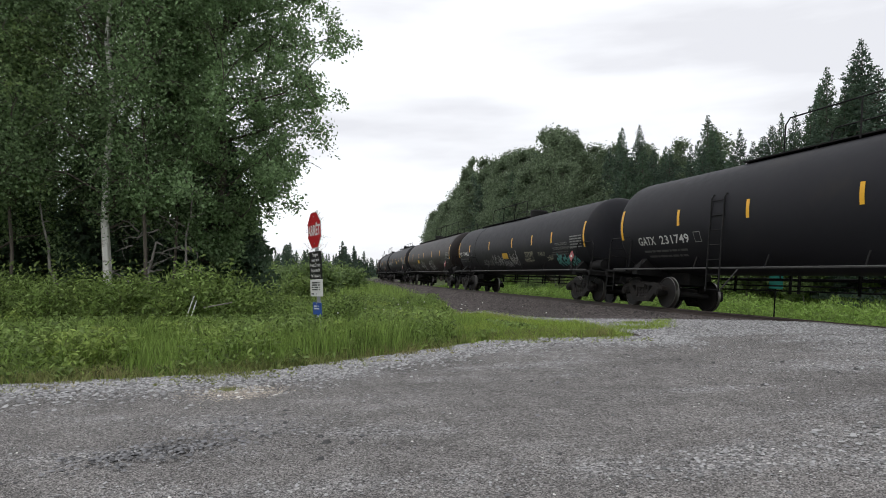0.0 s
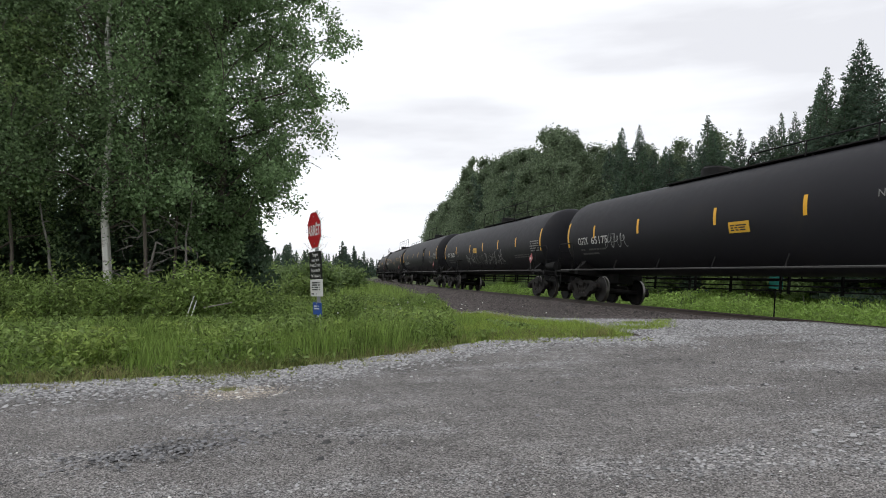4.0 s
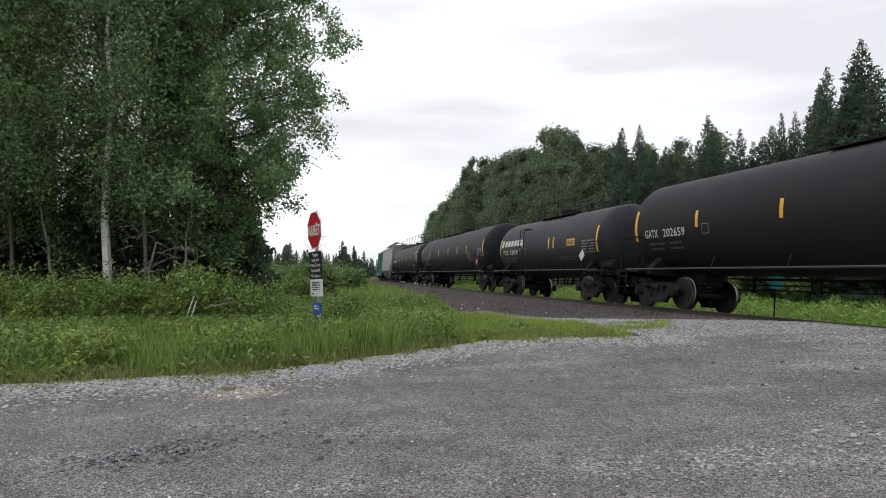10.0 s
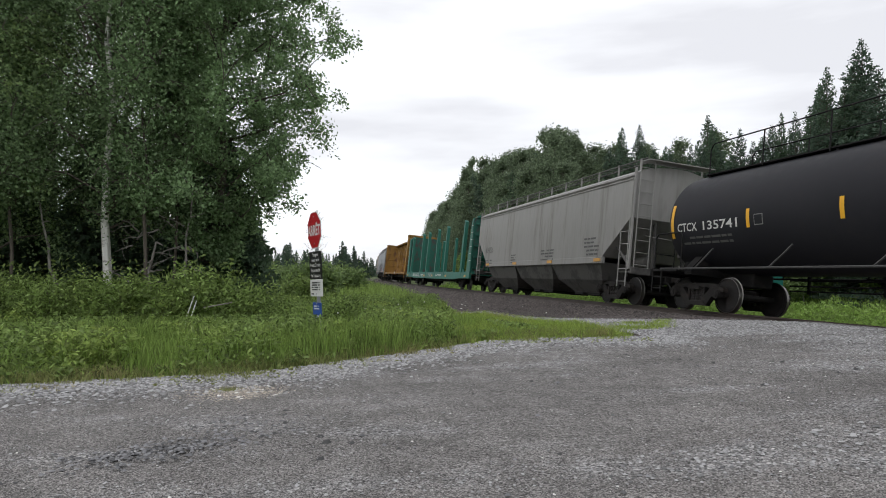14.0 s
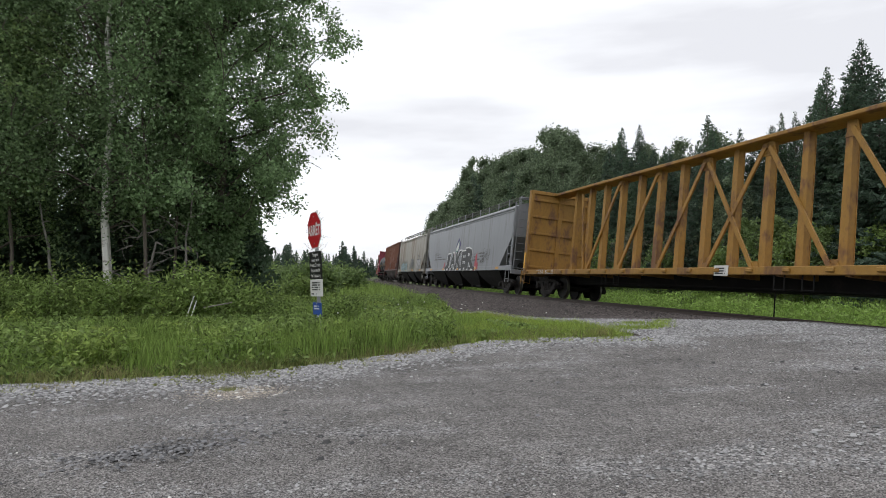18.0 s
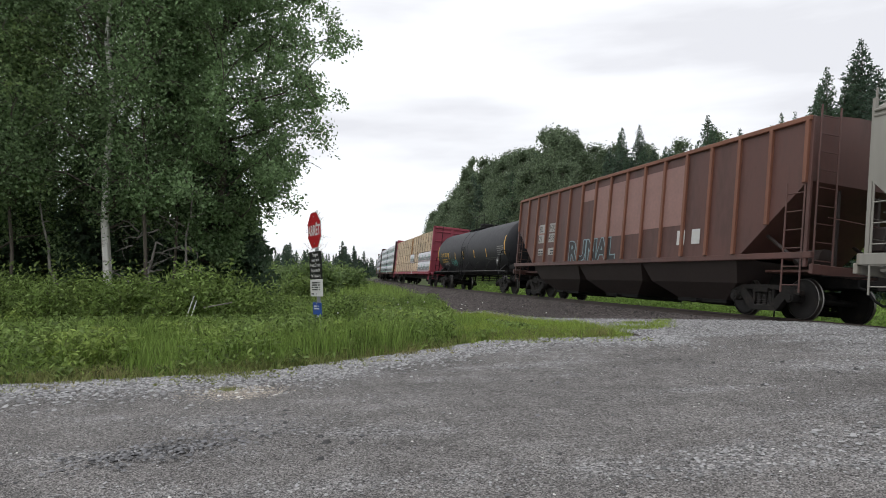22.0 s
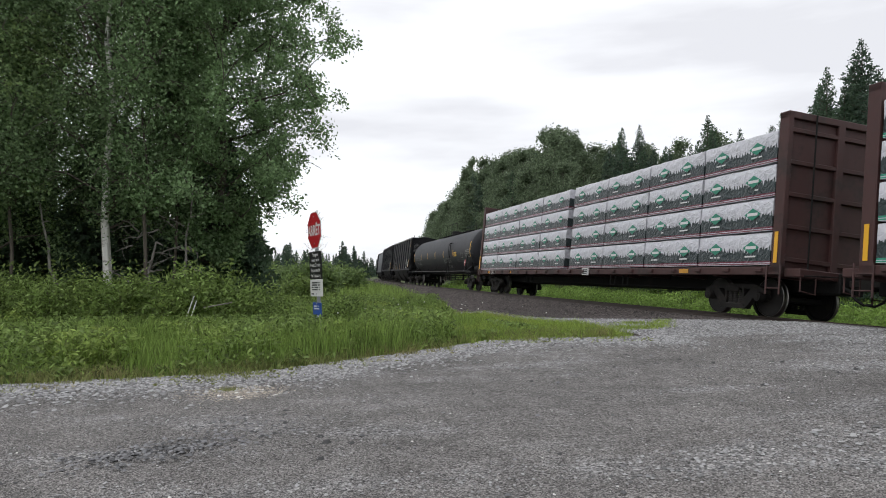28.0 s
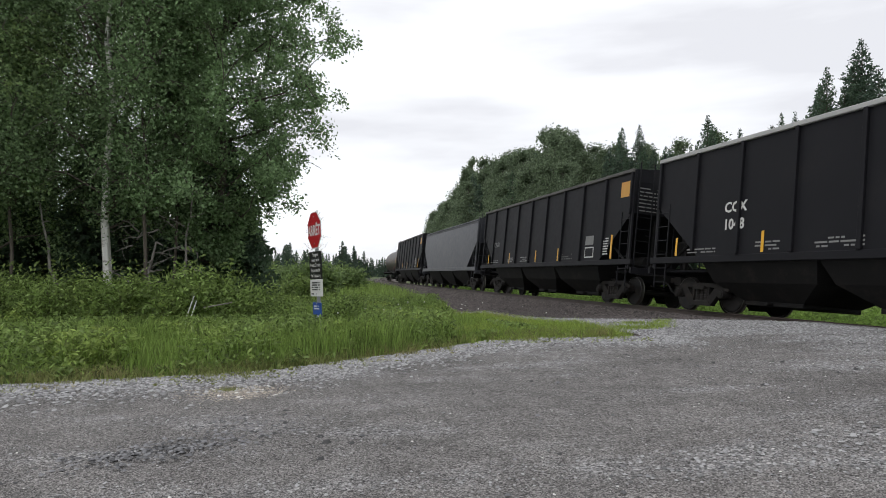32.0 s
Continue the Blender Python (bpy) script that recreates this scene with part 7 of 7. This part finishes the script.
part("data_frame", merged("data_frame", [patch(7.3, 7.8, 1.72, 2.05, TW), patch(7.33, 7.77, 1.75, 2.02, TW, lift=0.004)], [M_GREY_PAINT, M_BLACK]), None, c3)
c4 = couple(tank_car(LEN[3], name="CGTX 65175", stripes=[-6.4, -3.6, 0.0, 2.9, 5.6], dome=-1.9, walk_x=(-3.4, 7.8), hand=(0.2, 7.6, 0.22), seed=4, square=(0.5, 2.25),
                     label="black tank car with a yellow label and white tags"))
part("graffiti", scribble(9, 6.1, 7.3, 1.8, 2.4, TW, 0.024), M_SPRAY, c4)
part("lettering", letters("NON-ODORIZED", 0.22, 4.6, 2.42, TW), M_GREY_PAINT, c4)
part("graffiti", scribble(5, -5.8, -4.2, 1.85, 2.35, TW, 0.02), M_SPRAY, c4)
c5 = couple(tank_car(LEN[4], name="GATX 202670", name_box=(-7.94, -6.07, 2.03, 2.3), ladder=-4.7, ladder_top=1.8, stripes=[-5.63, -2.39, 0.19, 2.9, 5.6], dome=0.2, walk_x=(-2.6, 5.2), hand=(-2.4, 4.8, 0.7), seed=5, square=(-1.69, 2.42),
                     label="black tank car with long pale scrawls and a yellow label"))
for k, (a, b, mat) in enumerate(((-3.3, -1.5, M_GREY_PAINT), (-1.6, 0.2, M_DIM), (0.2, 2.2, M_GREY_PAINT), (2.2, 3.6, M_GREY_PAINT))):
    part("graffiti", tag(50 + k, a, b, 1.5, 2.12, TW, 0.022, 4), mat, c5, "thin pale scrawl")
c6 = couple(tank_car(LEN[5], R=1.5, zc=2.56, name="GATX 231796", name_box=(-7.66, -5.26, 1.83, 2.07), stripes=[-5.63, -2.49, 0.26, 3.2, 5.8], dome=1.6, walk_x=(-1.2, 4.8), hand=(0.4, 3.4, 0.75), ladder=3.2, seed=6,
                     label="black pressure tank car with lettering and a red placard"))
for k, w in enumerate(("LIQUEFIED PETROLEUM GAS", "NON-ODORIZED", "FRA-NIP")):
    part("lettering", letters(w, 0.18, 5.4, 2.2 - 0.22 * k, tank_wrap(1.5, 2.56)), M_GREY_PAINT, c6)
c7 = couple(tank_car(LEN[6], name="CGTX 65178", name_box=(-7.63, -5.6, 2.03, 2.3), stripes=[-4.89, -3.07, -1.17, 2.26, 4.1, 5.84], dome=-0.4, dome_w=1.1, walk_x=(-8.4, 8.0), hand=(-1.0, 7.4, 0.78), seed=7, square=(1.17, 2.3),
                     label="black tank car with a top rail and white brush marks"))
for k, (a, b) in enumerate(((0.26, 1.0), (1.3, 1.9), (1.9, 2.8))):
    part("graffiti", tag(30 + k, a, b, 1.4, 2.7, TW, 0.04, 3, 2.0), M_DIM, c7, "pale smeared paint")
for k, w in enumerate(("SR 13450", "FRA AIP")):
    part("lettering", letters(w, 0.17, 6.5 + 0.2 * k, 2.68 - 0.19 * k, TW), M_WHITE, c7)
c8 = couple(tank_car(LEN[7], name="GATX 202659", name_box=(-8.14, -6.24, 2.03, 2.27), stripes=[-5.72, -2.78, 0.12, 2.76, 5.64], dome=0.4, walk_x=(-2.4, 5.6), hand=(0.6, 3.9, 0.7), ladder=4.2, ladder_top=1.8, seed=8, square=(0.77, 2.5),
                     label="black tank car with a sprayed white tag and labels"))
part("graffiti", tag(11, 1.4, 4.3, 1.42, 2.05, TW, 0.024, 6), M_SPRAY, c8)
for k in range(4):
    part("stencil", bars(5.35, 6.45, 1.85 + 0.13 * k, 1.95 + 0.13 * k, TW, 1, 80 + k, 0.97), M_DIM, c8)
L9 = LEN[8]
c9 = couple(tank_car(L9, R=1.34, zc=2.28, name="PROX 13500", name_box=(-4.7, -2.67, 1.88, 2.1), stripes=[-2.49, -2.08, 0.91, 1.39], dome=0.0, walk_x=(-1.7, 1.7), hand=(-1.9, 2.1, 0.55),
                     ladder=-1.8, placard=M_WHITE, square=(2.67, 2.33), seed=9, body=M_CHARCOAL, label="short charcoal tank car with a railed top platform"))
W9 = tank_wrap(1.34, 2.28)
for k in range(6):
    x = -4.55 + 0.42 * k
    part("owner_mark", Geo().add([(x + 0.0, W9(x, 2.3), 2.28), (x + 0.34, W9(x, 2.3), 2.28), (x + 0.42, W9(x, 2.55), 2.56), (x + 0.08, W9(x, 2.55), 2.56)], [(0, 1, 2, 3)]), M_WHITE, c9)
part("owner_mark", Geo().add([(-5.0, W9(0, 2.3), 2.26), (-4.72, W9(0, 2.3), 2.26), (-4.6, W9(0, 2.55), 2.6), (-4.88, W9(0, 2.55), 2.6)], [(0, 1, 2, 3)]), M_WHITE, c9)
part("end_lettering", letters("PROX  13500", 0.24, 0, 0, flat(0)), M_WHITE, c9).matrix_local = Matrix.Translation((L9 / 2 - 0.98, -0.75, 2.86)) @ Matrix.Rotation(math.pi / 2, 4, "Z")
for side in (-1, 1):
    part("platform_rail", Geo().tube([(-1.9, side * 0.72, 3.6), (-1.9, side * 0.72, 4.3), (2.1, side * 0.72, 4.3), (2.1, side * 0.72, 3.6)], 0.018, 6), M_DUSTY, c9)
c10 = couple(tank_car(LEN[9], name="TILX 308442", name_mat=M_GREY_PAINT, name_box=(-8.0, -5.99, 2.0, 2.25), stripes=[-5.75, -2.6, 0.5, 3.1, 5.45], dome=0.3, walk_x=(-5.0, 1.0), hand=(-4.6, 0.6, 0.6), bands=(-4.7,), ladder=-4.85, ladder_top=1.95, brace=True, seed=10,
                      label="black tank car with braced sill rail and red placard"))
part("panel", patch(5.6, 6.3, 1.7, 2.25, TW), material("faded_amber_panel", (0.075, 0.05, 0.02), rough=0.6, vary=0.3, scale=6), c10)
c11 = couple(tank_car(LEN[10], name="CTCX 135741", name_box=(-8.64, -6.31, 2.12, 2.35), stripe_z=-0.4, stripes=[-5.95, -3.35, -0.8, 2.2, 4.85], dome=0.0, dome_w=0.7, walk_x=(-8.6, 8.4), hand=(-8.4, 7.5, 0.78), brace=True, seed=11,
                      label="black pressure tank car with a full-length top rail"))
part("panel", patch(2.64, 3.45, 1.73, 1.98, TW), material("faded_olive_label", (0.11, 0.10, 0.05), rough=0.7, vary=0.4, scale=6), c11)
part("stencil", bars(5.4, 7.85, 1.72, 1.82, TW, 1, 90, 0.97), M_GREY_PAINT, c11)
for k, w in enumerate(("NON-ODORIZED", "LIQUEFIED", "PETROLEUM GAS")):
    part("lettering", letters(w, 0.15, 7.65, 2.82 - 0.16 * k, TW), M_WHITE, c11)
# grey covered hopper
c12, w12 = hopper_car(LEN[11], M_HOP_GREY, M_DIRT_GREY, sill=(1.31, 1.53), sill_full=False, bays=3, label="weathered grey covered hopper car with orange sill tabs", seed=12, tabs=4,
                      name=[("634226", 0.42, -6.6, 2.05, M_DIM, 0.0)], extra=[(-6.6, -5.4, 1.45, 1.75, 2, M_DIM), (-2.6, -1.9, 1.45, 1.9, 4, M_DIM), (1.0, 2.4, 1.5, 2.0, 4, M_DIM), (5.0, 6.2, 1.6, 2.3, 5, M_DIM)])
couple(c12)
couple(stake_car(LEN[12]))
couple(centre_beam(LEN[13], M_CB_YELLOW, label="empty yellow centre-beam lumber car with rusty trusses", name="TTZX   866325", seed=14))
# grey hopper with the large tag
c15, w15 = hopper_car(LEN[14], M_HOP_BLUE, M_UNDER, bays=4, label="pale grey covered hopper car with a large sprayed tag", tabs=5, cut=1.6, seed=15, roof=4.52,
                      name=[("62092", 0.3, -6.15, 2.2, M_DIM, 0.0), ("ADMX", 0.3, -7.2, 2.2, M_DIM, 0.0)], extra=[(-7.2, -3.6, 1.9, 2.2, 2, M_DIM), (3.5, 5.6, 1.7, 2.2, 3, M_DIM)])
couple(c15)
M_BRIGHT_SPRAY = material("bright_white_spray", (0.62, 0.62, 0.62), rough=0.6, vary=0.25, scale=4)
for a, b, c_, d_ in ((-4.05, -3.6, 1.15, 1.75), (-1.3, -1.0, 2.0, 2.35), (-2.85, -2.6, 1.7, 2.1), (3.75, 4.25, 1.4, 2.15), (3.6, 4.5, 1.1, 1.6), (0.55, 0.75, 1.4, 1.9)):
    part("graffiti", Geo().add([(a, -1.5405, c_), (b, -1.5405, c_ + 0.1), (b - 0.08, -1.5405, d_), (a + 0.12, -1.5405, d_ - 0.2)], [(0, 1, 2, 3)]), M_RED_SPRAY, c15)
# one heavy letter after another, each with its own lean and height over a pale halo
for w, x0, x1, z0, z1, lean in (("J", -3.8, -2.45, 1.22, 2.22, 0.35), ("A", -2.15, -0.7, 1.3, 2.28, 0.1), ("K", -0.75, 0.75, 1.24, 2.36, 0.12), ("E", 0.65, 1.75, 1.3, 2.3, 0.2), ("R", 1.7, 3.75, 1.22, 2.45, -0.05)):
    part("graffiti", fitted(w, x0 - 0.09, x1 + 0.09, z0 - 0.08, z1 + 0.08, lambda x, z: -1.540, 0.065, lean), M_BRIGHT_SPRAY, c15, "white halo of a sprayed letter")
    part("graffiti", fitted(w, x0, x1, z0, z1, lambda x, z: -1.545, 0.045, lean), M_DARK_SPRAY, c15, "heavy black sprayed letter")
for k in range(9):
    x = -3.6 + 0.86 * k
    part("graffiti", Geo().add([(x, -1.5475, 1.33), (x + 0.62, -1.5475, 1.33), (x + 0.42 + 0.1 * (k % 3), -1.5475, 1.13), (x + 0.16, -1.5475, 1.16)], [(0, 1, 2, 3)]), M_DARK_SPRAY, c15)
    part("graffiti", Geo().add([(x + 0.64, -1.5465, 1.36), (x + 0.74, -1.5465, 1.36), (x + 0.55 + 0.1 * (k % 3), -1.5465, 1.1), (x + 0.44 + 0.1 * (k % 3), -1.5465, 1.1)], [(0, 1, 2, 3)]), M_BRIGHT_SPRAY, c15)
for k, (x0, x1, z0, z1) in enumerate(((5.3, 6.6, 1.6, 2.3), (4.9, 5.6, 1.5, 1.75), (2.9, 4.0, 1.65, 1.75))):
    part("graffiti", tag(60 + k, x0, x1, z0, z1, lambda x, z: -1.536, 0.014, 4), M_DIM, c15, "thin grey scrawl")
leaf = Geo().add([(-0.98, -1.542, 2.59), (-0.28, -1.542, 2.31), (0.35, -1.542, 2.79), (-0.35, -1.542, 3.21)], [(0, 1, 2, 3)])
part("printed_emblem", leaf, material("emblem_purple", (0.045, 0.035, 0.12), rough=0.6), c15, "purple diamond emblem with a pale leaf")
curl = [(-0.78, 2.33), (-0.3, 2.35), (-0.08, 2.69), (-0.16, 3.03), (-0.55, 2.81), (-0.86, 2.56)]
part("emblem_rim", Geo().add([(a, -1.546, b) for a, b in curl], [tuple(range(6))]), M_LOGO_GREEN, c15)
part("emblem_leaf", Geo().add([(-0.44 + (a + 0.44) * 0.84, -1.550, 2.63 + (b - 2.63) * 0.84) for a, b in curl], [tuple(range(6))]), M_WHITE, c15)
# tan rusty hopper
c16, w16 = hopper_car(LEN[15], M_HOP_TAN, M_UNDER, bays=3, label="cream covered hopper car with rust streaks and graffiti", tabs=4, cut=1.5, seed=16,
                      name=[("CEFX", 0.30, -6.65, 2.2, M_DARK_SPRAY, 0.0), ("13120", 0.30, -6.65, 1.75, M_DARK_SPRAY, 0.0)], extra=[(4.4, 5.6, 2.0, 2.6, 5, M_DIM), (-6.2, -5.2, 1.75, 1.95, 2, M_DIM)])
couple(c16)
M_PALE_BLUE = material("pale_blue_spray", (0.22, 0.33, 0.36), rough=0.6, vary=0.3, scale=3)
S16 = lambda x, z: -1.536
M_GRIME = material("grey_green_overspray", (0.10, 0.125, 0.11), rough=0.7, vary=0.5, scale=3, second=(0.22, 0.20, 0.17), second_at=0.52)
part("graffiti", tag(44, -5.2, -1.0, 1.15, 2.15, S16, 0.05, 12), M_GRIME, c16, "grey-green overspray")
part("graffiti", fitted("WINSOL", -5.43, -1.12, 1.12, 1.95, lambda x, z: -1.539, 0.05), M_DARK_SPRAY, c16)
part("graffiti", fitted("WINSOL", -5.43, -1.12, 1.12, 1.95, lambda x, z: -1.542, 0.03), M_PALE_BLUE, c16, "pale blue sprayed bubble letters")
part("graffiti", tag(45, 0.0, 3.2, 1.3, 2.0, S16, 0.04, 9), M_GRIME, c16)
part("graffiti", fitted("GIN", 0.67, 2.41, 1.5, 2.3, lambda x, z: -1.541, 0.06), material("slate_spray", (0.10, 0.10, 0.105), rough=0.6, vary=0.4, scale=4), c16, "dark grey sprayed letters")
part("graffiti", fitted("JOPE", 4.1, 6.25, 0.98, 2.2, lambda x, z: -1.539, 0.085), M_DARK_SPRAY, c16)
part("graffiti", fitted("JOPE", 4.16, 6.19, 1.03, 2.15, lambda x, z: -1.545, 0.07), M_SPRAY, c16, "white sprayed bubble letters")
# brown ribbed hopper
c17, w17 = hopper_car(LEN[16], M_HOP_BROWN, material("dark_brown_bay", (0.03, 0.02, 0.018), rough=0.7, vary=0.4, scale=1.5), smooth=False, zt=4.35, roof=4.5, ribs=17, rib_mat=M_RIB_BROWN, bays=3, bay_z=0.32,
                      label="oxide-red ribbed hopper car with a sprayed word", tabs=0, walk=False, seed=17, sill=(1.28, 1.42), sill_mat=M_HOP_BROWN, cut=1.9, cut_z=2.95)
couple(c17)
hb = LEN[16] / 2 - 0.85
rib = (2 * hb - 0.12) / 16
yy = flat(-1.512)
for i, (a, b) in enumerate(((6, 1), (7, 3), (8, 3), (9, 3), (10, 4), (11, 4), (2, 0))):
    x = -hb + 0.06 + rib * a
    part("faded_patch", patch(x + 0.07, x + rib - 0.07, (2.6, 3.6, 2.1, 2.2, 2.3)[b], 4.0 if b else 3.0, flat(-1.508)), M_PINK, c17)
M_DULL_PATCH = material("dull_white_patch", (0.36, 0.35, 0.33), rough=0.7, vary=0.4, scale=3)
for i, w in enumerate((("BL", "21"), ("HX", "438"))):
    x = -hb + 0.06 + rib * (2 + i) + 0.12
    for j, ww in enumerate(w):
        part("sign_patch", patch(x + 0.1, x + rib - 0.16, 2.66 - 0.42 * j, 3.02 - 0.42 * j, yy), M_DULL_PATCH, c17)
        part("lettering", letters(ww, 0.36, x + 0.14, 2.71 - 0.42 * j, flat(-1.518)), M_DARK_SPRAY, c17)
    part("sign_patch", patch(x + 0.14, x + rib - 0.2, 1.72, 2.0, yy), M_DULL_PATCH, c17)
    part("stencil", bars(x + 0.17, x + rib - 0.23, 1.75, 1.97, flat(-1.518), 2, 61 + i), M_DARK_SPRAY, c17)
part("graffiti", letters("RUNAL", 1.0, -2.9, 1.45, lambda x, z: -1.508, 1.05, 0.07), M_PALE_BLUE, c17, "pale blue rim of a sprayed word")
part("graffiti", letters("RUNAL", 1.0, -2.9, 1.45, lambda x, z: -1.513, 1.05, 0.03), M_DARK_SPRAY, c17, "dark sprayed block letters")
for x in (2.3, 2.95):
    part("data_panel", patch(x + 1.6, x + 1.95, 1.75, 2.15, yy), M_WHITE, c17)
c18 = couple(tank_car(LEN[17], R=1.44, zc=2.45, name="WCHX 23291", name_mat=M_AMBER_PAINT, name_box=(-6.53, -4.53, 2.09, 2.36), stripe_z=-0.57, stripes=[-4.41, -2.6, -0.6, 1.9, 4.3], dome=-0.6, walk_x=(-2.4, 1.2), hand=(-2.2, 1.0, 0.7), ladder=-0.3, ladder_top=2.6,
                      bands=(-1.0, 0.4), seed=18, placard=M_DIM, brace=True, body=M_CHARCOAL, label="black tank car with yellow lettering"))
W18 = tank_wrap(1.44, 2.45)
part("graffiti", tag(31, -6.15, -4.57, 1.5, 1.85, W18, 0.016, 6), M_SPRAY, c18)
part("graffiti", tag(33, -4.0, -2.4, 1.5, 1.95, W18, 0.022, 5), M_TEAL, c18)
# loaded centre-beams
e19 = LEN[18] / 2 - 1.25
cols = [("", -e19 + 2.645 * i, 2.6, "bbbb") for i in range(4)]
cols += [("", -e19 + o, w, t) for o, w, t in ((10.64, 2.2, "bw"), (12.87, 2.5, "bb"), (15.41, 3.03, "ww"), (18.47, 3.03, "ww"), (11.5, 2.4, "  bb"), (13.93, 2.5, "  bb"), (16.46, 2.5, "  bb"), (18.98, 2.5, "  bb"))]
couple(centre_beam(LEN[18], M_CB_RED, True, "crimson centre-beam car loaded with bare and wrapped lumber", "DWC  627552", M_WRAP_RED, 4.62, cols, 19, (-8.0, -2.0, 5.0)))
for n, (mat, tone) in enumerate(((M_WRAP_GREEN, "green"), (M_WRAP_RED, "maroon"))):
    e = LEN[19 + n] / 2 - 1.25
    cols = [("", -e + 2.66 * i, 2.64, "wwww") for i in range(4)]
    cols += [("", e - 10.4 + 2.6 * i, 2.58, "wwww") for i in range(4)]
    couple(centre_beam(LEN[19 + n], M_CB_BROWN, True, "brown centre-beam car stacked with " + tone + "-footed lumber packages", ("WC   37205", "WC   37324")[n], mat, 4.62, cols, 20 + n, (-9.2, -6.0, 7.6)))
c22 = couple(tank_car(LEN[21], name="GATX 212676", name_box=(-8.69, -6.38, 2.03, 2.3), name_mat=M_GREY_PAINT, stripe_z=-0.39, stripes=[-6.32, -3.6, -0.6, 2.28, 5.29], dome=0.2, walk_x=(-2.7, 6.6), hand=(-0.6, 2.7, 0.7), ladder=4.55, brace=True, seed=22, square=(5.5, 2.36),
                      body=M_CHARCOAL, label="charcoal black tank car with reflector bars"))
part("graffiti", fitted("JUSTOS", 2.1, 4.3, 1.62, 2.0, TW, 0.0, 0.12), M_GREY_PAINT, c22, "thin pale sprayed word")
part("graffiti", tag(41, 2.9, 4.1, 1.4, 1.6, TW, 0.014, 4), M_GREY_PAINT, c22)
part("data_frame", merged("data_frame", [patch(7.36, 7.9, 1.95, 2.25, TW), patch(7.39, 7.87, 1.98, 2.22, TW, lift=0.004)], [M_GREY_PAINT, M_CHARCOAL]), None, c22)
black_name = [("CCX", 0.36, -4.7, 2.49, M_WHITE, 0.012), ("1048", 0.36, -4.7, 2.06, M_WHITE, 0.012)]
lines = [(-6.1, -4.9, 1.5, 1.66, 2, M_GREY_PAINT), (-3.6, -2.8, 1.5, 1.75, 3, M_GREY_PAINT), (-1.9, -0.7, 1.5, 1.75, 3, M_GREY_PAINT), (2.6, 3.6, 1.5, 1.75, 3, M_DIM), (5.85, 6.3, 1.6, 2.3, 8, M_WHITE)]
for k in range(4):
    L = LEN[22 + k]
    if k == 2:
        c, w = hopper_car(L, M_HOP_DARK, M_UNDER, bays=3, label="smooth dark slate covered hopper car", tabs=0, seed=25, walk=False, roof=4.35, zt=4.1)
    else:
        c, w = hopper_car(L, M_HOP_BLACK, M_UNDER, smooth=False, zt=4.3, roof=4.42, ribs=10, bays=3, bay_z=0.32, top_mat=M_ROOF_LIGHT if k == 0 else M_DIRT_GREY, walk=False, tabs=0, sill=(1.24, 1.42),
                          label="sooty black ribbed hopper car with white stencils", name=black_name if k == 0 else [("TONX" if k == 1 else "", 0.36, -6.0, 2.3, M_GREY_PAINT, 0.0)], extra=lines, seed=23 + k, cut=1.9, cut_z=2.9)
        for x in (-6.6, -3.4, -0.1, 2.2):
            part("reflector", patch(x, x + 0.09, 1.45, 1.95, flat(-1.51)), M_YELLOW, c)
        part("orange_label", patch(6.85, 7.4, 3.45, 3.95, flat(-1.51)), M_ORANGE, c)
        part("reflector", patch(6.42, 6.54, 1.45, 2.25, flat(-1.51)), M_YELLOW, c)
        part("data_panel", patch(4.58, 5.2, 1.98, 2.3, flat(-1.51)), M_GREY_PAINT, c)
        part("data_frame", merged("data_frame", [patch(4.58, 5.25, 1.52, 1.9, flat(-1.51)), patch(4.62, 5.21, 1.56, 1.86, flat(-1.514))], [M_WHITE, M_HOP_BLACK]), None, c)
        for k_ in range(7):
            part("stencil", bars(-0.45, 0.45, 0, 0.07, flat(0), 1, 40 + k_, 0.95), M_GREY_PAINT, c).matrix_local = Matrix.Translation((L / 2 - 0.70, -0.85, 3.7 - 0.12 * k_)) @ Matrix.Rotation(math.pi / 2, 4, "Z")
    couple(c)
couple(tank_car(LEN[26], R=1.45, zc=2.5, stripes=LONG[1:5], seed=27, label="dark brown tank car at the tail", body=material("brown_tank_paint", (0.022, 0.016, 0.015), rough=0.5, vary=0.35, scale=0.8)))


def motions():
    """The whole train rolls past at an even speed; wheelsets turn while they are in sight."""
    for car, front, length in CARS:
        walk(car, [(t, along(front - length / 2 + SPEED * t)) for t in np.arange(0, 32.01, 1.0)])
        first = max(0.0, (-48 - front) / SPEED)
        last = min(32.0, (8 + length - front) / SPEED)
        frames = range(math.ceil(first * FPS), int(last * FPS) + 1) if last > first else range(0)
        for ws_, owner in WHEELSETS:
            if owner != car:
                continue
            at = ws_.location.copy()
            rows = [(0.0, Matrix.Translation(at))] if first > 0 else []
            rows += [(f / FPS, Matrix.Translation(at) @ Matrix.Rotation(SPEED * (f / FPS - first) / WHEEL_R, 4, "Y")) for f in frames]
            if not rows or rows[-1][0] < 31.99:
                rows.append((32.0, rows[-1][1] if rows else Matrix.Translation(at)))
            walk(ws_, rows)


motions()
